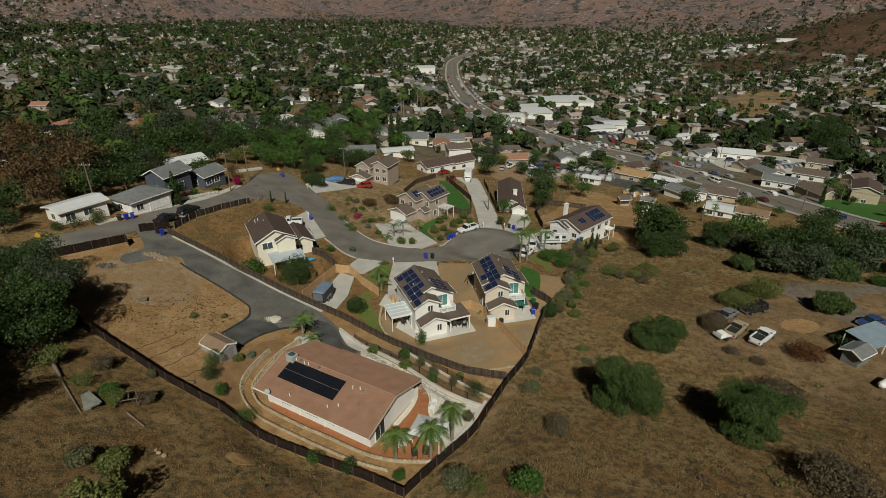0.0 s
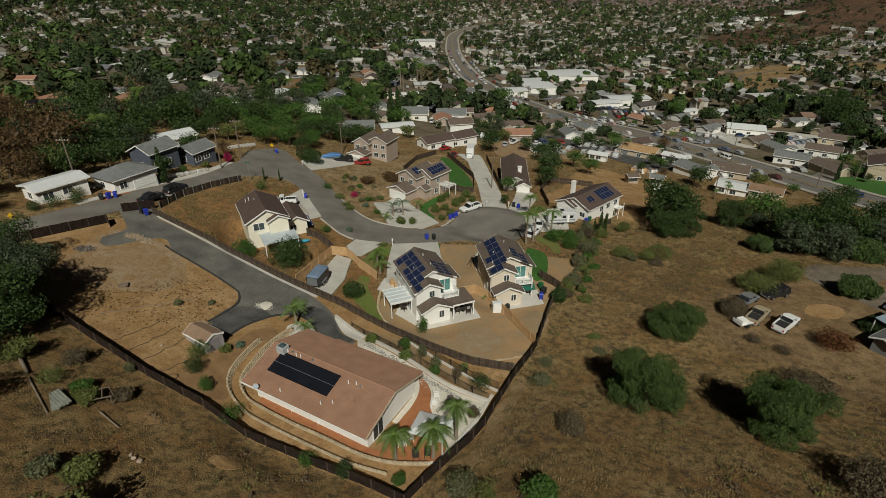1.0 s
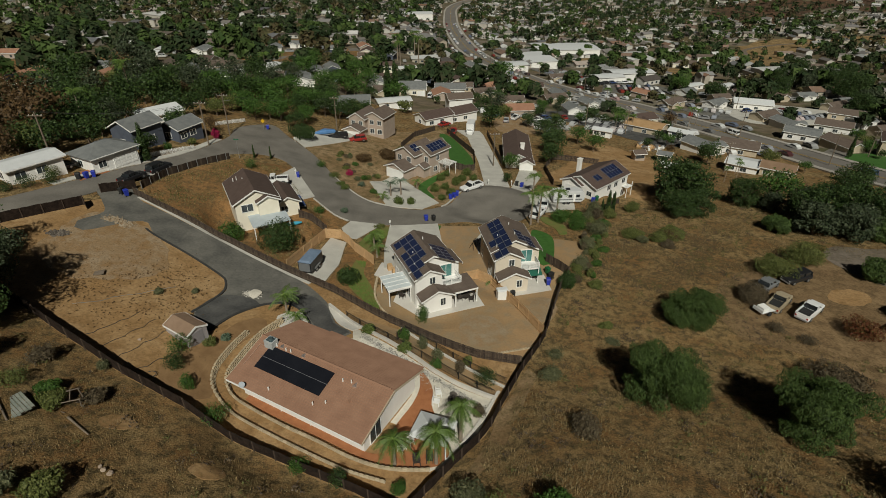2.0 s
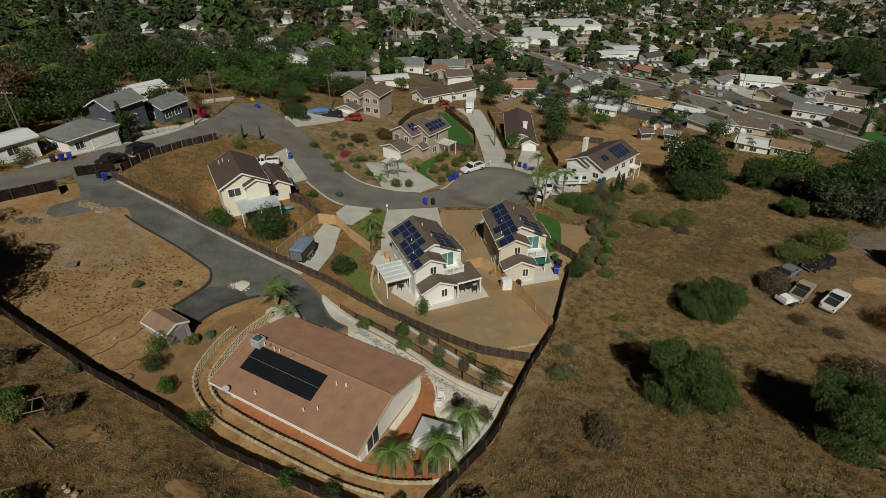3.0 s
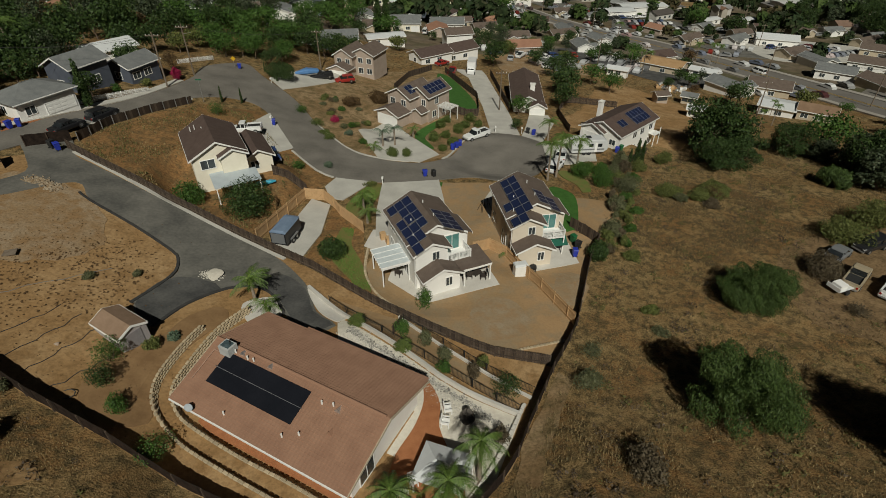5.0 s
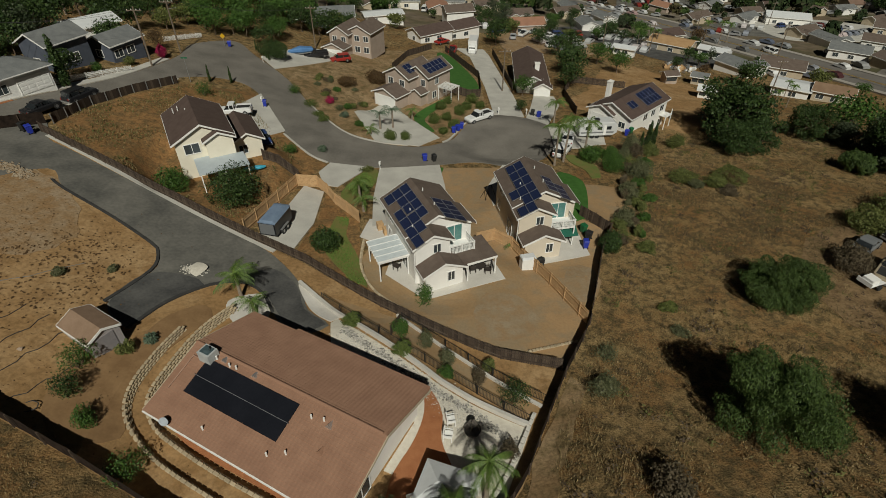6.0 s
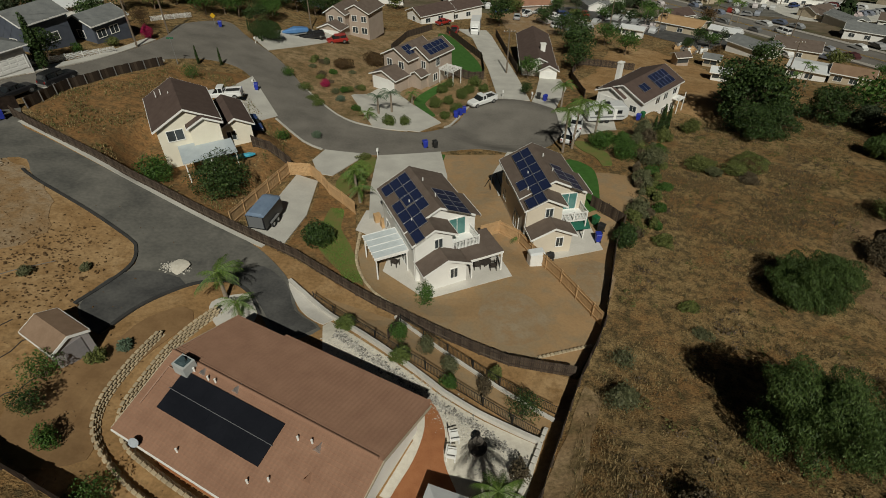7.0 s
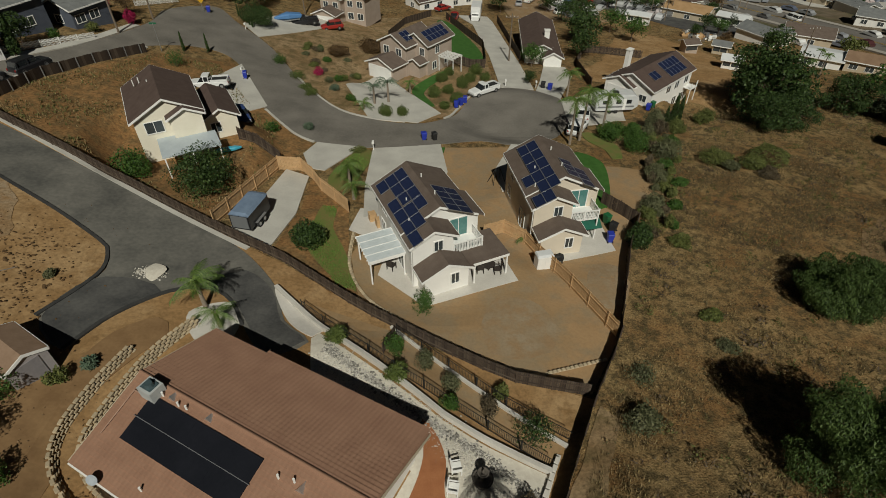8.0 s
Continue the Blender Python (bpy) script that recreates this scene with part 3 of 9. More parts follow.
for ring in ([(-205, 160), (-197, 182), (-159, 125), (-166, 110)], [(-170, 171), (-176, 222), (-146, 172), (-142, 133)], [(-210, 150), (-190, 190), (-150, 185), (-160, 150)], [(-120, 270), (-95, 300), (-70, 285), (-95, 255)], [(-104, 190), (-88, 218), (-66, 205), (-78, 184)], [(-86, 103), (-80, 116), (-68, 112), (-72, 101)], [(-84, 232), (-66, 256), (-54, 244), (-66, 226)]):
    S("yard", ragged(ring, 3.5, 5, 6), M_DIRT_RED, 0.2, "bare reddish dirt slope between houses", "dirt lot", step=6, depth=0.6)
for k, ring in enumerate(([(225, 400), (262, 455), (330, 528), (372, 532), (350, 470), (300, 425), (249, 372)], [(214, 345), (232, 372), (262, 366), (246, 336)], [(118, 298), (132, 326), (162, 318), (150, 292)], [(88, 352), (104, 378), (124, 372), (112, 346)], [(390, 520), (440, 560), (480, 540), (430, 500)])):
    S("yard", ragged(ring, 5.0, 30 + k, 7), M_GOLD, 0.2, "golden dry grass slope between houses", "dirt lot", step=7, depth=0.6)
S("track", band(curve_points([(205, 352), (240, 395), (262, 440), (310, 480), (360, 500)], False, 5), 2.2), M_GRAVEL_DULL, 0.35, "pale dirt track up a golden slope", "track", step=4, depth=0.4)
S("yard", curve_points([(378, 749), (450, 930), (500, 960), (549, 857), (476, 694)], True, 6), M_SLOPE, 0.3, "reddish scrubby slope below the school", "slope", step=14, depth=0.8)
for i, (x, y, r) in enumerate(((-36.2, -35.3, 1.3), (-27.5, -38.9, 1.4), (-36.8, -42.2, 1.2))):
    S("yard", ragged([(x + r * math.cos(a * 0.785), y + 0.7 * r * math.sin(a * 0.785)) for a in range(8)], 0.5, 20 + i, 0.4), M_DIRT, 0.035, "bare trodden patch of dirt in dry grass", "dirt patch", step=0.6, depth=0.12)

# ---- house materials ----
M_TILE = mat("clay_roof_tile", (0.26, 0.145, 0.095), (0.33, 0.19, 0.125), 1.2, 0.85, 0, 0.004, 80)
M_SHINGLE = mat("brown_shingle", (0.105, 0.078, 0.062), (0.14, 0.108, 0.088), 0.8, 0.92, 0, 0.01, 90)
M_SHINGLE_D = mat("dark_brown_shingle", (0.075, 0.05, 0.042), (0.1, 0.07, 0.058), 0.8, 0.92, 0, 0.01, 90)
M_GREYROOF = mat("grey_shingle", (0.13, 0.135, 0.135), (0.19, 0.195, 0.19), 1.0, 0.9, 0, 0.01, 80)
M_WHITE = mat("white_stucco", (0.72, 0.7, 0.66), (0.8, 0.78, 0.74), 1.5, 0.9, 0, 0.006, 120)
M_CREAM = mat("cream_stucco", (0.7, 0.65, 0.53), (0.77, 0.72, 0.6), 1.5, 0.9, 0, 0.006, 120)
M_TAN = mat("tan_stucco", (0.43, 0.36, 0.26), (0.5, 0.42, 0.31), 1.5, 0.9, 0, 0.006, 120)
M_PINK = mat("pinkish_stucco", (0.36, 0.29, 0.235), (0.43, 0.35, 0.29), 1.5, 0.9, 0, 0.006, 120)
M_BLUEGREY = mat("blue_grey_siding", (0.065, 0.075, 0.1), (0.095, 0.107, 0.135), 1.5, 0.85, 0, 0.006, 100)
M_TRIM = mat("white_trim", (0.74, 0.73, 0.7), (0.8, 0.79, 0.76), 0.6, 0.6)
M_GLASS = mat("window_glass", (0.03, 0.04, 0.045), (0.05, 0.06, 0.065), 1.0, 0.08, 0.0, spec=0.8)
M_GLASS_T = mat("teal_glass", (0.06, 0.17, 0.16), (0.1, 0.24, 0.22), 0.8, 0.1, spec=0.8)
M_SOLAR = mat("solar_cell", (0.012, 0.018, 0.045), (0.02, 0.028, 0.07), 0.6, 0.18, 0.0, spec=0.6)
M_POOLHEAT = mat("black_rubber_collector", (0.007, 0.008, 0.012), (0.011, 0.012, 0.017), 1.5, 0.6, spec=0.15)
M_ALU = mat("aluminium", (0.55, 0.55, 0.55), (0.62, 0.62, 0.62), 0.5, 0.35, 0.8)
M_METALW = mat("pale_metal_sheet", (0.55, 0.56, 0.56), (0.62, 0.63, 0.63), 1.0, 0.5)
M_DOOR = mat("garage_door_white", (0.72, 0.71, 0.68), (0.78, 0.77, 0.74), 1.0, 0.6)


def gable(parent, x0, x1, y0, y1, z0, eave, rise, wallm, roofm, over=0.4, along="y", trim=M_TRIM, thick=0.14, split=True):
    """A block with a gabled roof: wall, roof and fascia as parts. The ridge runs along the named axis."""
    flip = along == "x"
    if flip:
        x0, x1, y0, y1 = y0, y1, x0, x1
    P = (lambda x, y, z: (y, x, z)) if flip else (lambda x, y, z: (x, y, z))
    cx, k = (x0 + x1) / 2, rise / ((x1 - x0) / 2)
    bm = bmesh.new()
    ring = [(x0, z0), (x1, z0), (x1, eave), (cx, eave + rise), (x0, eave)]
    a, b = [bm.verts.new(P(x, y0, z)) for x, z in ring], [bm.verts.new(P(x, y1, z)) for x, z in ring]
    bm.faces.new(a), bm.faces.new(b[::-1])
    for i in range(5):
        bm.faces.new((a[i], b[i], b[(i + 1) % 5], a[(i + 1) % 5]))
    part("wall", bm, wallm, parent)
    bm, lo = bmesh.new(), eave - over * k
    top, off = eave + rise, 0.03
    sec = [(x0 - over, lo + off), (cx, top + off), (x1 + over, lo + off), (x1 + over, lo + off + thick), (cx, top + off + thick), (x0 - over, lo + off + thick)]
    a, b = [bm.verts.new(P(x, y0 - over, z)) for x, z in sec], [bm.verts.new(P(x, y1 + over, z)) for x, z in sec]
    for s in (a, b):
        bm.faces.new((s[0], s[1], s[4], s[5])), bm.faces.new((s[1], s[2], s[3], s[4]))
    for i in range(6):
        bm.faces.new((a[i], b[i], b[(i + 1) % 6], a[(i + 1) % 6]))
    part("roof", bm, roofm, parent)
    bm = bmesh.new()
    for s in (-1, 1):
        yy = y0 - over - 0.03 if s < 0 else y1 + over + 0.03
        for xa, xb in ((x0 - over, cx), (cx, x1 + over)):
            za, zb = (lo, top) if xb == cx else (top, lo)
            q = [(xa, za - 0.06), (xb, zb - 0.06), (xb, zb + thick + 0.02), (xa, za + thick + 0.02)]
            f, g = [bm.verts.new(P(x, yy - 0.028, z)) for x, z in q], [bm.verts.new(P(x, yy + 0.028, z)) for x, z in q]
            bm.faces.new(f), bm.faces.new(g[::-1])
            for i in range(4):
                bm.faces.new((f[i], g[i], g[(i + 1) % 4], f[(i + 1) % 4]))
            if split:
                part("fascia", bm, trim, parent, "white roof edge board")
                bm = bmesh.new()
    for xx in (x0 - over - 0.03, x1 + over + 0.03):
        c = [P(xx - 0.025, y0 - over, lo - 0.06), P(xx + 0.025, y1 + over, lo + thick)]
        box(bm, *[min(u, v) for u, v in zip(*c)], *[max(u, v) for u, v in zip(*c)])
        if split:
            part("fascia", bm, trim, parent, "white roof edge board")
            bm = bmesh.new()
    if split:
        bm.free()
    else:
        part("fascia", bm, trim, parent, "white roof edge board")


def opening(parent, face, at, u, z, w, h, kind="window", pane=None):
    """A window, glass door or garage door on the wall face ('x' or 'y' normal, signed) that stands at that coordinate."""
    s, ax = (1 if face[0] == "+" else -1), face[1]
    def bx(bm, u0, z0, u1, z1, d0, d1):
        lo, hi = sorted((at + s * d0, at + s * d1))
        if ax == "x":
            box(bm, lo, u0, z0, hi, u1, z1)
        else:
            box(bm, u0, lo, z0, u1, hi, z1)
        return bm
    u0, u1, z0, z1 = u - w / 2, u + w / 2, z, z + h
    if kind == "garage":
        door = part("garage_door", bx(bmesh.new(), u0, z0, u1, z1, 0.0, 0.05), M_DOOR, parent, "white sectional garage door")
        for i in range(4):
            bm = bmesh.new()
            for j in range(4):
                a = u0 + (j + 0.12) * w / 4
                bx(bm, a, z0 + (i + 0.15) * h / 4, a + w / 4 * 0.76, z0 + (i + 0.85) * h / 4, 0.05, 0.075)
            part("door_panel", bm, M_DOOR, door)
        bm, f = bmesh.new(), 0.12
        bx(bm, u0 - f, z0, u0, z1 + f, 0, 0.09), bx(bm, u1, z0, u1 + f, z1 + f, 0, 0.09), bx(bm, u0, z1, u1, z1 + f, 0, 0.09)
        part("door_frame", bm, M_TRIM, door)
        return
    f = 0.09
    bm = bmesh.new()
    if kind == "plain":
        part("window", bx(bm, u0, z0, u1, z1, 0.0, 0.04), M_GLASS, parent, "dark window pane")
        return
    bx(bm, u0 - f, z0 - f, u0, z1 + f, 0, 0.07), bx(bm, u1, z0 - f, u1 + f, z1 + f, 0, 0.07), bx(bm, u0, z1, u1, z1 + f, 0, 0.07), bx(bm, u0, z0 - f, u1, z0, 0, 0.07)
    bx(bm, u - 0.03, z0, u + 0.03, z1, 0.01, 0.055)
    win = part("window" if kind == "window" else "glass_door", bm, M_TRIM, parent, "white framed " + ("window" if kind == "window" else "sliding glass door"))
    for a, b in ((u0, u - 0.03), (u + 0.03, u1)):
        part("pane", bx(bmesh.new(), a, z0, b, z1, 0.005, 0.03), pane or M_GLASS, win)


def panels_on(parent, cells, origin, du, dv, w, h, name="solar_panel", label="dark blue solar panel in a metal frame"):
    """Solar panels on a slope: cells of (column, row) from an origin along two unit ways."""
    o, du, dv = Vector(origin), Vector(du).normalized(), Vector(dv).normalized()
    n = du.cross(dv).normalized()
    if n.z < 0:
        n = -n
    me = bpy.data.meshes.new("solar_panel")
    bm = bmesh.new()
    m = Matrix((du, dv, n)).transposed().to_4x4()
    box(bm, 0.03, 0.03, 0.05, w - 0.03, h - 0.03, 0.095, m)
    bm.to_mesh(me), bm.free()
    me.materials.append(M_SOLAR)
    rim = bpy.data.meshes.new("panel_frame")
    bm = bmesh.new()
    for a, b, c, d in ((0.0, 0.0, w - 0.01, 0.03), (0.0, h - 0.04, w - 0.01, h - 0.01), (0, 0.03, 0.03, h - 0.04), (w - 0.04, 0.03, w - 0.01, h - 0.04)):
        box(bm, a, b, 0.04, c, d, 0.105, m)
    bm.to_mesh(rim), bm.free()
    rim.materials.append(M_ALU)
    for c, r in cells:
        p = o + du * (c * w) + dv * (r * h)
        ob = new(name, me)
        ob.parent, ob.location = parent, p
        tagged(ob, label)
        fr = new("panel_frame", rim)
        fr.parent = ob


def vent_pipe(parent, x, y, z, h=0.5, r=0.06):
    part("vent_pipe", rod(bmesh.new(), (x, y, z - 0.2), (x, y, z + h), r), M_TRIM, parent, "short white roof vent pipe")


# ---- the long tiled house ----
def tiled_house():
    h = thing("tiled_house", "single-storey stucco house with a clay-tiled roof", "house", -19.85, -27.03, 5.2, -28.5)
    L, W, eave, rise, over = 15.4, 9.6, 2.75, 1.7, 0.65
    bm, x1, y1, ys = bmesh.new(), L / 2, W / 2, 4.25
    ring = [(-ys, -0.6), (y1, -0.6), (y1, eave), (0, eave + rise * 0.88), (-ys, eave + 0.15)]
    a, b = [bm.verts.new((-x1, y, z)) for y, z in ring], [bm.verts.new((x1, y, z)) for y, z in ring]
    bm.faces.new(a[::-1]), bm.faces.new(b)
    for i in range(5):
        bm.faces.new((a[i], a[(i + 1) % 5], b[(i + 1) % 5], b[i]))
    part("wall", bm, M_WHITE, h)
    y2, ye, xr = y1 + over, ys + 1.2, x1 + 0.75
    zr, ze = eave + rise + 0.05, eave + 0.05
    zs = zr - rise * ye / y2
    bm = bmesh.new()
    sec = [(-ye, zs - 0.12), (0, zr - 0.14), (y2, ze - 0.12), (y2, ze), (0, zr), (-ye, zs)]
    a, b = [bm.verts.new((-xr, y, z)) for y, z in sec], [bm.verts.new((xr, y, z)) for y, z in sec]
    for s in (a, b):
        bm.faces.new((s[0], s[1], s[4], s[5])), bm.faces.new((s[1], s[2], s[3], s[4]))
    for i in range(6):
        bm.faces.new((a[i], b[i], b[(i + 1) % 6], a[(i + 1) % 6]))
    deck = part("roof", bm, M_TILE, h)
    # courses of curved tiles, each a scalloped strip lying over the one below
    for side in (1, -1):
        verts, faces = [], []
        n, per, courses = 4, 0.3, 20
        cols = int(2 * xr / per)
        edge, low = (y2, ze) if side > 0 else (ye, zs)
        run = edge / courses
        for c in range(-1 if side > 0 else 0, courses):
            start = 0 if c >= 0 else int(cols * 0.27) * n
            ya, yb = edge - c * run + 0.03, edge - (c + 1) * run
            za, zb = low + (zr - low) * (1 - ya / edge), low + (zr - low) * (1 - yb / edge)
            base = len(verts)
            for i in range(start, cols * n + 1):
                x = -xr + i * per / n
                wv = 0.005 * math.sin(2 * math.pi * i / n + 0.4)
                verts += [(x, side * ya, za + 0.015), (x, side * ya, za + 0.09 + wv), (x, side * yb, zb + 0.035 + wv)]
            for i in range(cols * n - start):
                p, q = base + 3 * i, base + 3 * (i + 1)
                faces += [(p, q, q + 1, p + 1), (p + 1, q + 1, q + 2, p + 2)]
        tagged(mesh_object("roof_tiles", verts, faces, M_TILE, deck), "", "", "", "stuff")
    cap = bpy.data.meshes.new("ridge_tile")
    bm = bmesh.new()
    rod(bm, (-0.19, 0, 0), (0.19, 0, 0.02), 0.13, 0.11, 8)
    bm.to_mesh(cap), bm.free()
    cap.materials.append(M_TILE)
    for i in range(int(2 * xr / 0.36)):
        o = new("ridge_tile", cap)
        o.parent, o.location = h, (-xr + 0.2 + 0.36 * i, 0, zr + 0.03)
    part("gutter", box(bmesh.new(), -xr, y2 + 0.01, ze - 0.16, -3.9, y2 + 0.11, ze - 0.02), M_TRIM, h, "white eaves gutter")
    part("gutter", box(bmesh.new(), -xr, -ye - 0.11, zs - 0.16, xr, -ye - 0.01, zs - 0.02), M_TRIM, h, "white eaves gutter")
    for s in (-1, 1):
        for sg_ in (-1, 1):
            bm = bmesh.new()
            yb, zb = (y2, ze) if sg_ > 0 else (ye, zs)
            q = [(sg_ * yb, zb - 0.16), (0, zr - 0.18), (0, zr + 0.06), (sg_ * yb, zb + 0.05)]
            f, g = [bm.verts.new((s * (xr + 0.01), y, z)) for y, z in q], [bm.verts.new((s * (xr + 0.07), y, z)) for y, z in q]
            bm.faces.new(f), bm.faces.new(g[::-1])
            for i in range(4):
                bm.faces.new((f[i], g[i], g[(i + 1) % 4], f[(i + 1) % 4]))
            part("barge_board", bm, M_TAN, h, "pale gable edge board")
    k = rise / y2
    slope = Vector((0, -1, -k)).normalized()
    at = lambda x, y, up=0.0: (x, y, zr - abs(y) * k + up)
    # pool heating collector: two rows of black panels on the south slope
    coll = part("pool_heater", bmesh.new(), M_POOLHEAT, h, "black rubber solar pool heater on the roof")
    for r in range(2):
        for c in range(7):
            bm = bmesh.new()
            m = Matrix.Translation(at(-6.55 + c * 1.21, -0.72 - r * 1.3, 0.1)) @ Matrix((Vector((1, 0, 0)), -slope, Vector((1, 0, 0)).cross(-slope))).transposed().to_4x4()
            box(bm, 0, -1.34, 0.0, 1.206, 0, 0.05, m)
            part("collector_panel", bm, M_POOLHEAT, coll)
    part("header_pipe", rod(bmesh.new(), at(-6.7, -2.04, 0.15), at(2.0, -2.04, 0.15), 0.025), mat("grey_pipe", (0.16, 0.16, 0.17), None, 0.4, 0.5), h, "grey header pipe across the pool heater")
    # chimney-like roof cooler
    c = part("roof_cooler", box(bmesh.new(), -7.1, 0.2, zr - 0.5, -6.0, 1.15, zr + 0.75), mat("cooler_grey", (0.36, 0.38, 0.38), (0.45, 0.46, 0.45), 0.5, 0.6), h, "grey metal roof cooler with a cowl")
    c.location = (0, -1.3, -0.1)
    part("cowl", rod(box(bmesh.new(), -6.95, 0.35, zr + 0.75, -6.15, 1.0, zr + 0.82), (-6.5, 0.65, zr + 0.82), (-6.5, 0.65, zr + 1.05), 0.3, 0.22, 10), mat("cowl_dark", (0.06, 0.09, 0.1), None, 0.4, 0.5), c)
    for x, y in ((-5.9, -0.5), (-4.6, -0.55), (-4.0, -0.5), (3.2, -1.1), (4.1, -0.9), (1.9, -4.2), (3.0, -3.6), (-3.3, -4.7)):
        p = at(x, y)
        part("vent_pipe", rod(bmesh.new(), (p[0], p[1], p[2] - 0.1), (p[0], p[1], p[2] + 0.42), 0.07), M_TRIM, h, "short pale roof vent pipe")
    for x, y in ((-5.3, -0.16), (-2.4, -0.16), (4.6, -0.85), (5.0, -2.4)):
        p = at(x, y, 0.05)
        bm = bmesh.new()
        v = [bm.verts.new(Vector(p) + Vector(o)) for o in ((-0.3, -0.35, -0.14), (0.3, -0.35, -0.14), (0, 0.35, 0.06), (0, -0.32, 0.26))]
        for f in ((0, 1, 3), (1, 2, 3), (2, 0, 3), (0, 2, 1)):
            bm.faces.new([v[i] for i in f])
        part("roof_vent", bm, M_ALU if x < 5 else M_TILE, h, "low triangular roof vent")
    bm = bmesh.new()
    for p, q in (((-6.6, -1.0), (-7.8, -1.0)), ((-7.8, -1.0), (-7.8, -3.6))):
        rod(bm, at(*p, 0.16), at(*q, 0.16), 0.035)
    part("water_pipe", bm, mat("pale_copper_pipe", (0.42, 0.27, 0.2), None, 0.5, 0.5), h, "pale pipe feeding the pool heater")
    # satellite dish on the south-west eave
    dish = part("dish_arm", rod(bmesh.new(), (-x1 + 1.7, -ye + 0.15, zs - 0.1), (-x1 + 1.7, -ye - 0.05, zs + 0.4), 0.03), M_ALU, h)
    bm = bmesh.new()
    rod(bm, (0, 0, 0), (0, 0, 0.05), 0.3, 0.4, 18), rod(bm, (0, 0, 0.05), (0, 0, 0.09), 0.4, 0.42, 18)
    bmesh.ops.transform(bm, matrix=Matrix.Translation((-x1 + 1.7, -ye - 0.1, zs + 0.45)) @ Euler((radians(50), 0, 0.3)).to_matrix().to_4x4() @ Matrix.Diagonal((0.85, 0.7, 0.7, 1)), verts=bm.verts)
    part("dish", bm, mat("dish_grey", (0.3, 0.33, 0.37), (0.38, 0.41, 0.44), 0.3, 0.5), dish, "pale grey satellite dish")
    for u, w in ((-4.6, 1.6), (-0.6, 1.8), (2.3, 0.9)):
        opening(h, "-y", -ys, u, 0.9, w, 1.2)
    for u in (-2.6, 1.2):
        part("downpipe", rod(bmesh.new(), (u, -ys - 0.06, -0.3), (u, -ys - 0.06, eave), 0.05), M_TRIM, h)
    opening(h, "+x", x1, -2.4, 0.1, 1.7, 2.1, "door", M_GLASS)
    for u in (-5, -1, 4):
        opening(h, "+y", y1, u, 0.9, 1.3, 1.1)


tiled_house()


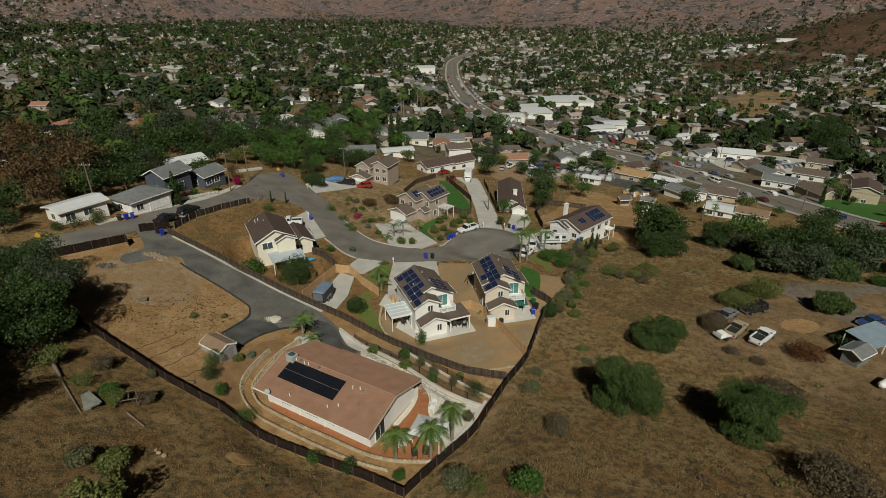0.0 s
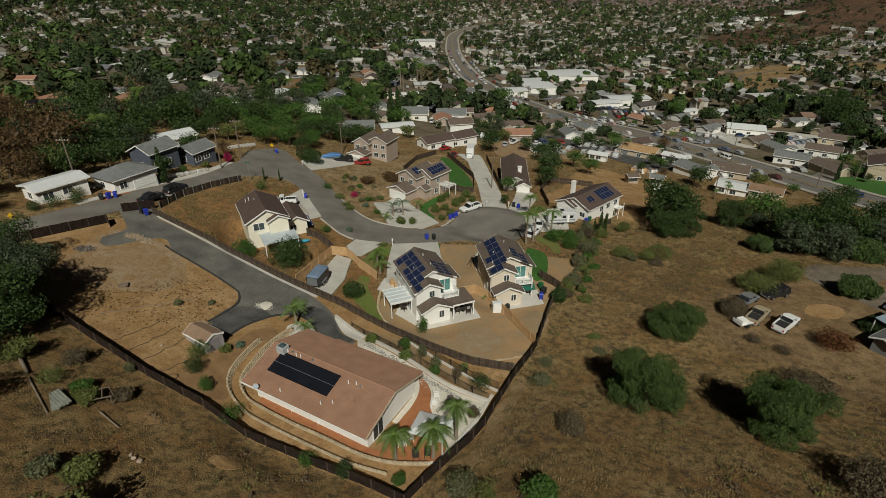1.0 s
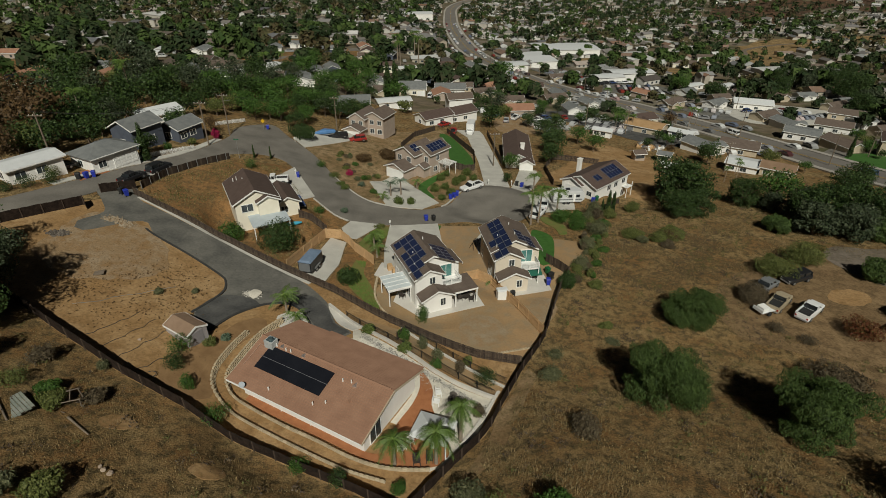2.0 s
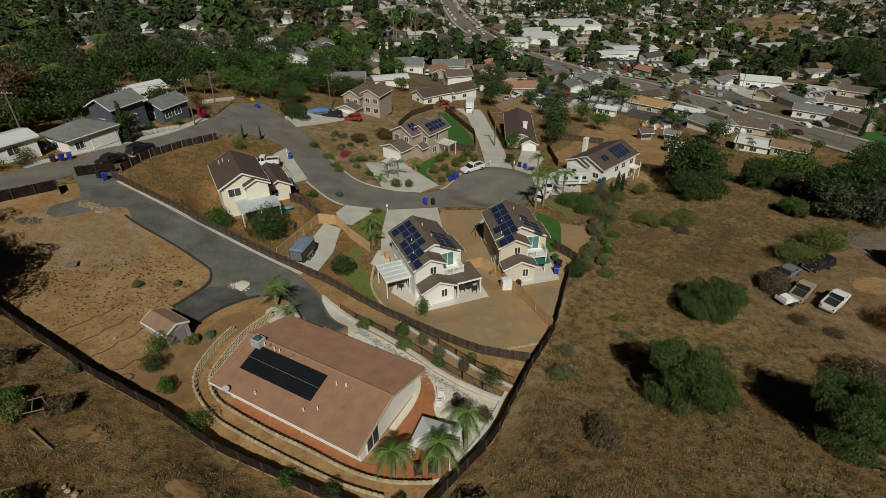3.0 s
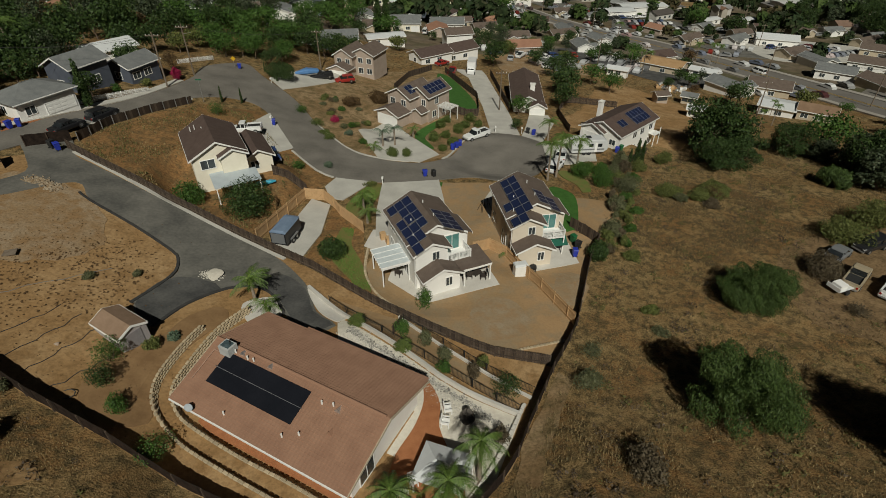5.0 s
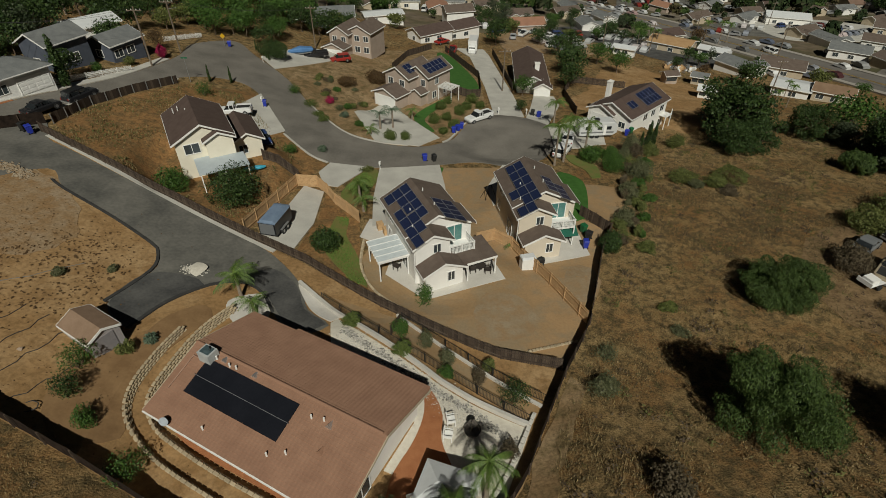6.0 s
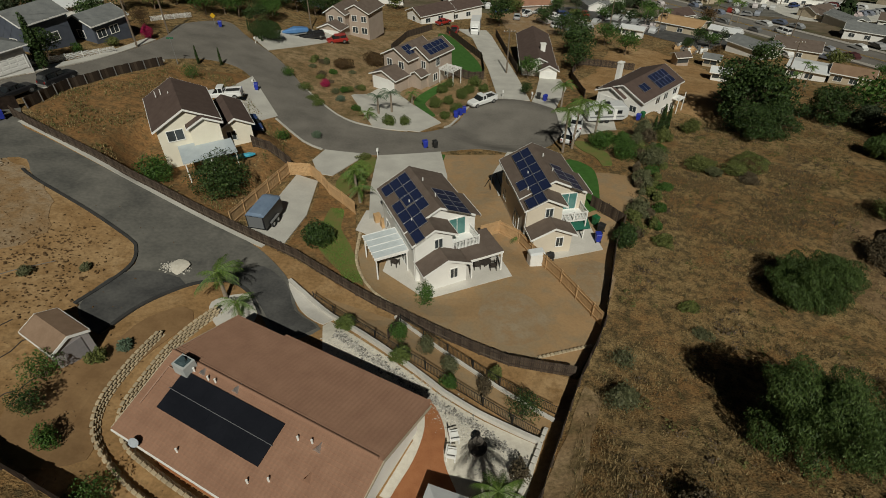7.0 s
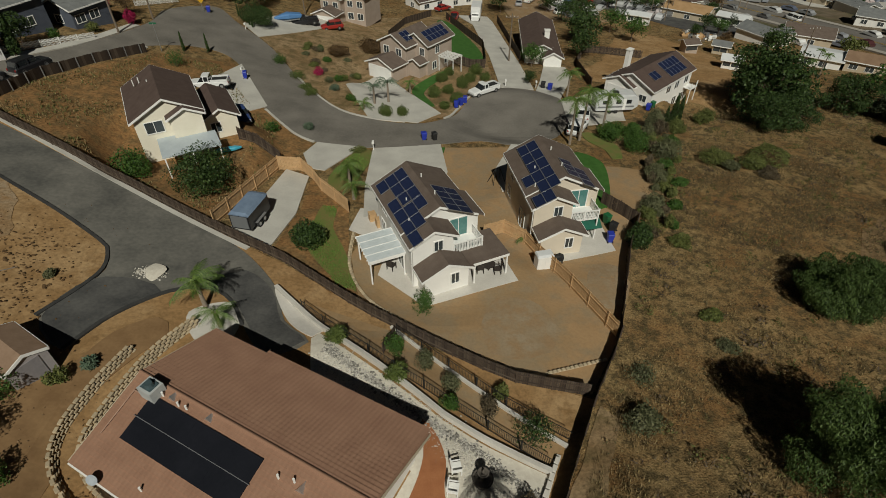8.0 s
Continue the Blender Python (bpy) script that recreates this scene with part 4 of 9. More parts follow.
# ---- two-storey houses with a balcony ----
def balcony_house(x, y, z, rz, wallm, roofm, label, patio, cells_l, cells_r):
    h = thing("two_storey_house", label, "house", x, y, z, rz)
    e, r = 5.0, 1.6
    gable(h, -3.25, 3.25, -2.3, 4.9, -0.5, e, r, wallm, roofm)
    gable(h, -3.25, 0.5, -4.3, -2.3, -0.5, e - 0.12, 0.95, wallm, roofm, 0.4)
    gable(h, -2.9, 1.2, -6.0, -4.3, -0.5, 2.45, 0.95, wallm, roofm, 0.4)
    # bay under the east slope, with the roof running down over it
    kb = r / 3.25
    part("wall", box(bmesh.new(), 3.252, -2.3, -0.5, 3.85, 0.9, e - 0.32), wallm, h)
    bm = bmesh.new()
    lo_, hi_ = [], []
    for xx, yy in ((3.3, -2.7), (4.25, -2.7), (4.25, 1.25), (3.3, 1.25)):
        zz = e - (xx - 3.25) * kb + 0.04
        lo_.append(bm.verts.new((xx, yy, zz))), hi_.append(bm.verts.new((xx, yy, zz + 0.15)))
    bm.faces.new(lo_[::-1]), bm.faces.new(hi_)
    for i in range(4):
        bm.faces.new((lo_[i], lo_[(i + 1) % 4], hi_[(i + 1) % 4], hi_[i]))
    part("roof", bm, roofm, h)
    part("fascia", box(bmesh.new(), 4.255, -2.7, e - kb - 0.06, 4.3, 1.25, e - kb + 0.2), M_TRIM, h, "white roof edge board")
    opening(h, "+x", 3.85, -0.7, 3.2, 1.1, 1.1)
    bm = bmesh.new()
    box(bm, 0.52, -4.3, 2.5, 3.3, -2.32, 2.66)
    part("balcony_floor", bm, M_TRIM, h)
    rail = part("balcony_rail", box(box(bmesh.new(), 0.52, -4.34, 3.55, 3.34, -4.26, 3.63), 3.26, -4.26, 3.55, 3.34, -2.32, 3.63), M_TRIM, h, "white wooden balcony railing")
    for i in range(19):
        part("baluster", box(bmesh.new(), 0.6 + i * 0.15, -4.32, 2.66, 0.65 + i * 0.15, -4.28, 3.55), M_TRIM, rail)
    for i in range(12):
        part("baluster", box(bmesh.new(), 3.28, -4.15 + i * 0.15, 2.66, 3.32, -4.1 + i * 0.15, 3.55), M_TRIM, rail)
    for px, py in ((3.3, -4.3), (0.56, -4.3), (1.9, -4.3)):
        part("post", box(bmesh.new(), px - 0.06, py - 0.06, -0.3 if px > 3 else 2.5, px + 0.06, py + 0.06, 3.7), M_TRIM, h)
    opening(h, "-y", -2.3, 1.9, 2.75, 1.7, 1.95, "door", M_GLASS_T)
    opening(h, "-y", -4.3, -0.9, 3.5, 0.75, 1.0)
    opening(h, "-y", -6.0, -0.1, 0.9, 0.7, 1.1)
    opening(h, "-x", -3.25, 2.8, 3.4, 1.1, 1.1), opening(h, "-x", -3.25, -1.2, 0.1, 1.5, 2.0, "door"), opening(h, "-x", -3.25, 3.4, 0.9, 1.0, 1.1)
    opening(h, "+x", 3.25, 2.6, 3.3, 1.1, 1.1)
    opening(h, "-y", -2.3, 1.9, 0.1, 1.7, 2.0, "door")
    if patio:
        bm = bmesh.new()
        v = [bm.verts.new(c) for c in ((1.25, -6.1, 2.5), (5.1, -6.1, 2.36), (5.1, -2.4, 2.5), (1.25, -2.4, 2.5), (1.25, -6.1, 2.64), (5.1, -6.1, 2.5), (5.1, -2.4, 2.62), (1.25, -2.4, 2.64))]
        for f in ((3, 2, 1, 0), (4, 5, 6, 7), (0, 1, 5, 4), (1, 2, 6, 5), (2, 3, 7, 6), (3, 0, 4, 7)):
            bm.faces.new([v[i] for i in f])
        part("patio_roof", bm, roofm, h)
        part("patio_beam", box(box(bmesh.new(), 1.25, -6.14, 2.2, 5.1, -6.05, 2.44), 5.02, -6.05, 2.2, 5.12, -2.5, 2.44), M_TRIM, h)
        for px, py in ((1.75, -6.0), (4.95, -6.0), (4.95, -2.7)):
            part("post", box(bmesh.new(), px - 0.07, py - 0.07, -0.3, px + 0.07, py + 0.07, 2.36), M_TRIM, h)
    k = r / 3.25
    zl = lambda xx: e + r - abs(xx) * k + 0.2
    panels_on(h, cells_l, (-3.35, 4.7, zl(-3.35)), (0, -1, 0), (1, 0, k), 1.62, 1.02)
    panels_on(h, cells_r, (0.55, 0.9, zl(0.55)), (0, -1, 0), (1, 0, -k), 1.02, 1.35)
    for xx, yy in ((0.35, 2.4), (0.4, -0.6), (-2.6, -2.0), (-1.9, 0.4)):
        vent_pipe(h, xx, yy, zl(xx) - 0.15)
    part("downpipe", rod(bmesh.new(), (-3.32, -4.2, 0), (-3.32, -4.2, e - 0.2), 0.05), M_TRIM, h)
    return h


hb = balcony_house(-10.2, -3.9, 2.9, 23.5, M_WHITE, M_SHINGLE, "white stucco two-storey house with solar panels and balcony", True,
                   [(0, 0), (0, 1), (0, 2), (1, 1), (1, 2), (2, 0), (2, 2), (3, 0), (3, 1), (4, 0), (4, 1), (5, 0), (1.9, 1.1), (2.9, 2)], [(c, r) for c in range(4) for r in range(2)])
balcony_house(2.1, 2.0, 2.1, 10, mat("pale_tan_stucco", (0.58, 0.51, 0.41), (0.66, 0.58, 0.47), 1.5, 0.9, 0, 0.006, 120), M_SHINGLE, "tan stucco two-storey house with solar panels and balcony", False,
                   [(0, 1), (0, 2), (1, 1), (1, 2), (2, 1), (2, 2), (3, 0), (3, 1), (3, 2), (4, 1), (4, 2), (5, 0), (5, 1)], [(0, 0), (1, 0), (2, 0), (1, 1), (2, 1), (3, 1)])


def pergola(x, y, z, rz, x0, x1, y0, y1, h, label, cover=False):
    p = thing("pergola", label, "pergola", x, y, z, rz)
    for px in (x0 + 0.1, x1 - 0.15):
        for py in (y0 + 0.1, y1 - 0.1):
            part("post", box(bmesh.new(), px - 0.06, py - 0.06, -0.3, px + 0.06, py + 0.06, h - 0.12), M_TRIM, p)
    for yy in (y0 + 0.1, y1 - 0.1):
        part("beam", box(bmesh.new(), x0, yy - 0.05, h - 0.12, x1, yy + 0.05, h + 0.06), M_TRIM, p)
    n = int((y1 - y0) / 0.45)
    for i in range(n + 1):
        yy = y0 + i * (y1 - y0) / n
        part("slat", box(bmesh.new(), x0 - 0.1, yy - 0.03, h + 0.06, x1, yy + 0.03, h + (0.29 if cover and i % 2 == 0 else 0.2)), M_TRIM, p)
    m = int((x1 - x0) / 0.3)
    for i in range(m + 1):
        xx = x0 + i * (x1 - x0) / m
        part("batten", box(bmesh.new(), xx - 0.05, y0 - 0.05, h + 0.2, xx + 0.05, y1 + 0.05, h + 0.23), M_TRIM, p)
    if cover:
        part("cover_sheet", box(bmesh.new(), x0, y0, h + 0.235, x1, y1, h + 0.25), mat("milky_sheet", (0.5, 0.55, 0.56), (0.6, 0.64, 0.65), 0.5, 0.3), p, "milky translucent roof sheet")


pergola(-10.2, -3.9, 2.9, 23.5, -6.6, -3.3, -2.6, 1.2, 2.5, "white wooden pergola with milky sheets beside the house", True)

# cream house with the garage wing
ha = thing("two_storey_house", "cream stucco two-storey house with a dark brown roof", "house", -39.7, 12.9, 5.5, 28)
gable(ha, -3.3, 3.3, -4.4, 4.9, -0.8, 5.0, 1.75, M_CREAM, M_SHINGLE_D)
gable(ha, 0.1, 3.3, -5.2, -4.4, -0.8, 4.9, 0.8, M_CREAM, M_SHINGLE_D, 0.35)
gable(ha, 3.4, 7.0, -2.4, 4.6, -0.8, 2.6, 1.0, M_CREAM, M_SHINGLE_D)
opening(ha, "-y", -4.4, -1.5, 3.3, 1.7, 1.2), opening(ha, "-y", -2.4, 4.5, 0.9, 1.0, 1.1), opening(ha, "-x", -3.2, 0, 3.3, 1.2, 1.1), opening(ha, "-x", -3.2, 2.5, 0.9, 1.2, 1.1)
opening(ha, "+y", 4.6, 5.2, 0.05, 2.9, 2.1, "garage")
bm = box(box(bmesh.new(), -1.7, -8.8, 2.45, 4.1, -5.21, 2.57), -1.7, -5.21, 2.45, 0.09, -4.41, 2.57)
part("patio_roof", bm, mat("blue_grey_sheet", (0.4, 0.45, 0.48), (0.47, 0.52, 0.55), 1.0, 0.5), ha, "pale sheet-metal patio roof")
for px in (-1.5, 1.2, 3.9):
    part("post", box(bmesh.new(), px - 0.06, -8.7, -0.8, px + 0.06, -8.58, 2.45), M_TRIM, ha)
for xx, yy in ((-0.8, 1.5), (-1.6, 2.6), (-2.2, 2.2)):
    vent_pipe(ha, xx, yy, 6.2)

# house above the curve with solar panels
hd = thing("two_storey_house", "beige two-storey house with black solar panels, white garage", "house", -14.4, 49.6, -1.8, -38)
gable(hd, -4.6, 1.2, -2.0, 5.2, -0.6, 5.2, 1.5, M_PINK, M_SHINGLE)
gable(hd, -1.4, 3.8, 0.6, 7.4, -0.6, 5.3, 1.5, M_PINK, M_SHINGLE)
gable(hd, -4.6, 1.0, -5.4, -2.0, -0.6, 2.6, 1.1, M_PINK, M_SHINGLE)
gable(hd, 1.2, 3.4, -1.2, 0.6, -0.6, 2.6, 0.6, M_PINK, M_SHINGLE)
opening(hd, "-y", -5.4, -1.8, 0.02, 4.8, 2.15, "garage")
for u in (-3.2, -0.4):
    opening(hd, "-y", -2.0, u, 3.3, 1.1, 1.2)
opening(hd, "-y", 0.6, 2.6, 3.3, 0.9, 1.2), opening(hd, "+x", 3.8, 3.2, 3.3, 1.0, 1.2), opening(hd, "+x", 3.8, 5.8, 0.8, 1.1, 1.2), opening(hd, "+x", 3.8, 2.4, 0.8, 1.1, 1.2)
kk = 1.5 / 2.9
panels_on(hd, [(c, r) for c in range(2) for r in range(2)], (0.7, 0.9, 5.2 + 1.5 - 2.4 * kk + 0.2), (0, -1, 0), (-1, 0, kk), 1.0, 1.1)
panels_on(hd, [(c, r) for c in range(5) for r in range(2)], (3.6, 6.9, 5.3 + 0.25), (0, -1, 0), (-1, 0, 1.5 / 2.6), 1.1, 1.15)
pergola(-14.4, 49.6, -1.8, -38, 3.9, 7.2, 3.4, 6.0, 2.6, "white wooden pergola behind the beige house")

# white house with the camper
he = thing("two_storey_house", "white two-storey house with brown roof and solar panels", "house", 26.1, 43.0, -2.5, 43)
gable(he, -6.4, 6.4, -3.9, 3.9, -4.0, 3.1, 1.7, M_WHITE, M_SHINGLE_D, along="x")
gable(he, -6.9, -1.0, -0.6, 4.3, -4.0, 2.9, 1.1, M_WHITE, M_SHINGLE_D, along="x")
opening(he, "-x", -6.9, 1.9, 0.05, 3.4, 2.1, "garage"), opening(he, "-x", -6.4, -2.4, 0.9, 1.2, 1.0)
for u in (-1.2, 1.5, 4.6):
    opening(he, "-y", -3.9, u, 1.2, 1.3, 1.1), opening(he, "-y", -3.9, u + 0.3, -1.9, 1.3, 1.5)
kk = 1.7 / 3.9
panels_on(he, [(c, r) for c in range(5) for r in range(2)], (-0.4, -3.5, 3.1 + 0.4 * kk + 0.2), (1, 0, 0), (0, 1, kk), 1.02, 1.6)
panels_on(he, [(c, 0) for c in range(2)], (-4.4, -2.8, 3.1 + 1.1 * kk + 0.2), (1, 0, 0), (0, 1, kk), 1.02, 1.6)
part("chimney", box(box(bmesh.new(), -1.4, 4.0, -4.0, -0.4, 4.7, 5.9), -1.5, 3.9, 5.9, -0.3, 4.8, 6.05), M_WHITE, he, "white stucco chimney")
part("balcony_floor", box(bmesh.new(), 4.4, -5.3, 0.3, 6.6, -3.9, 0.45), M_TRIM, he)
for px in (4.5, 6.5):
    part("post", box(bmesh.new(), px - 0.06, -5.26, -4.0, px + 0.06, -5.14, 1.4), M_TRIM, he)

# long low house with brown roof
hf = thing("bungalow", "long single-storey house with brown shingles, white garage", "house", 11.4, 68.2, -5.2, -4)
gable(hf, -3.2, 3.2, -8.0, 11.0, -1.2, 2.7, 1.5, M_WHITE, M_SHINGLE_D, 0.5)
gable(hf, 0.2, 3.6, -10.0, -8.0, -1.2, 2.5, 0.9, M_WHITE, M_SHINGLE_D, 0.4)
opening(hf, "-y", -10.0, 1.9, 0.0, 2.6, 2.1, "garage")
opening(hf, "-x", -3.2, -3, 0.9, 1.4, 1.1), opening(hf, "-x", -3.2, 4, 0.9, 1.4, 1.1)
part("chimney", box(box(bmesh.new(), 0.6, -3.4, 2.5, 1.6, -2.6, 5.2), 0.5, -3.5, 5.2, 1.7, -2.5, 5.35), M_WHITE, hf, "white stucco chimney")

# pink house above the street bend
hh = thing("two_storey_house", "pinkish two-storey house with brown roof, white garage", "house", -30.2, 83.0, -3.6, -22)
gable(hh, -4.4, 0.6, -2.4, 5.0, -1.0, 5.2, 1.5, M_PINK, M_SHINGLE)
gable(hh, -0.6, 5.6, -0.6, 6.6, -1.0, 5.4, 1.5, M_PINK, M_SHINGLE)
gable(hh, -4.6, 0.8, -5.4, -2.4, -1.0, 2.6, 1.1, M_PINK, M_SHINGLE)
opening(hh, "-y", -5.4, -1.9, 0.05, 4.4, 2.1, "garage")
for u in (-3.0, -0.6):
    opening(hh, "-y", -2.4, u, 3.3, 1.1, 1.1)
for u in (2.0, 4.4):
    opening(hh, "-y", -0.6, u, 3.3, 1.2, 1.2), opening(hh, "-y", -0.6, u, 0.7, 1.3, 1.3)


def plain_house(x, y, rz, L, W, h, rise, wallm, roofm, label, garage=0, z=None, windows=True, name="house", few=False, wing=False):
    ob = thing(name, label, "house", x, y, z, rz)
    gable(ob, -L / 2, L / 2, -W / 2, W / 2, -1.6, h, rise, wallm, roofm, 0.45, "x", split=False)
    if wing:
        gable(ob, -L * 0.42, -L * 0.02, -W * 0.5 - 2.2, 0.2, -1.6, h - 0.2, rise * 0.7, wallm, roofm, 0.4, "y", split=False)
    if few:
        for face, at_, u in (("-y", -W / 2, -L * 0.25), ("-y", -W / 2, L * 0.2), ("+x", L / 2, 0.0)):
            opening(ob, face, at_, u, 0.9, 1.4, 1.1, "plain")
    elif windows:
        for u in (-L * 0.3, L * 0.08):
            opening(ob, "-y", -W / 2, u, 0.9, 1.5, 1.1)
        opening(ob, "+x", L / 2, 0, 0.9, 1.3, 1.1), opening(ob, "-x", -L / 2, 0, 0.9, 1.3, 1.1)
    if garage:
        opening(ob, "-y", -W / 2, L * 0.34, 0.05, min(4.4, L * 0.27), 2.0, "garage")
    return ob


plain_house(-74.4, 12.6, 58, 8, 5.2, 2.7, 0.5, M_WHITE, M_METALW, "low white house with a flat pale metal roof")
def hip_house(x, y, rz, L, W, h, rise, wallm, roofm, label, garage=True):
    """A single-storey house under a hipped roof, with a garage door on its front."""
    ob = thing("house", label, "house", x, y, None, rz)
    part("wall", box(bmesh.new(), -L / 2, -W / 2, -1.6, L / 2, W / 2, h), wallm, ob)
    bm, o, r = bmesh.new(), 0.5, max(0.3, (L - W) / 2)
    lo = [bm.verts.new((sx * (L / 2 + o), sy * (W / 2 + o), h)) for sx, sy in ((-1, -1), (1, -1), (1, 1), (-1, 1))]
    up = [bm.verts.new((v.co.x, v.co.y, h + 0.16)) for v in lo]
    a, b = bm.verts.new((-r, 0, h + 0.16 + rise)), bm.verts.new((r, 0, h + 0.16 + rise))
    for f in ((lo[3], lo[2], lo[1], lo[0]), (up[0], up[1], b, a), (up[1], up[2], b), (up[2], up[3], a, b), (up[3], up[0], a)):
        bm.faces.new(f)
    for i in range(4):
        bm.faces.new((lo[i], lo[(i + 1) % 4], up[(i + 1) % 4], up[i]))
    part("roof", bm, roofm, ob)
    part("ridge", box(bmesh.new(), -r, -0.1, h + 0.1 + rise, r, 0.1, h + 0.2 + rise), roofm, ob)
    for sy in (-1, 1):
        part("gutter", box(bmesh.new(), -L / 2 - o, sy * (W / 2 + o + 0.05) - 0.05, h + 0.02, L / 2 + o, sy * (W / 2 + o + 0.05) + 0.05, h + 0.14), M_TRIM, ob, "white eaves gutter")
    if garage:
        opening(ob, "-y", -W / 2, L * 0.2, 0.05, min(4.4, L * 0.5), 2.0, "garage")
    opening(ob, "-y", -W / 2, -L * 0.3, 0.9, 1.3, 1.1), opening(ob, "-x", -L / 2, 0.4, 0.9, 1.2, 1.1)
    return ob


hip_house(-67.4, 21.2, 62, 8.2, 6.2, 2.7, 1.5, M_TRIM, M_GREYROOF, "grey hip-roofed street house with white garage door")
plain_house(-68.6, 35.0, 68, 7, 5.6, 4.2, 1.4, M_BLUEGREY, M_GREYROOF, "blue-grey two-storey street house behind a picket fence")
plain_house(-64.0, 43.0, 68, 6.4, 5.6, 3.0, 1.2, M_BLUEGREY, M_GREYROOF, "blue-grey street house with a low grey roof")
plain_house(-73.5, 52.5, 50, 9, 7, 3.0, 0.9, M_WHITE, M_METALW, "white house with pale grey roof among trees")
plain_house(-137, 103, 25, 12, 8, 3.4, 0.9, M_WHITE, M_POOLHEAT, "white house roofed with dark solar panels")
plain_house(-120, 58, 30, 10, 8, 3.0, 1.4, M_WHITE, M_GREYROOF, "small grey-roofed house between dark trees")
plain_house(-41, 106, 8, 17, 9, 3.0, 1.6, M_BLUEGREY, M_GREYROOF, "wide blue-grey roofed house behind trees")
plain_house(-21.7, 166, 0, 11, 9, 3.2, 2.0, M_CREAM, M_GREYROOF, "cream house with grey roof and a garage", 1)
plain_house(-11.5, 111, 35, 11, 7, 2.9, 1.4, M_WHITE, M_SHINGLE_D, "white bungalow with a dark brown roof")
plain_house(-3.5, 119, 35, 12, 7, 3.2, 1.5, M_WHITE, M_SHINGLE_D, "white house with brown solar-clad roof")
plain_house(-5.6, 175, 0, 13, 9, 3.0, 1.6, M_WHITE, M_GREYROOF, "grey-roofed house with a carport")
M_ORANGE = mat("orange_tan_roof", (0.34, 0.21, 0.1), (0.42, 0.27, 0.14), 1.5, 0.9)
M_SHINGLE_R = mat("reddish_shingle", (0.19, 0.12, 0.075), (0.25, 0.165, 0.105), 1.2, 0.92, 0, 0.01, 80)
M_TERRA = mat("terracotta", (0.27, 0.14, 0.09), (0.34, 0.185, 0.12), 1.5, 0.9)
plain_house(67, 127.5, -38, 13, 9, 2.9, 1.0, M_TAN, M_ORANGE, "low tan house with an orange-tan roof")
plain_house(46.6, 112, -30, 6, 3, 2.5, 0.5, M_WHITE, M_METALW, "white metal storage building beside parked trucks")
plain_house(88, 100, -30, 11, 8, 2.9, 1.5, M_TAN, M_SHINGLE, "tan bungalow with a brown roof")
plain_house(77, 76, -35, 8, 7, 2.6, 0.5, M_WHITE, M_METALW, "white flat-roofed outbuilding beside the main road")
plain_house(84, 71, -35, 8, 6, 2.6, 1.0, M_TAN, M_SHINGLE_R, "low house with a reddish brown roof")
plain_house(135, 182, -20, 16, 9, 3.2, 1.3, M_WHITE, M_METALW, "white house with a bright pale roof")
plain_house(122, 122, -35, 11, 8, 3.0, 1.4, M_WHITE, M_GREYROOF, "white bungalow beside the main road")
plain_house(142, 135, -35, 12, 8, 3.0, 1.4, M_WHITE, M_SHINGLE, "white bungalow with a grey-brown roof")
plain_house(162, 158, -35, 12, 8, 3.0, 1.4, M_TAN, M_SHINGLE, "tan bungalow with a grey-brown roof")
plain_house(139, 100.5, 55, 12, 8, 5.2, 1.4, M_TAN, M_SHINGLE_D, "two-storey brown house by the lawn")
plain_house(163, 332, -10, 16, 9, 3.2, 1.5, M_CREAM, M_SHINGLE, "cream hilltop house with a brown roof")
plain_house(194, 366, -10, 14, 9, 3.4, 1.5, M_WHITE, M_SHINGLE, "white hilltop house with a brown roof")
plain_house(54, 322, 12, 22, 34, 5.5, 0.5, M_WHITE, M_METALW, "long white commercial hall with a flat roof", windows=False, name="warehouse")
plain_house(90, 396, 5, 50, 30, 7.0, 0.5, M_WHITE, M_METALW, "large white commercial hall with a flat roof", windows=False, name="warehouse")
plain_house(106, 272, 10, 26, 12, 5.0, 0.6, M_WHITE, M_METALW, "white workshop building with a pale roof", 1, name="warehouse")
plain_house(88, 258, 10, 18, 10, 4.0, 0.5, M_WHITE, M_METALW, "white workshop with parked cars before it", 1, name="warehouse")
plain_house(36, 282, 15, 14, 12, 4.0, 0.5, M_WHITE, M_METALW, "white shop beside the main road", name="warehouse")
plain_house(-40, 590, 5, 34, 20, 8.0, 0.6, M_WHITE, M_METALW, "white block of flats far in the valley", name="apartment_building")
plain_house(51.6, -15.4, 28, 3.0, 2.2, 2.1, 0.5, M_GREYROOF, M_GREYROOF, "small grey-green garden shed under a lean-to", name="shed", few=True)
lt = thing("lean_to", "open lean-to with a blue-grey metal roof", "shelter", 56.4, -11.6, None, 24)
part("roof", box(bmesh.new(), -3.6, -2.2, 2.5, 3.8, 2.2, 2.6, Euler((0.08, 0.03, 0)).to_matrix().to_4x4()), mat("lean_to_sheet", (0.2, 0.26, 0.31), (0.27, 0.33, 0.38), 0.8, 0.5), lt)
for px in (-3.3, 0, 3.5):
    for py in (-1.9, 1.9):
        part("post", box(bmesh.new(), px - 0.07, py - 0.07, -0.4, px + 0.07, py + 0.07, 2.42), M_TRIM, lt)
tk = thing("gas_tank", "white cylindrical gas tank lying on dirt", "tank", 51.4, -21.5, None, 30)
part("shell", rod(bmesh.new(), (-1.3, 0, 0.75), (1.3, 0, 0.75), 0.48, None, 16), M_TRIM, tk)
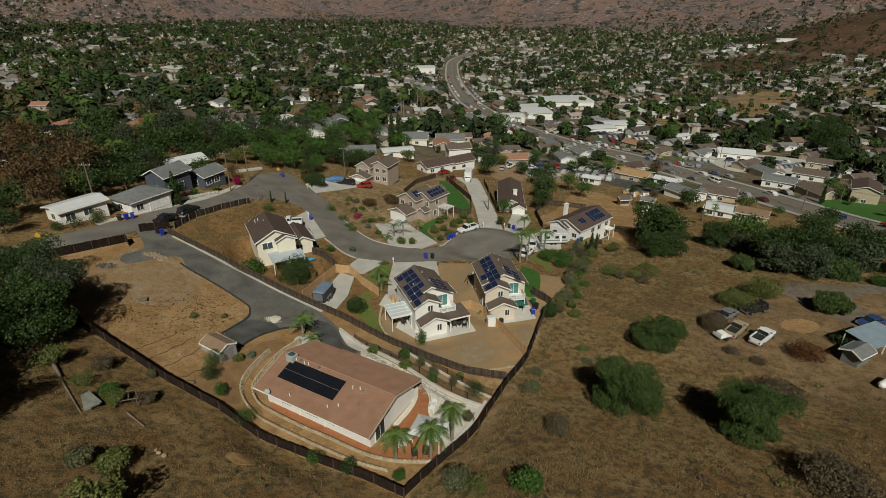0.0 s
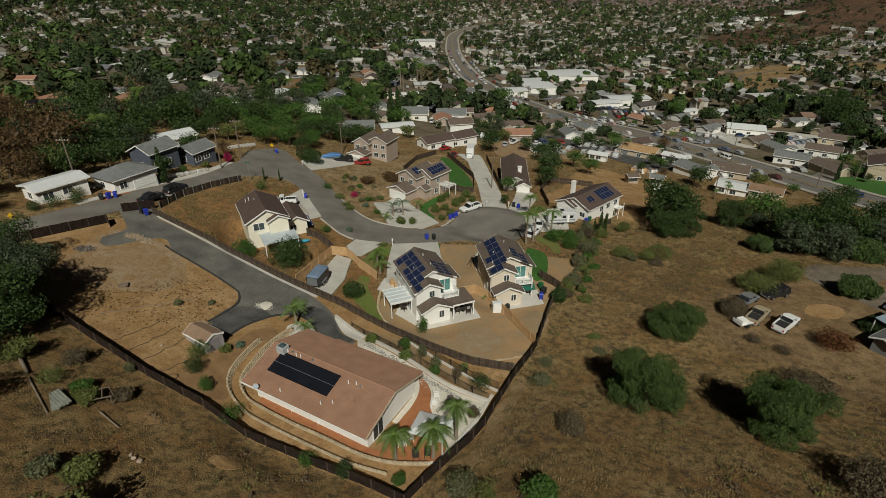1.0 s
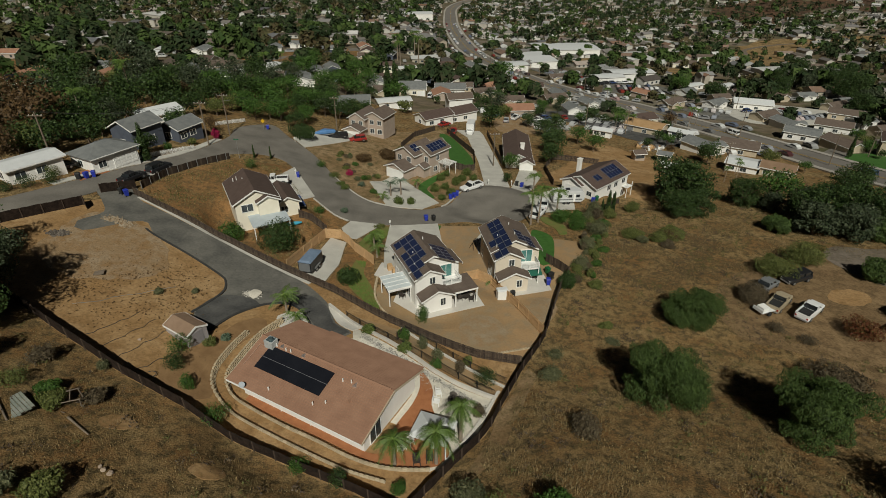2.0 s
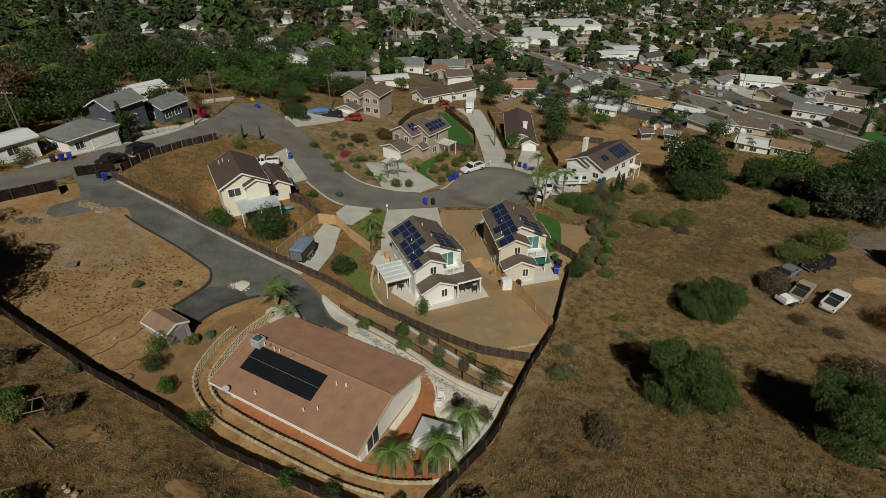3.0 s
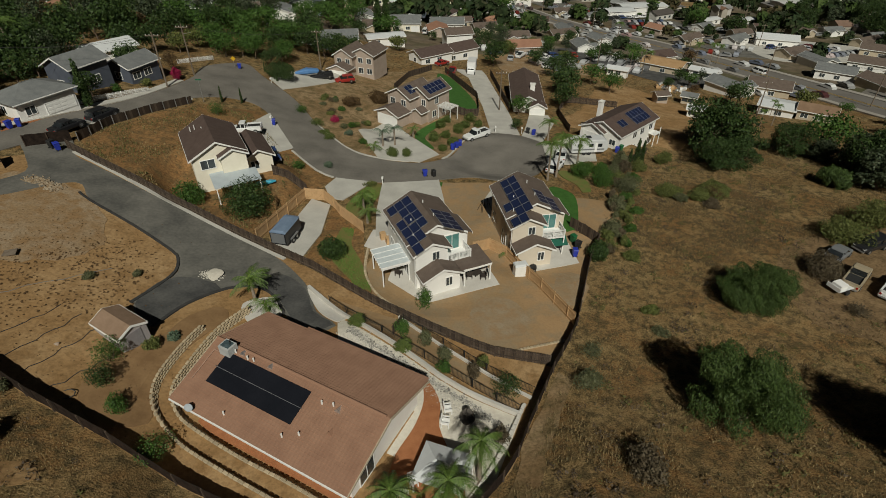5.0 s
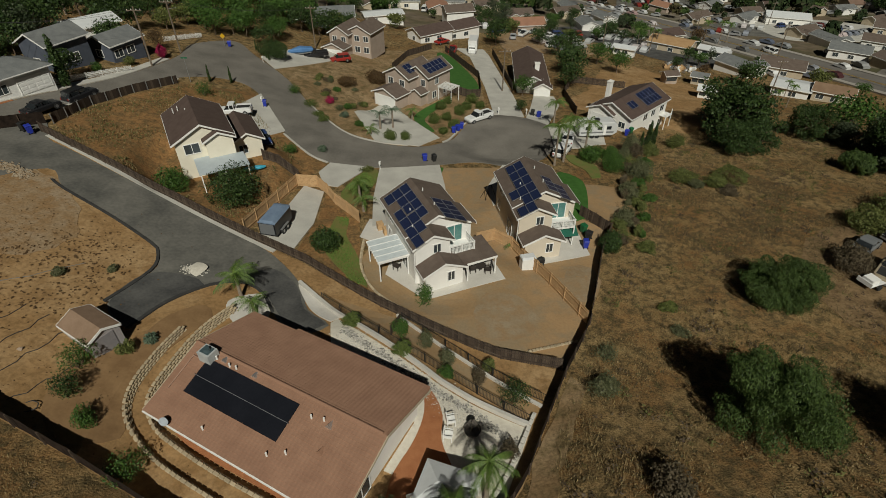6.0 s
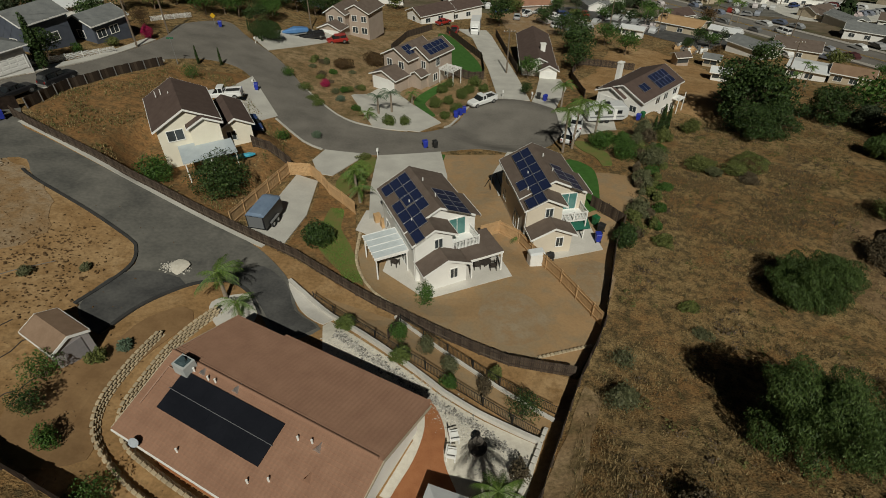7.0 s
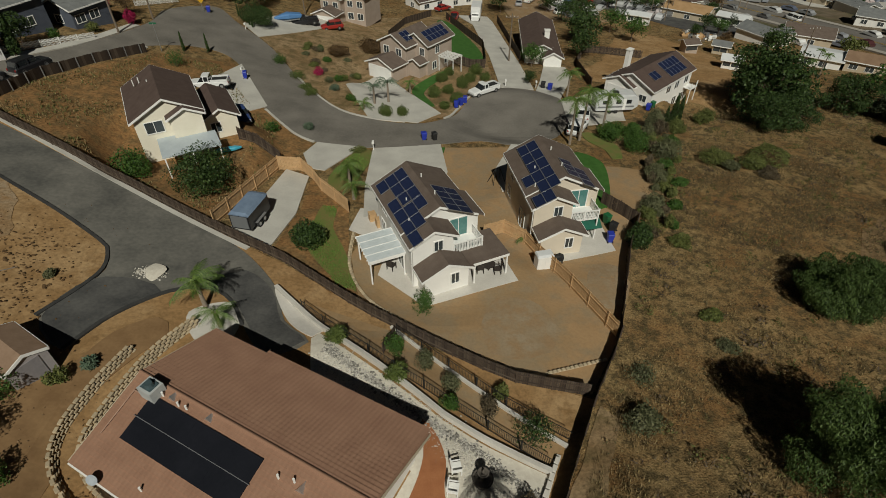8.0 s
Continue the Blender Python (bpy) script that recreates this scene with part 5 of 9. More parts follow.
for sx in (-1, 1):
    part("end_cap", rod(bmesh.new(), (sx * 1.3, 0, 0.75), (sx * 1.6, 0, 0.75), 0.48, 0.2, 16), M_TRIM, tk)
    part("saddle", box(bmesh.new(), sx * 0.8 - 0.1, -0.4, -0.2, sx * 0.8 + 0.1, 0.4, 0.4), M_GREYROOF, tk)

for x, y, rz, L, W, h, m, r, label in ((57, 82.5, -30, 3.4, 3, 2.3, M_TAN, M_GREYROOF, "small grey-roofed shed behind a white house"), (52.3, 67.6, -25, 3.6, 3, 2.2, M_WHITE, M_METALW, "white patched shack on bare dirt"),
                                       (77.2, 119.5, -40, 8, 4, 2.6, M_WHITE, M_METALW, "white tunnel-like store beside a yard"), (48.6, 81, 10, 3, 2.6, 2.4, M_PINK, M_SHINGLE, "small pink outbuilding behind the house")):
    plain_house(x, y, rz, L, W, h, 0.6, m, r, label, name="shed", few=True)
for x, y, rz, L in ((478, 965, 12, 40), (520, 985, 5, 44), (566, 985, -4, 40), (604, 965, -10, 36), (540, 1020, 5, 50)):
    plain_house(x, y, rz, L, 11, 4.0, 0.6, M_WHITE, M_METALW, "long white school building on the hilltop", windows=False, name="school_building")

# garden shed by the drive
sh = thing("garden_shed", "pink-grey wooden garden shed with a tan roof", "shed", -36.6, -20.9, 7.6, -32)
M_SHEDW = mat("shed_grey", (0.3, 0.27, 0.27), (0.36, 0.33, 0.32), 0.8, 0.8)
gable(sh, -1.9, 1.9, -1.25, 1.25, -0.7, 1.75, 0.55, M_SHEDW, mat("shed_roof", (0.22, 0.145, 0.095), (0.28, 0.19, 0.13), 0.8, 0.9), 0.12, "x")
part("door", box(bmesh.new(), 1.9, -0.7, 0.0, 1.95, 0.7, 1.65), mat("shed_door", (0.26, 0.24, 0.245), None, 0.5, 0.7), sh)

# ---- plants ----
def leaf_mat(name, cols):
    m = island_mat(name, cols, 0.6, 1.0, 0.25)
    return m


L_PEPPER = leaf_mat("pepper_leaf", ((0.026, 0.048, 0.01), (0.056, 0.094, 0.02), (0.105, 0.152, 0.04)))
L_OAK = leaf_mat("dark_leaf", ((0.016, 0.032, 0.008), (0.036, 0.068, 0.015), (0.07, 0.11, 0.027)))
L_GREY = leaf_mat("grey_green_leaf", ((0.03, 0.045, 0.022), (0.055, 0.075, 0.035), (0.085, 0.1, 0.055)))
L_SAGE = leaf_mat("sage_leaf", ((0.07, 0.08, 0.035), (0.12, 0.125, 0.06), (0.18, 0.175, 0.09)))
L_TOPIARY = leaf_mat("yellow_green_leaf", ((0.06, 0.085, 0.02), (0.1, 0.135, 0.03), (0.15, 0.185, 0.05)))
L_BRIGHT = leaf_mat("bright_leaf", ((0.03, 0.07, 0.012), (0.055, 0.115, 0.018), (0.09, 0.16, 0.03)))
L_OLIVE = leaf_mat("olive_leaf", ((0.065, 0.08, 0.02), (0.12, 0.14, 0.036), (0.19, 0.2, 0.06)))
L_BROWN = leaf_mat("brown_leaf", ((0.06, 0.035, 0.015), (0.1, 0.06, 0.025), (0.14, 0.085, 0.035)))
L_DRY = leaf_mat("dry_brush", ((0.07, 0.052, 0.03), (0.11, 0.083, 0.048), (0.15, 0.12, 0.07)))
L_RED = leaf_mat("red_leaf", ((0.1, 0.025, 0.01), (0.16, 0.05, 0.02), (0.09, 0.08, 0.02)))
L_MAGENTA = leaf_mat("bougainvillea", ((0.3, 0.01, 0.06), (0.42, 0.02, 0.1), (0.36, 0.015, 0.07)))
L_PALM = leaf_mat("palm_leaf", ((0.05, 0.095, 0.018), (0.1, 0.165, 0.03), (0.17, 0.235, 0.055)))
L_AGAVE = leaf_mat("blue_green_leaf", ((0.08, 0.12, 0.08), (0.12, 0.17, 0.11), (0.16, 0.2, 0.13)))
M_BARK = mat("bark", (0.12, 0.085, 0.06), (0.18, 0.135, 0.1), 0.5, 0.95, 0, 0.02, 80)
M_TRUNKP = mat("palm_trunk", (0.2, 0.16, 0.12), (0.28, 0.23, 0.18), 0.3, 0.95, 0, 0.02, 80)


def crown(name, blobs, count, size, material, seed, long=1.0, droop=0.0, fill=0.35):
    """Small leaf clumps, two for each one counted, spread over the shells of uneven blobs (x, y, z, rx, ry, rz)."""
    rng = np.random.default_rng(seed)
    count = 2 * count
    vol = np.array([b[3] * b[4] * b[5] for b in blobs]) ** 0.7
    pick = rng.choice(len(blobs), count, p=vol / vol.sum())
    B = np.array(blobs)[pick]
    d = rng.normal(size=(count, 3))
    d /= np.linalg.norm(d, axis=1)[:, None]
    lump = 1 + 0.16 * np.sin(5 * d[:, 0] + 3 * d[:, 2] + B[:, 0]) + 0.12 * np.sin(7 * d[:, 1] + 4 * d[:, 0])
    r = np.where(rng.random(count) < fill, rng.random(count) ** 0.5, 1 - 0.16 * rng.random(count)) * lump
    c = B[:, :3] + d * B[:, 3:] * r[:, None]
    n = d + rng.normal(size=(count, 3)) * 0.75
    n /= np.linalg.norm(n, axis=1)[:, None]
    up = rng.normal(size=(count, 3)) * (1 - droop) + np.array([0, 0, -1.0]) * droop
    u = np.cross(n, up)
    u /= np.linalg.norm(u, axis=1)[:, None] + 1e-9
    w = np.cross(n, u)
    s = size * (0.6 + 0.8 * rng.random(count))
    a, b = u * (s * 0.5)[:, None], w * (s * 0.5 * long)[:, None]
    q = np.stack([c - a * 0.9 - b * 0.6, c + a * 0.9 - b * 0.8, c + a * 0.25 + b], 1).reshape(-1, 3)
    me = bpy.data.meshes.new(name)
    me.from_pydata(q.tolist(), [], np.arange(3 * count).reshape(-1, 3).tolist())
    me.materials.append(material)
    me.update()
    return me


def limbs(bm, h, r, blobs, seed):
    """A tapered trunk that forks towards the blobs."""
    rnd = random.Random(seed)
    fork = Vector((rnd.uniform(-0.05, 0.05) * h, rnd.uniform(-0.05, 0.05) * h, h * 0.32))
    rod(bm, (0, 0, -0.4), fork, r, r * 0.75, 7)
    for b in blobs:
        tip = Vector(b[:3])
        mid = fork.lerp(tip, 0.5) + Vector((rnd.uniform(-1, 1), rnd.uniform(-1, 1), 0)) * 0.06 * h
        rod(bm, fork, mid, r * 0.55, r * 0.35, 5), rod(bm, mid, tip, r * 0.35, r * 0.1, 5)
    return bm


def tree(name, label, category, x, y, blobs, count, size, leaf, seed, h, r=0.16, long=1.0, droop=0.0, scale=1.0, rz=0.0, group="", fill=0.35):
    t = thing(name, label, category, x, y, None, rz, group)
    t.scale = (scale,) * 3
    part("trunk", limbs(bmesh.new(), h, r, blobs, seed), M_BARK, t)
    c = new("crown", crown("crown", blobs, count, size, leaf, seed, long, droop, fill))
    c.parent = t
    return t


def round_blobs(seed, h, rad, n, low=0.35, spread=0.55):
    rnd, out = random.Random(seed), []
    for i in range(n):
        a, q = 2 * math.pi * i / n + rnd.uniform(-0.5, 0.5), rad * spread * rnd.uniform(0.5, 1.1)
        s = rad * (rnd.uniform(0.42, 0.62) if n < 10 else rnd.uniform(0.26, 0.44))
        out.append((q * math.cos(a), q * math.sin(a), h * rnd.uniform(low + 0.12, 0.78), s, s, s * rnd.uniform(0.7, 1.0)))
    if n < 10:
        out.append((0, 0, h * 0.74, rad * 0.55, rad * 0.55, h * 0.24))
    else:
        out.append((0, 0, h * 0.5, rad * 0.6, rad * 0.6, h * 0.3))
        for _ in range(4):
            out.append((rnd.uniform(-0.35, 0.35) * rad, rnd.uniform(-0.35, 0.35) * rad, h * rnd.uniform(0.72, 0.84), rad * rnd.uniform(0.28, 0.4), rad * rnd.uniform(0.28, 0.4), h * rnd.uniform(0.12, 0.17)))
    return out


def place_copy(src, x, y, s=1.0, rz=0.0, sink=0.0):
    return copy_thing(src, pose(x, y, gz(x, y) - sink, 0, 0, rz) @ Matrix.Diagonal((s / src.scale[0],) * 3 + (1,)))


# pepper trees on the dry field
pep = tree("pepper_tree", "weeping green pepper tree standing on dry grass", "tree", 15.2, -28.0, round_blobs(3, 6.6, 3.7, 24, 0.02, 0.76), 44000, 0.07, L_PEPPER, 3, 6.0, 0.25, 3.0, 0.8, group="pepper trees on the field")
tree("pepper_tree", "weeping green pepper tree standing on dry grass", "tree", 24.8, -11.6, round_blobs(8, 4.6, 3.4, 20, 0.0, 0.8), 34000, 0.07, L_PEPPER, 8, 4.8, 0.25, 3.0, 0.8, group="pepper trees on the field")
pep3 = tree("pepper_tree", "rounded green pepper tree beside the trampled dirt", "tree", 84, 12, round_blobs(9, 3.4, 2.6, 9, 0.06, 0.68), 9000, 0.13, L_PEPPER, 9, 3.4, 0.2, 2.6, 0.7, group="pepper trees on the field")
for x, y, s, a, src in ((26.6, -33.2, 1.0, 70, pep), (58.5, 0.4, 1.05, 140, pep3), (54.1, 20.4, 0.9, 90, pep3), (71.2, 16.5, 1.25, 10, pep3)):
    place_copy(src, x, y, s, a)
# broad dark trees
oak = tree("oak_tree", "broad dark green tree with a dense crown", "tree", -54.6, -27.4, round_blobs(5, 7.4, 4.7, 24, 0.08, 0.78), 11000, 0.23, L_OAK, 5, 8.5, 0.3, group="dark trees")
oak2 = tree("oak_tree", "broad grey-green tree with an uneven crown", "tree", -57.0, -21.5, round_blobs(15, 7.6, 4.6, 22, 0.08, 0.78), 11000, 0.23, L_GREY, 15, 9.0, 0.3, group="dark trees")
far_oak = tree("oak_tree", "broad dark green tree beside houses", "tree", 42.4, 36.5, round_blobs(6, 9.6, 5.2, 20, 0.0, 0.75), 4800, 0.33, L_OAK, 6, 9, 0.3, scale=1.22, group="dark trees")
far_oak2 = tree("oak_tree", "broad grey-green tree beyond the field", "tree", 63, 27, round_blobs(16, 6.4, 4.0, 18, 0.12, 0.65), 4000, 0.33, L_GREY, 16, 9.0, 0.3, group="dark trees")
# four oaks at y -36 to -46 stand unseen, added to shade the lower slope
for x, y, s, a, src in ((-63, -15, 0.9, 60, oak), (-63, -28, 1.0, 200, oak2), (-57.5, -31, 0.8, 100, oak), (90, -20, 0.5, 50, oak2), (-73, -21, 1.0, 10, oak2), (-54.5, -45.5, 1.05, 30, oak), (-49.4, -46.2, 0.8, 200, oak), (-53.2, -42.6, 0.8, 130, oak), (-57.5, -36.5, 0.95, 70, oak), (46.5, 46, 0.75, 120, far_oak), (38.6, 27.5, 0.6, 220, far_oak), (42.6, 28.5, 0.66, 80, far_oak), (56.5, 37, 0.7, 30, far_oak), (60.5, 34, 0.7, 130, far_oak2),
                       (60.0, 19.0, 1.05, 30, far_oak2), (65.5, 17.5, 1.1, 130, far_oak2), (70, 22, 1.0, 10, far_oak), (63, 25, 0.9, 250, far_oak), (76, 19.5, 1.2, 80, far_oak2), (80, 24, 1.0, 160, far_oak), (73, 28, 0.9, 200, far_oak2), (86, 18, 0.8, 70, far_oak), (70, 36, 0.8, 30, far_oak2), (90, 30, 0.75, 70, far_oak2), (84, 44, 0.8, 200, far_oak), (95, 34, 0.9, 0, far_oak2)):
    place_copy(src, x, y, s, a)

# mid-distance trees, each kind built once and then repeated
kinds = [
    tree("tree", "round dark green garden tree among houses", "tree", -43.5, 90.7, round_blobs(21, 7, 3.8, 8), 820, 0.38, L_OAK, 21, 7, group="trees among the houses"),
    tree("tree", "spreading green street tree among houses", "tree", -48.3, 92, round_blobs(22, 6.5, 4.2, 9), 820, 0.38, L_BRIGHT, 22, 6.5, group="trees among the houses"),
    tree("tree", "tall grey-green gum tree among houses", "tree", -60.6, 102.8, round_blobs(23, 11, 3.8, 7, 0.3, 0.5), 820, 0.4, L_GREY, 23, 11, group="trees among the houses"),
    tree("tree", "olive green bushy tree on a slope", "tree", -65.6, 98, round_blobs(24, 5, 3.2, 7), 850, 0.4, L_OLIVE, 24, 5, group="trees among the houses"),
    tree("tree", "brownish half-bare tree among dark trees", "tree", -93, 33, round_blobs(25, 8.5, 4.4, 9), 820, 0.38, L_BROWN, 25, 8.5, group="trees among the houses"),
]
cyp = tree("cypress", "narrow dark green cypress beside a street", "tree", -48.0, 39.4, [(0, 0, 0.75, 0.2, 0.2, 0.7), (0, 0, 1.6, 0.17, 0.17, 0.8), (0, 0, 2.4, 0.1, 0.1, 0.5)], 500, 0.14, L_OAK, 31, 2.6, 0.05, group="slim cypresses")
place_copy(cyp, -45.2, 41.4, 1.0)
bigcyp = tree("cypress", "tall columnar dark cypress tree", "tree", -100.2, 88.2, [(0, 0, 3, 1.2, 1.2, 2.6), (0, 0, 6.4, 1.0, 1.0, 3), (0, 0, 9.4, 0.6, 0.6, 2.4)], 1400, 0.4, L_OAK, 32, 11, 0.2, group="tall cypresses")
for x, y, s in ((-29.7, 140.3, 1.3), (-27.2, 142.9, 1.3), (-62.4, 25, 0.62), (90, 215, 0.8), (112, 222, 0.9), (121, 95, 0.6)):
    place_copy(bigcyp, x, y, s)
planting_1 = [(-46, 104, 0, 1.1), (-64, 73, 3, 0.9), (-70, 77, 0, 1.2), (-79, 82, 2, 1.0), (-82, 73, 0, 1.3), (-83.5, 58, 0, 1.4), (-81, 42, 0, 1.3), (-82, 31, 0, 1.3), (-101, 57, 2, 1.1), (-108, 79, 0, 1.4), (-88, 20, 4, 1.2), (-94, 51, 0, 1.3), (-87, 52, 0, 1.2), (-112, 66, 0, 1.3), (-110, 50, 4, 1.3), (-102, 33, 4, 1.4), (-96, 8, 0, 1.3), (-85, 4, 0, 1.0)]
planting_2 = [(-104, 18, 4, 1.3), (-45.6, 168, 1, 1.2), (-44, 130, 1, 1.3), (-39, 152, 1, 1.2), (-55, 184, 0, 1.3), (-42, 215, 0, 1.4), (7.7, 109, 0, 1.2), (29.6, 109, 0, 0.9), (22.7, 78, 0, 1.1), (20, 66, 0, 0.9), (34, 95, 1, 0.85), (20.7, 214, 1, 1.7), (8.6, 57.6, 1, 0.62), (6.6, 47, 0, 0.35), (21, 114, 0, 0.8), (24, 84, 0, 1.0), (69.6, 82, 0, 1.0), (62, 36, 1, 1.2)]
planting_3 = [(-58, 88, 1, 1.1), (-52, 76, 1, 0.85), (-33, 100, 0, 0.9), (-57, 110, 2, 1.0), (-70, 115, 0, 1.2), (-88, 98, 0, 1.3), (-97, 100, 2, 1.2), (-120, 90, 0, 1.5), (-126, 70, 4, 1.3), (-22, 122, 3, 0.9), (-60, 140, 1, 1.3), (-76, 130, 0, 1.3), (-64, 162, 1, 1.2), (-50, 122, 1, 1.2), (100, 62, 0, 0.9), (92, 54, 3, 0.9), (58, 100, 0, 0.5), (150, 205, 0, 1.3)]
planting_4 = [(128, 205, 0, 1.4), (120, 230, 1, 1.2)]
for x, y, k, s in (planting_1 + planting_2 + planting_3 + planting_4):
    place_copy(kinds[k], x, y, s, (x * 37 + y * 11) % 360)


def palm(x, y, h, n, fl, label, name="palm_tree", lean=(0.0, 0.0), seed=1, droop=1.0, leaf=L_PALM, group="palms", wide=0.48):
    t = thing(name, label, "palm tree", x, y, None, 0, group)
    bm, top = bmesh.new(), Vector((lean[0], lean[1], h))
    rod(bm, (0, 0, -0.3), top * 0.5, 0.2, 0.15, 8), rod(bm, top * 0.5, top, 0.15, 0.13, 8)
    part("trunk", bm, M_TRUNKP, t)
    rnd = random.Random(seed)
    for i in range(n):
        a, el = 2 * math.pi * i / n * 2.4 + rnd.uniform(-0.2, 0.2), rnd.uniform(0.1, 1.1)
        L = fl * rnd.uniform(0.8, 1.1)
        ax, side = Vector((math.cos(a), math.sin(a), 0)), Vector((-math.sin(a), math.cos(a), 0))
        verts, faces, spine = [], [], []
        for k in range(9):
            s = k / 8
            spine.append(top + ax * (L * (s * math.cos(el * (1 - 0.5 * s)))) + Vector((0, 0, L * (s * math.sin(el) - droop * 0.75 * s * s))))
        for k in range(8):
            wdt = wide * L * 0.5 * math.sin(math.pi * (0.12 + 0.86 * (k + 0.5) / 8)) ** 0.7
            for sg_ in (-1, 1):
                for j in range(5):
                    p = spine[k].lerp(spine[k + 1], j / 5)
                    q = spine[k].lerp(spine[k + 1], (j + 0.75) / 5)
                    tip = p + side * sg_ * wdt + (spine[k + 1] - spine[k]) * 0.7 - Vector((0, 0, wdt * 0.95))
                    b0 = len(verts)
                    verts += [p, q, tip]
                    faces.append((b0, b0 + 1, b0 + 2))
        me = bpy.data.meshes.new("frond")
        me.from_pydata([tuple(v) for v in verts], [], faces)
        me.materials.append(leaf)
        o = new("frond", me)
        o.parent = t
    return t


palm(-27.6, -13.7, 3.0, 15, 2.3, "green feather palm at the drive corner", seed=2)
palm(-25.9, -15.6, 1.7, 11, 1.7, "small feather palm beside the driveway", seed=4)
palm(-12.2, -35.8, 3.4, 26, 2.1, "drooping queen palm on red mulch", seed=5, droop=1.3)
palm(-8.4, -35.5, 4.3, 24, 2.1, "drooping queen palm beside the white gazebo", seed=6, droop=1.3)
palm(-6.1, -32.9, 5.0, 22, 1.95, "slim queen palm on white stone chips", seed=7, droop=1.25)
palm(8.3, 20.8, 6.4, 16, 2.4, "tall feather palm beside the cul-de-sac", seed=8)
palm(9.9, 22.2, 7.0, 16, 2.3, "tall feather palm beside the cul-de-sac", seed=9, lean=(0.4, 0.5))
palm(14.2, 26.4, 5.2, 14, 2.2, "feather palm on the slope by the camper", seed=10)
palm(11.4, 38.4, 4.6, 14, 2.2, "feather palm beside a concrete drive", seed=11)
palm(-18.9, 33.2, 3.0, 10, 2.0, "pale feather palm in the front yard", seed=12, leaf=L_AGAVE)
palm(-16.9, 34.4, 3.4, 10, 2.1, "pale feather palm in the front yard", seed=13, leaf=L_AGAVE)
palm(-13.9, 40.6, 2.0, 10, 1.5, "short feather palm beside the garage", seed=14)
palm(-20.2, 30.6, 1.2, 10, 1.6, "low feather palm in the sloping yard", seed=15)
palm(-19.2, 7.6, 2.6, 14, 2.0, "bushy palm beside the concrete driveway", seed=16)
palm(-18.4, 4.6, 2.0, 12, 1.7, "bushy palm beside the concrete driveway", seed=17)
palm(-0.7, -1.9, 0.5, 12, 1.5, "low fan of palm fronds by the tan house", seed=18)
tall = palm(-71.9, 129.5, 9, 16, 2.6, "tall palm tree rising above the houses", seed=19)
for x, y, s in ((-88.6, 110.8, 1.0), (-32.4, 236.4, 1.5), (-28, 300, 1.7), (-36, 262, 1.6), (-70.6, 145.5, 0.9), (66, 178.7, 0.9), (56.5, 130, 0.6), (58.4, 126, 0.7), (61.8, 127.6, 0.65), (84.3, 142.5, 0.8), (88, 139, 0.85), (92, 142, 0.75), (-101, 58, 1.1), (-82, 40, 1.0), (-91.6, 76, 1.2), (33, 230, 0.9), (-24, 270, 1.7), (140, 300, 1.1), (48, 260, 0.9), (-60, 205, 1.0), (72, 70, 0.5), (68, 62, 0.55), (64, 60, 0.45)):
    place_copy(tall, x, y, s, (x * 53) % 360)

# shrubs
def shrub(x, y, r, h, leaf, label, seed, count=700, size=0.2, name="shrub", group="", n=5, long=1.0):
    t = thing(name, label, "shrub", x, y, None, 0, group)
    rnd = random.Random(seed)
    bl = [(rnd.uniform(-0.4, 0.4) * r, rnd.uniform(-0.4, 0.4) * r, h * rnd.uniform(0.4, 0.6), r * rnd.uniform(0.5, 0.75), r * rnd.uniform(0.5, 0.75), h * rnd.uniform(0.35, 0.5)) for _ in range(n)]
    bm = bmesh.new()
    for b in bl:
        rod(bm, (b[0] * 0.2, b[1] * 0.2, -0.2), b[:3], 0.04, 0.015, 5)
    part("stem", bm, M_BARK, t)
    c = new("foliage", crown("foliage", bl, count, size, leaf, seed, long))
    c.parent = t
    return t


planting_5 = [(-40.6, 4.8, 2.0, 3.2, L_BRIGHT, "leafy green bush before the cream house"), (-32.2, 3.4, 3.8, 4.4, L_OAK, "large dense dark green garden tree"), (-30.3, 18.8, 1.1, 1.6, L_BRIGHT, "round green bush on bare dirt"), (-21.4, -4.2, 1.7, 2.8, L_OAK, "dense dark green bush beside the fence"), (-46.6, 32.7, 1.5, 2.4, L_BRIGHT, "green bush at the yard corner"), (-35.6, -26.3, 1.2, 2.3, L_OAK, "dark green young tree on bare dirt"), (-36.2, -23.9, 1.5, 2.6, L_BRIGHT, "grey-green young tree on bare dirt"), (-33.4, -28.6, 0.9, 1.5, L_BRIGHT, "small green bush on bare dirt"), (-29.9, -31.6, 1.5, 1.9, L_BRIGHT, "green citrus bush inside the fence"), (-20.8, -36.6, 1.1, 1.4, L_BRIGHT, "green bush below the retaining wall"), (-17.1, -37.8, 1.1, 2.0, L_OAK, "dark green young tree below the wall"), (-11.6, -38.6, 0.8, 1.4, L_BRIGHT, "small green tree inside the fence corner"), (-39.0, -12.7, 0.5, 0.6, L_SAGE, "small grey-green weed on bare dirt"), (-42.5, -14.6, 0.6, 0.7, L_SAGE, "small grey-green weed on bare dirt"), (-33.9, -21.9, 0.7, 1.2, L_OLIVE, "olive green bush beside the shed"), (-10.6, -12.2, 0.9, 2.7, L_BRIGHT, "slender leafy young tree in the yard"), (10.2, -2.6, 1.8, 2.4, L_OAK, "dense green bush outside the fence"), (-5.0, -21.0, 0.7, 1.2, L_OLIVE, "small olive bush on the terrace")]
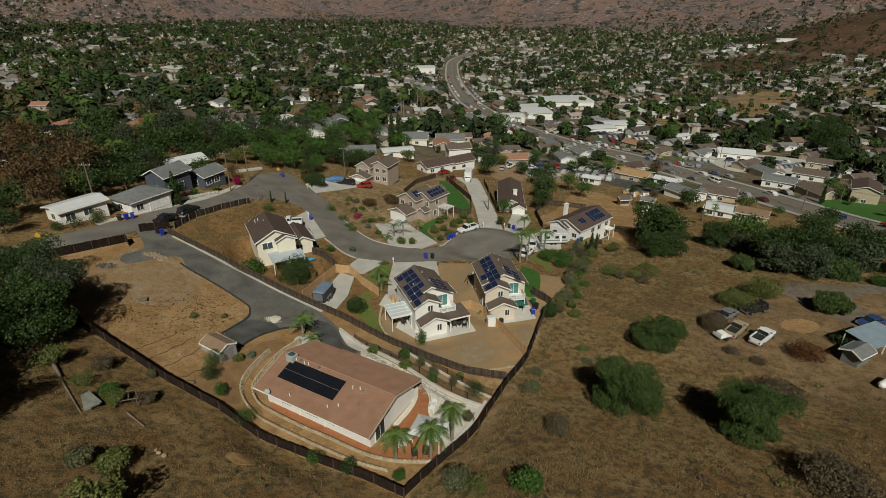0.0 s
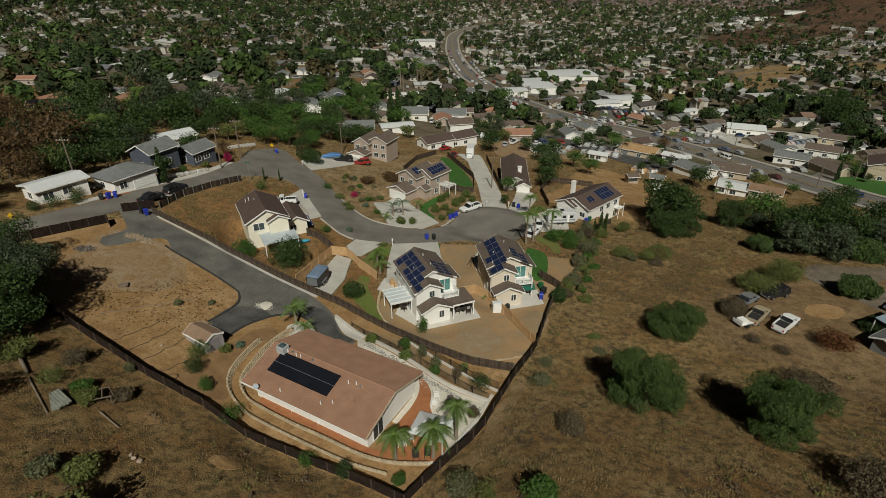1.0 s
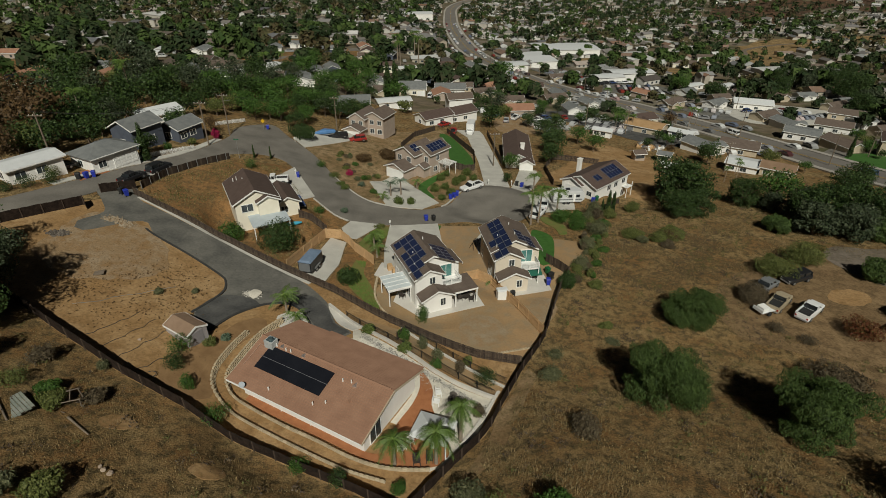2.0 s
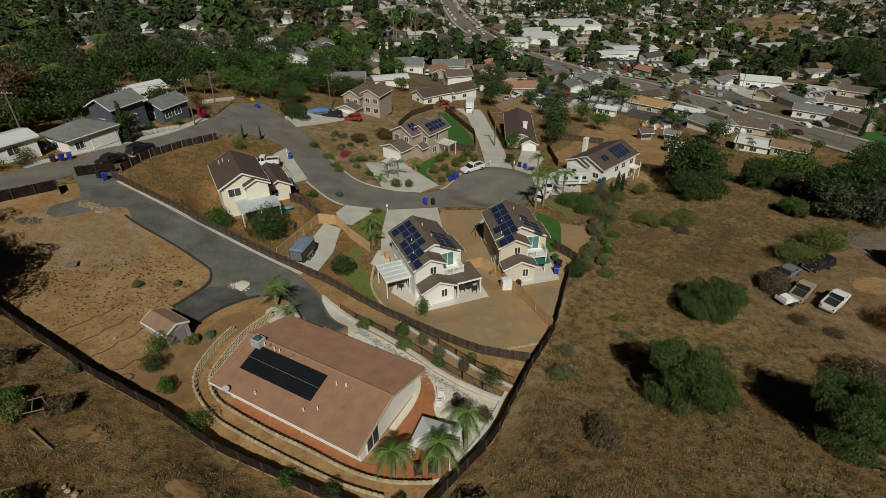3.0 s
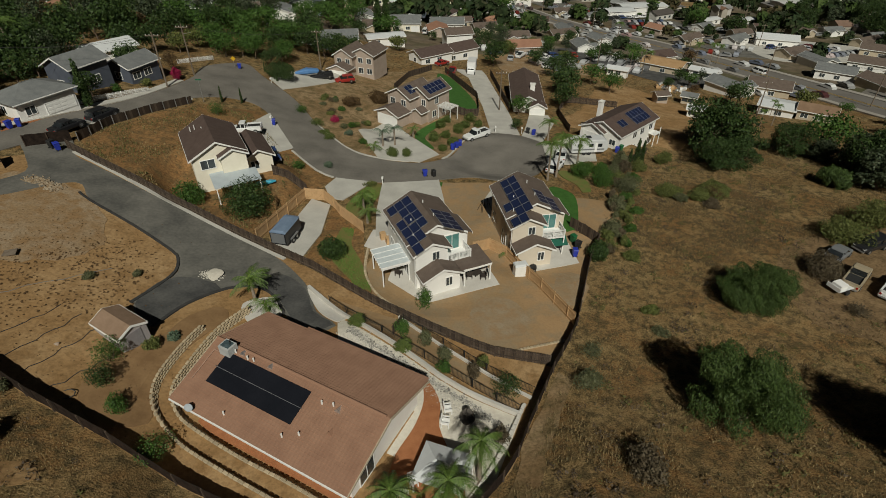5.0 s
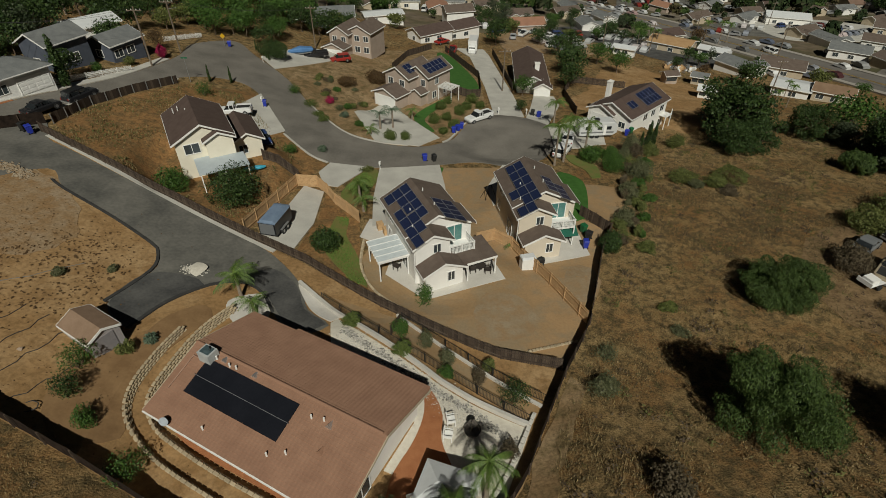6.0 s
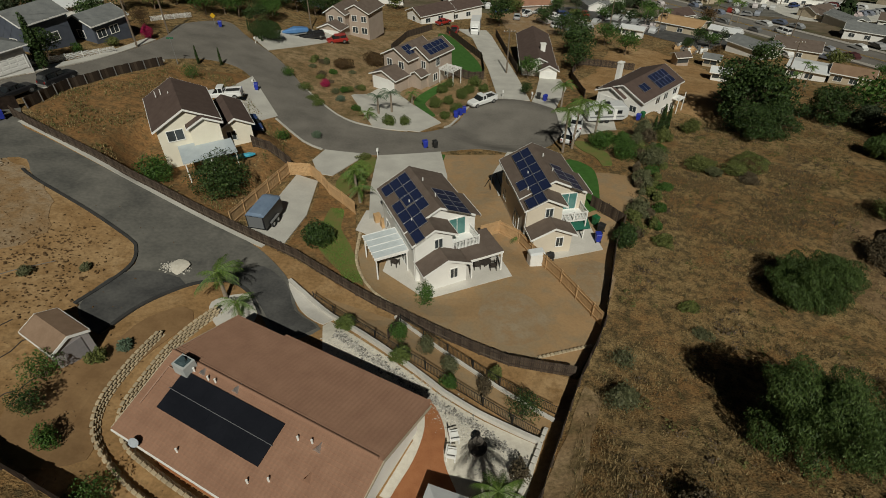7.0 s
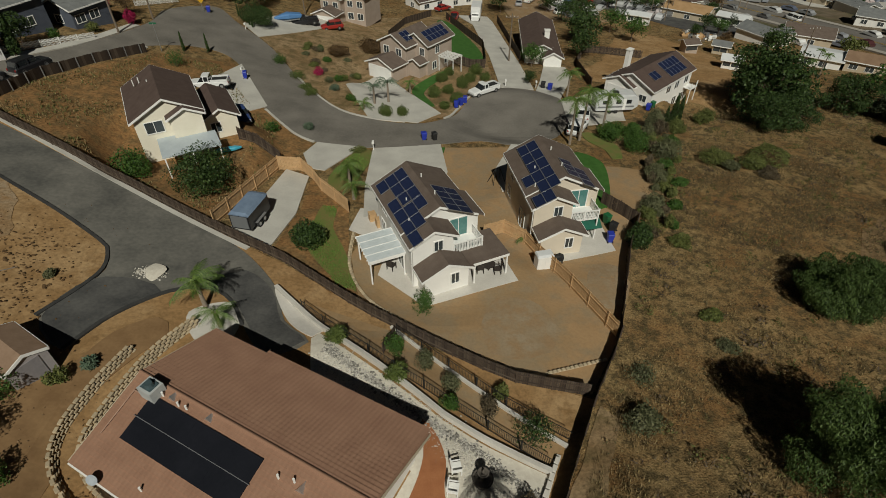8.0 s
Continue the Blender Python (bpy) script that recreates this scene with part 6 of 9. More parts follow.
planting_6 = [(-12.6, -17.6, 0.8, 1.9, L_BRIGHT, "young leafy tree behind iron fence"), (-10.4, -18.6, 0.8, 2.0, L_SAGE, "young leafy tree behind iron fence"), (-8.4, -20.6, 0.8, 1.8, L_SAGE, "young leafy tree behind iron fence"), (-8.6, -22.3, 0.7, 1.3, L_BRIGHT, "young leafy bush behind iron fence"), (-3.2, -24.6, 1.5, 2.6, L_OAK, "dark leafy bush behind iron fence"), (-5.7, -22.3, 0.8, 1.5, L_DRY, "half-dry bush behind iron fence"), (-19.3, 16.2, 1.0, 0.7, L_OLIVE, "low scrub at the drive mouth"), (-26.4, 21.2, 0.9, 1.0, L_AGAVE, "blue-green agave at the kerb"), (5.7, -33.4, 1.9, 1.5, L_DRY, "rounded grey dry bush on the field"), (-4.0, -29.4, 0.9, 1.2, L_DRY, "scrubby dry bush by the fence"), (26.0, 15.8, 2.2, 1.8, L_OLIVE, "olive brush on the dry slope"), (33.0, 16.3, 2.6, 1.7, L_OLIVE, "olive brush on the dry slope"), (35.2, -13.3, 1.4, 0.8, L_DRY, "low dry brush on trampled dirt")]
planting_7 = [(43.4, 2.0, 3.3, 3.2, L_OLIVE, "dull green bushy tree beside parked cars"), (49.8, 5.6, 3.6, 3.6, L_OLIVE, "dull green bushy tree beside parked cars"), (36.2, -5.6, 2.7, 2.1, L_DRY, "purplish leafless brush beside parked cars"), (53.4, -10.8, 1.8, 2.2, L_OAK, "dark bush beside a lean-to shed"), (77, 12.6, 2.4, 1.8, L_BRIGHT, "clipped green hedge beside the track"), (81, 12.2, 2.4, 1.8, L_BRIGHT, "clipped green hedge beside the track"), (32.4, 16.4, 2.4, 1.6, L_OLIVE, "olive brush on the dry slope"), (37.8, -15.8, 1.4, 0.7, L_DRY, "low dry brush on trampled dirt"), (35.4, -24.6, 2.9, 2.2, L_DRY, "grey leafless brush on the field"), (45.5, -14.4, 2.3, 2.5, L_RED, "reddish leafed bush beside parked trucks"), (14.4, 22.6, 2.0, 2.2, L_BRIGHT, "bright green hedge on the slope"), (17.2, 19.6, 2.2, 2.4, L_BRIGHT, "bright green hedge on the slope"), (21.6, 26.4, 1.8, 3.0, L_SAGE, "tall grey-green shrub on the slope"), (20.0, 16.8, 2.2, 2.6, L_SAGE, "tall grey-green shrub on the slope"), (30.0, 29.4, 1.6, 2.0, L_OLIVE, "olive shrub behind the white house"), (16.6, 11.0, 1.7, 1.6, L_SAGE, "grey-green shrub along the slope"), (14.0, 4.2, 1.6, 1.5, L_SAGE, "grey-green shrub outside the fence"), (12.4, -0.2, 1.3, 1.4, L_OLIVE, "olive shrub outside the fence"), (-28.6, 43.2, 1.2, 1.5, L_MAGENTA, "magenta bougainvillea in the front yard"), (-26.8, 40.4, 0.8, 1.0, L_SAGE, "grey-green shrub in the front yard"), (-25.4, 36.8, 0.9, 1.1, L_AGAVE, "pale agave in the front yard"), (-22.6, 33.6, 0.9, 1.0, L_BRIGHT, "green shrub in the front yard"), (-31.6, 39.6, 1.5, 1.1, L_TOPIARY, "clipped round shrub at the kerb"), (-29.4, 35.4, 1.3, 1.0, L_TOPIARY, "clipped round shrub at the kerb"), (-28.2, 33.6, 1.2, 1.0, L_TOPIARY, "clipped round shrub at the kerb")]
planting_8 = [(28.8, -43.6, 3.6, 2.8, L_DRY, "large grey leafless brush on the field"), (-5.6, -40.6, 1.6, 1.8, L_SAGE, "grey-green shrub outside the fence corner"), (-3.6, -42.2, 1.4, 1.5, L_OLIVE, "olive shrub outside the fence corner"), (-73.4, 5.2, 1.5, 1.9, L_OAK, "dark clipped hedge along the street"), (-71.6, 7.6, 1.5, 1.9, L_OAK, "dark clipped hedge along the street"), (-69.8, 9.8, 1.4, 1.8, L_OAK, "dark clipped hedge along the street"), (-43.1, 62.6, 3.2, 3.8, L_OAK, "large round dark green bush at the bend"), (-35.2, 44.8, 1.5, 1.6, L_BRIGHT, "green shrub at the kerb"), (-27.4, 55.6, 1.9, 2.0, L_BROWN, "brownish bush on the bank"), (-22.2, 61.0, 2.6, 2.4, L_BROWN, "brownish bush on the bank"), (-18.6, 64.4, 2.4, 2.6, L_OLIVE, "olive bush on the bank"), (-65.5, 53.2, 1.2, 2.0, L_MAGENTA, "magenta bougainvillea by the street"), (-71.4, 12.4, 1.5, 2.2, L_OLIVE, "olive bush beside a driveway"), (13.2, -16.5, 1.0, 0.6, L_SAGE, "grey-green weed outside the fence"), (5.6, -19.4, 1.3, 0.8, L_SAGE, "grey-green weed outside the fence"), (-50, -31.5, 1.8, 1.5, L_OLIVE, "scrubby green bush on dry ground"), (-45.4, -33.5, 1.5, 1.2, L_OLIVE, "scrubby green bush on dry ground"), (-41.2, -28.6, 0.7, 1.0, L_SAGE, "grey-green weed outside the fence"), (0.6, -43.4, 1.7, 2.0, L_BRIGHT, "green bush on the dry slope"), (-49.5, -45, 2.4, 1.8, L_DRY, "dry brush on the hillside")]
for i, (x, y, r, h, leaf, label) in enumerate((planting_5 + planting_6 + planting_7 + planting_8)):
    big = r > 1.5
    shrub(x, y, r, h, leaf, label, 100 + i, 4200 if r > 2.4 else 1900 if big else 650, 0.17 if big else 0.12)
box1 = shrub(-16.8, 28.9, 1.15, 1.6, L_TOPIARY, "round clipped green shrub on mulch", 300, 1700, 0.12, "clipped_shrub", "clipped round shrubs", 7)
for x, y, s in ((-14.6, 29.4, 0.85), (-8.5, 45.4, 1.0), (-5.3, 43.4, 1.1), (-7.4, 48.2, 0.9), (-2.6, 51.5, 1.2), (-10.0, 38.2, 1.1), (-6.6, 36.2, 1.0), (-3.6, 46.6, 1.0), (-7.6, 40.6, 1.0), (-8.2, 33.4, 0.8), (-1.2, 48, 0.9)):
    place_copy(box1, x, y, s, x * 77 % 360)

# dry grass and weeds over the field
def tufts(name, label, count, region, material, size, seed, keep, tall=0.5, wide=0.36):
    """Grass and weeds: three upright blades to a tuft, thick and thin in patches."""
    rng = np.random.default_rng(seed)
    x, y = rng.uniform(region[0], region[1], count), rng.uniform(region[2], region[3], count)
    ok = keep(x, y) & (np.sin(x * 0.43 + np.sin(y * 0.39) * 2) + np.sin(y * 0.61 + np.sin(x * 0.31) * 2) + np.sin(x * 1.3 + y * 0.9) * 0.5 + rng.normal(size=count) * 0.5 > -0.1)
    x, y = x[ok], y[ok]
    n = len(x)
    z = gza(x, y)
    verts, blades = [], 3
    for k in range(blades):
        a = rng.uniform(0, 2 * math.pi, n)
        s = size * (0.4 + rng.random(n))
        ox, oy = np.cos(a) * s * 0.5, np.sin(a) * s * 0.5
        wx, wy = -np.sin(a) * s * wide, np.cos(a) * s * wide
        verts.append(np.stack([np.stack([x - wx, y - wy, z - 0.05], 1), np.stack([x + wx, y + wy, z - 0.05], 1), np.stack([x + ox, y + oy, z + s * tall], 1)], 1))
    v = np.concatenate(verts, 0).reshape(-1, 3)
    return mesh_object(name, v.tolist(), np.arange(len(v)).reshape(-1, 3).tolist(), material, None, label, "stuff", "dry grass")


G_DRY = island_mat("dry_grass", ((0.11, 0.078, 0.036), (0.28, 0.2, 0.092), (0.44, 0.335, 0.165), (0.15, 0.125, 0.055), (0.27, 0.165, 0.07), (0.12, 0.085, 0.045)), 0.95, 0.3)
G_STRAW = island_mat("straw", ((0.3, 0.21, 0.1), (0.42, 0.31, 0.16), (0.2, 0.14, 0.07), (0.14, 0.13, 0.06)), 0.95, 0.3)
G_SCRUB = island_mat("scrub", ((0.12, 0.085, 0.045), (0.17, 0.125, 0.065), (0.22, 0.15, 0.08), (0.11, 0.1, 0.05)), 0.95, 0.3)
G_LAWN = island_mat("lawn_blades", ((0.08, 0.16, 0.025), (0.13, 0.23, 0.04), (0.19, 0.28, 0.07)), 0.9, 0.3)
G_GREEN = island_mat("field_weeds", ((0.1, 0.11, 0.035), (0.15, 0.15, 0.05), (0.2, 0.17, 0.07)), 0.95, 0.3)
east = lambda x, y: (x > np.interp(y, [-60, -41, -32, -21, -9, 0, 5, 20, 40], [-7, -7.5, -2.4, 2.6, 8.4, 12.5, 14, 18, 33]) + 0.3) & ~((x > 35) & (y < 9) & (y > -26) & ((x - 58) ** 2 / 600 + (y + 8) ** 2 / 240 < 1.0))
south = lambda x, y: y < np.interp(x, [-72, -49, -39.7, -25, -10.7, -7], [-10, -25, -29.8, -35.6, -42.4, -46])
tufts("dry_grass", "dry brown grass and brush covering the slope", 190000, (-8, 75, -56, 42), G_DRY, 0.18, 1, east, 0.85, 0.2)
tufts("dry_grass", "dry brown grass on the lower hillside", 110000, (-76, 0, -58, -10), G_DRY, 0.14, 2, south, 0.8, 0.22)
near_fence = lambda x, y: (x > np.interp(y, [-44, -41, -32, -21], [-7, -8.2, -2.6, 2.4]) + 0.3) & (x < np.interp(y, [-44, -32, -21], [7, 6, 6]))
tufts("tall_dry_grass", "tall straw-coloured grass stalks along the fence", 7000, (-9, 8, -46, -21), G_STRAW, 0.27, 21, near_fence, 1.4, 0.06)
scrub = lambda x, y: ((x - 28) / 14) ** 2 + ((y - 8) / 13) ** 2 < 1.0
tufts("field_brush", "dark low brush mottling the field", 24000, (12, 44, -8, 24), G_SCRUB, 0.2, 22, scrub, 0.9, 0.25)
def clumps(name, label, count, region, material, size, seed, keep):
    """Low rounded dry bushes, two dozen leaf tips each, thick in drifts and thin between."""
    rng = np.random.default_rng(seed)
    x, y = rng.uniform(region[0], region[1], count), rng.uniform(region[2], region[3], count)
    ok = keep(x, y) & (np.sin(x * 0.37 + seed + np.sin(y * 0.29) * 2) + np.sin(y * 0.53 + np.sin(x * 0.23 + seed) * 2) + rng.normal(size=count) * 0.6 > 0.3)
    x, y = x[ok], y[ok]
    n, k = len(x), 24
    r = np.repeat(size * (0.4 + 1.1 * rng.random(n) ** 2), k)
    c = np.repeat(np.stack([x, y, gza(x, y)], 1), k, 0)
    d = rng.normal(size=(n * k, 3))
    d[:, 2] = np.abs(d[:, 2]) * 0.8
    d /= np.linalg.norm(d, axis=1)[:, None]
    p = c + d * (r * rng.uniform(0.3, 1.05, n * k))[:, None]
    u = rng.normal(size=(n * k, 3))
    u /= np.linalg.norm(u, axis=1)[:, None]
    w = np.cross(d, u) + d * 0.5
    q = (r * rng.uniform(0.16, 0.4, n * k))[:, None]
    v = np.stack([p - u * q * 0.5, p + u * q * 0.5, p + w * q * 1.3], 1).reshape(-1, 3)
    mesh_object(name, v.tolist(), np.arange(len(v)).reshape(-1, 3).tolist(), material, None, label, "stuff", "brush")


clumps("field_brush", "low olive brush clumps scattered over the field", 3600, (-8, 62, -52, 38), G_GREEN, 0.42, 31, east)
clumps("field_brush", "low grey-brown dead brush over the field", 4200, (-8, 62, -52, 38), island_mat("dead_brush", ((0.075, 0.055, 0.042), (0.12, 0.088, 0.06), (0.17, 0.13, 0.09)), 0.95, 0.3), 0.4, 32, east)
clumps("field_brush", "pale straw clumps scattered over the field", 3600, (-8, 62, -52, 38), G_STRAW, 0.3, 33, east)
clumps("field_brush", "grey-brown dead brush on the lower hillside", 1500, (-72, -4, -56, -14), bpy.data.materials["dead_brush"], 0.4, 34, south)
clumps("field_brush", "olive brush clumps on the lower hillside", 900, (-72, -4, -56, -14), G_GREEN, 0.4, 35, south)
yardA = lambda x, y: (y > np.interp(x, [-56, -42, -30], [9.5, 4, -2])) & (x < np.interp(y, [-3, 10, 20, 26, 38], [-31, -28.5, -30, -35, -43])) & (np.hypot(x + 39, y - 12) > 8.5) & (y < np.interp(x, [-57, -50, -41], [18, 35, 38]))
tufts("field_brush", "low grey-green brush dotted over the field", 9000, (-8, 62, -52, 40), island_mat("brush", ((0.07, 0.065, 0.03), (0.12, 0.1, 0.05), (0.16, 0.12, 0.07)), 0.95, 0.3), 0.26, 6, east, 0.8, 0.25)
tufts("yard_weeds", "dry weeds in the red dirt yard", 22000, (-58, -26, -4, 40), G_DRY, 0.26, 4, yardA, 0.8, 0.25)
tufts("yard_weeds", "green weeds in the red dirt yard", 8000, (-58, -26, -4, 40), G_GREEN, 0.32, 14, yardA, 0.8, 0.25)
bank = lambda x, y: ((x > np.interp(y, [-10, -6.4, -4.5, 0, 2.7], [-18, -20.4, -21.6, -21.8, -21.4])) & (x < np.interp(y, [-10, -5, -1, 2.3], [-16.4, -18, -19.7, -19.9])) & (y < 2.7)) | ((y > 6) & (x > np.interp(y, [6, 8.4, 14, 17], [-20.2, -21.8, -20.4, -18.6])) & (x < np.interp(y, [6, 10, 15, 17], [-20, -18.4, -17.4, -18.2])))
tufts("bank_grass", "bright green grass growing in patches on the bank", 26000, (-23, -16, -10, 17), G_LAWN, 0.2, 23, bank, 0.9, 0.25)
yardD = lambda x, y: (np.hypot(x + 14.5, y - 50) > 9) & (y > np.interp(x, [-40, -31, -24, -19, -12], [54, 41, 32, 29, 34])) & (x < np.interp(y, [28, 40, 50, 90], [-24, -25, -22, -13])) & (x > -36)
tufts("yard_weeds", "dry weeds on the landscaped bank", 2200, (-40, -10, 28, 92), G_DRY, 0.3, 5, yardD)

# thick trees left of the street and shrubs along the slope
rnd = random.Random(44)
done = [(o.location.x, o.location.y) for o in scene.objects if o.parent is None and o.get("category") == "house"]
made = 0
while made < 48:
    x, y = rnd.uniform(-135, -61), rnd.uniform(-30, 128)
    street = np.interp(y, [-40, -16, 6, 21, 33, 48, 60, 90, 130], [-95, -84, -72, -65, -61, -60, -61, -68, -105])
    if x > street - 5 or min(math.hypot(x - a, y - b) for a, b in done) < 7.5 or (y < 30 and x > street - 14):
        continue
    if y < 40 and x < -112:
        continue
    place_copy(kinds[(0, 0, 2, 4, 0, 3)[rnd.randrange(6)]], x, y, rnd.uniform(0.55, 1.6), rnd.uniform(0, 360))
    made += 1
for x, y, s in ((24.8, 28.4, 0.42), (26.2, 29.6, 0.36), (23.2, 27.0, 0.3)):
    place_copy(bigcyp, x, y, s)
for i in range(26):
    t = i / 25
    x, y = 12.5 + 9 * t + rnd.uniform(-1.6, 2.4), -2 + 26 * t + rnd.uniform(-1.2, 1.2)
    shrub(x, y, rnd.uniform(0.5, 1.3), rnd.uniform(0.6, 1.7), (L_OLIVE, L_DRY, L_BRIGHT, L_OLIVE, L_SAGE)[i % 5], "scrubby olive green shrub along the slope", 400 + i, 800, 0.16, group="shrubs along the slope")
for i in range(24):
    t = i / 23
    x, y = -34 + 16 * t + rnd.uniform(-2.5, 2.5), 56 - 24 * t + rnd.uniform(-2, 9) * (0.4 + t)
    if math.hypot(x + 14.5, y - 50) < 9.5 or math.hypot(x + 17, y - 38) < 6:
        continue
    shrub(x, y, rnd.uniform(0.5, 1.1), rnd.uniform(0.5, 1.2), (L_OLIVE, L_SAGE, L_BRIGHT, L_DRY)[i % 4], "low shrub on the landscaped bank", 440 + i, 600, 0.14, group="shrubs on the bank")

# scrub along the lower hillside and below the white house
for i, (x, y, r, h, leaf, label) in enumerate(((-45.7, -29.5, 1.3, 1.5, L_DRY, "bare grey brush beside the dark fence"), (-41.6, -34.9, 1.5, 1.1, L_OLIVE, "sprawling green weed on dry ground"), (-42.8, -33.6, 1.1, 0.9, L_BRIGHT, "sprawling green weed on dry ground"), (-39.4, -33.4, 1.3, 0.8, L_DRY, "dry brush on the hillside"), (-36.4, -43.8, 1.6, 1.4, L_OLIVE, "scrubby green bush on dry ground"), (-38.6, -44.6, 1.2, 1.0, L_SAGE, "scrubby green bush on dry ground"),
                                               (29.5, 14, 2.1, 1.5, L_OLIVE, "wide scrubby bush on the slope"), (32.4, 15.4, 1.9, 1.5, L_BROWN, "brownish scrub on the dry slope"), (26.8, 13.6, 1.2, 1.2, L_SAGE, "wide scrubby bush on the slope"), (30.8, 12, 1.5, 1.0, L_DRY, "brownish scrub on the dry slope"), (17.4, 23.6, 1.5, 1.9, L_BRIGHT, "bright green hedge bush below the camper"), (15.8, 25, 1.3, 1.5, L_BRIGHT, "bright green hedge bush below the camper"), (19.6, 23.4, 1.4, 2.1, L_SAGE, "grey twiggy bush on the bank"), (21.5, 24.6, 1.2, 2.3, L_DRY, "grey twiggy bush on the bank"), (24.6, 25.5, 1.5, 1.8, L_OLIVE, "olive bush below the white house"), (22.4, 20.8, 1.1, 1.2, L_BRIGHT, "olive bush below the white house"),
                                               (4.2, -23.6, 1.3, 1.2, L_SAGE, "grey-green weed outside the fence"), (13.4, -13.2, 1.0, 0.5, L_OLIVE, "low green brush on the field"))):
    shrub(x, y, r, h, leaf, label, 500 + i, 1700 if r > 1.4 else 1000, 0.13, long=1.8)
for x, y in ((-16.9, -16.4), (-12.2, -20.0)):
    shrub(x, y, 0.85, 1.2, L_TOPIARY, "fountain of green ornamental grass on white stone", 541, 900, 0.07, "ornamental_grass", "ornamental grasses", 4, 7.0)
shrub(-32.7, -20.4, 0.55, 0.7, L_AGAVE, "spiky pale agave on dark soil", 540, 260, 0.16, long=3.5)
place_copy(kinds[3], -33.6, -50.2, 0.7, 40)
for i, (x, y, k, s) in enumerate(((-55, 82, 1, 0.95), (-49.5, 84, 0, 0.9), (-46.5, 79.5, 1, 0.7), (-61.5, 90, 0, 1.1), (-55.5, 96, 1, 1.2), (-50, 98, 0, 1.0), (-43.5, 97.5, 1, 1.0), (-39.5, 92, 0, 0.8), (-65, 85, 0, 1.2), (-36, 101, 3, 1.0), (-47, 111, 0, 1.1), (-64.2, 29.2, 0, 0.62), (-66.2, 46.5, 0, 0.8), (-60.8, 50.5, 4, 0.45))):
    place_copy(kinds[k], x, y, s, 53 * i % 360)
for i, (x, y, k, s) in enumerate(((-46.9, 69.7, 0, 0.7), (-51.7, 73, 1, 0.8), (-56.8, 68.6, 1, 0.8), (-60, 72, 1, 0.9), (-40, 126, 1, 1.1), (-27, 138, 1, 1.2), (-85, 11, 0, 1.0), (-91, 24, 4, 1.1), (-79.5, 2, 0, 0.7), (-81.5, 35, 0, 1.2), (-78, 38.6, 0, 1.0), (24, 101, 0, 0.9), (36.8, 85.8, 1, 0.8), (-46, 75, 1, 0.6), (-83, 22, 0, 0.9), (-88, 2, 4, 0.9), (-49, 88, 1, 1.0), (-37, 95, 0, 1.0))):
    place_copy(kinds[k], x, y, s, 47 * i % 360)
shrub(-58.2, 46.2, 1.2, 2.2, L_MAGENTA, "deep red bougainvillea by the street", 560, 900, 0.16)
shrub(-62.6, 33.6, 0.9, 1.4, L_BRIGHT, "green garden shrub behind the picket fence", 561, 700, 0.14)
shrub(-60.4, 39.2, 1.0, 1.5, L_OLIVE, "olive garden shrub behind the picket fence", 562, 700, 0.14)
for i, (x, y, k, s) in enumerate(((-80, 72, 0, 1.1), (-84.5, 86, 0, 1.3), (-73.6, 86.8, 1, 1.2), (-68.4, 80.4, 1, 1.0), (-69.8, 94.3, 2, 1.1), (-63.4, 88, 1, 1.1), (-57.6, 91, 3, 1.2), (-73, 77.6, 0, 1.0), (-78.6, 83.3, 2, 1.0), (-62.5, 76, 1, 0.8), (-65.5, 66, 3, 0.8), (-70, 64, 0, 0.9), (-72, 58, 0, 1.0), (-78, 46, 0, 1.1), (-76, 40, 2, 0.8), (-75.4, 30, 0, 0.9), (-78, 24, 0, 1.0), (-81, 16, 4, 0.9), (-54, 72, 1, 0.6))):
    place_copy(kinds[k], x, y, s, 71 * i % 360)

# ---- fences and walls ----
M_FENCED = mat("dark_brown_fence", (0.055, 0.038, 0.028), (0.095, 0.068, 0.05), 0.7, 0.9, 0, 0.01, 60)
M_BOARD = island_mat("weathered_fence_board", ((0.045, 0.032, 0.025), (0.1, 0.075, 0.056), (0.07, 0.05, 0.037), (0.13, 0.1, 0.075), (0.085, 0.06, 0.045)), 0.9, 0.4)
M_SCREEN = mat("dark_fence_screen", (0.016, 0.012, 0.01), (0.04, 0.028, 0.022), 0.5, 0.95, spec=0.05)
M_CEDAR = mat("new_cedar", (0.46, 0.29, 0.145), (0.55, 0.37, 0.2), 0.6, 0.85, 0, 0.006, 60)
M_IRON = mat("black_iron", (0.015, 0.015, 0.015), (0.03, 0.028, 0.026), 0.5, 0.5)
M_BLOCK = mat("tan_block", (0.37, 0.29, 0.185), (0.47, 0.39, 0.27), 0.3, 0.95, 0, 0.02, 120, rand=0.2)
M_STEEL = mat("galvanised_post", (0.3, 0.3, 0.3), (0.4, 0.4, 0.39), 0.4, 0.5, 0.6)
M_POLE = mat("pole_wood", (0.13, 0.1, 0.075), (0.2, 0.16, 0.12), 0.4, 0.9)


def along(points, step):
    """Evenly spaced posts on a plan line: (point, next point) for each bay."""
    line = straight(points, False, 0.25)
    d, out = [Vector(line[0])], []
    for p in line[1:]:
        p = Vector(p)
        if (p - d[-1]).length >= step:
            d.append(p)
    if (Vector(line[-1]) - d[-1]).length > 0.3:
        d.append(Vector(line[-1]))
    return list(zip(d[:-1], d[1:]))


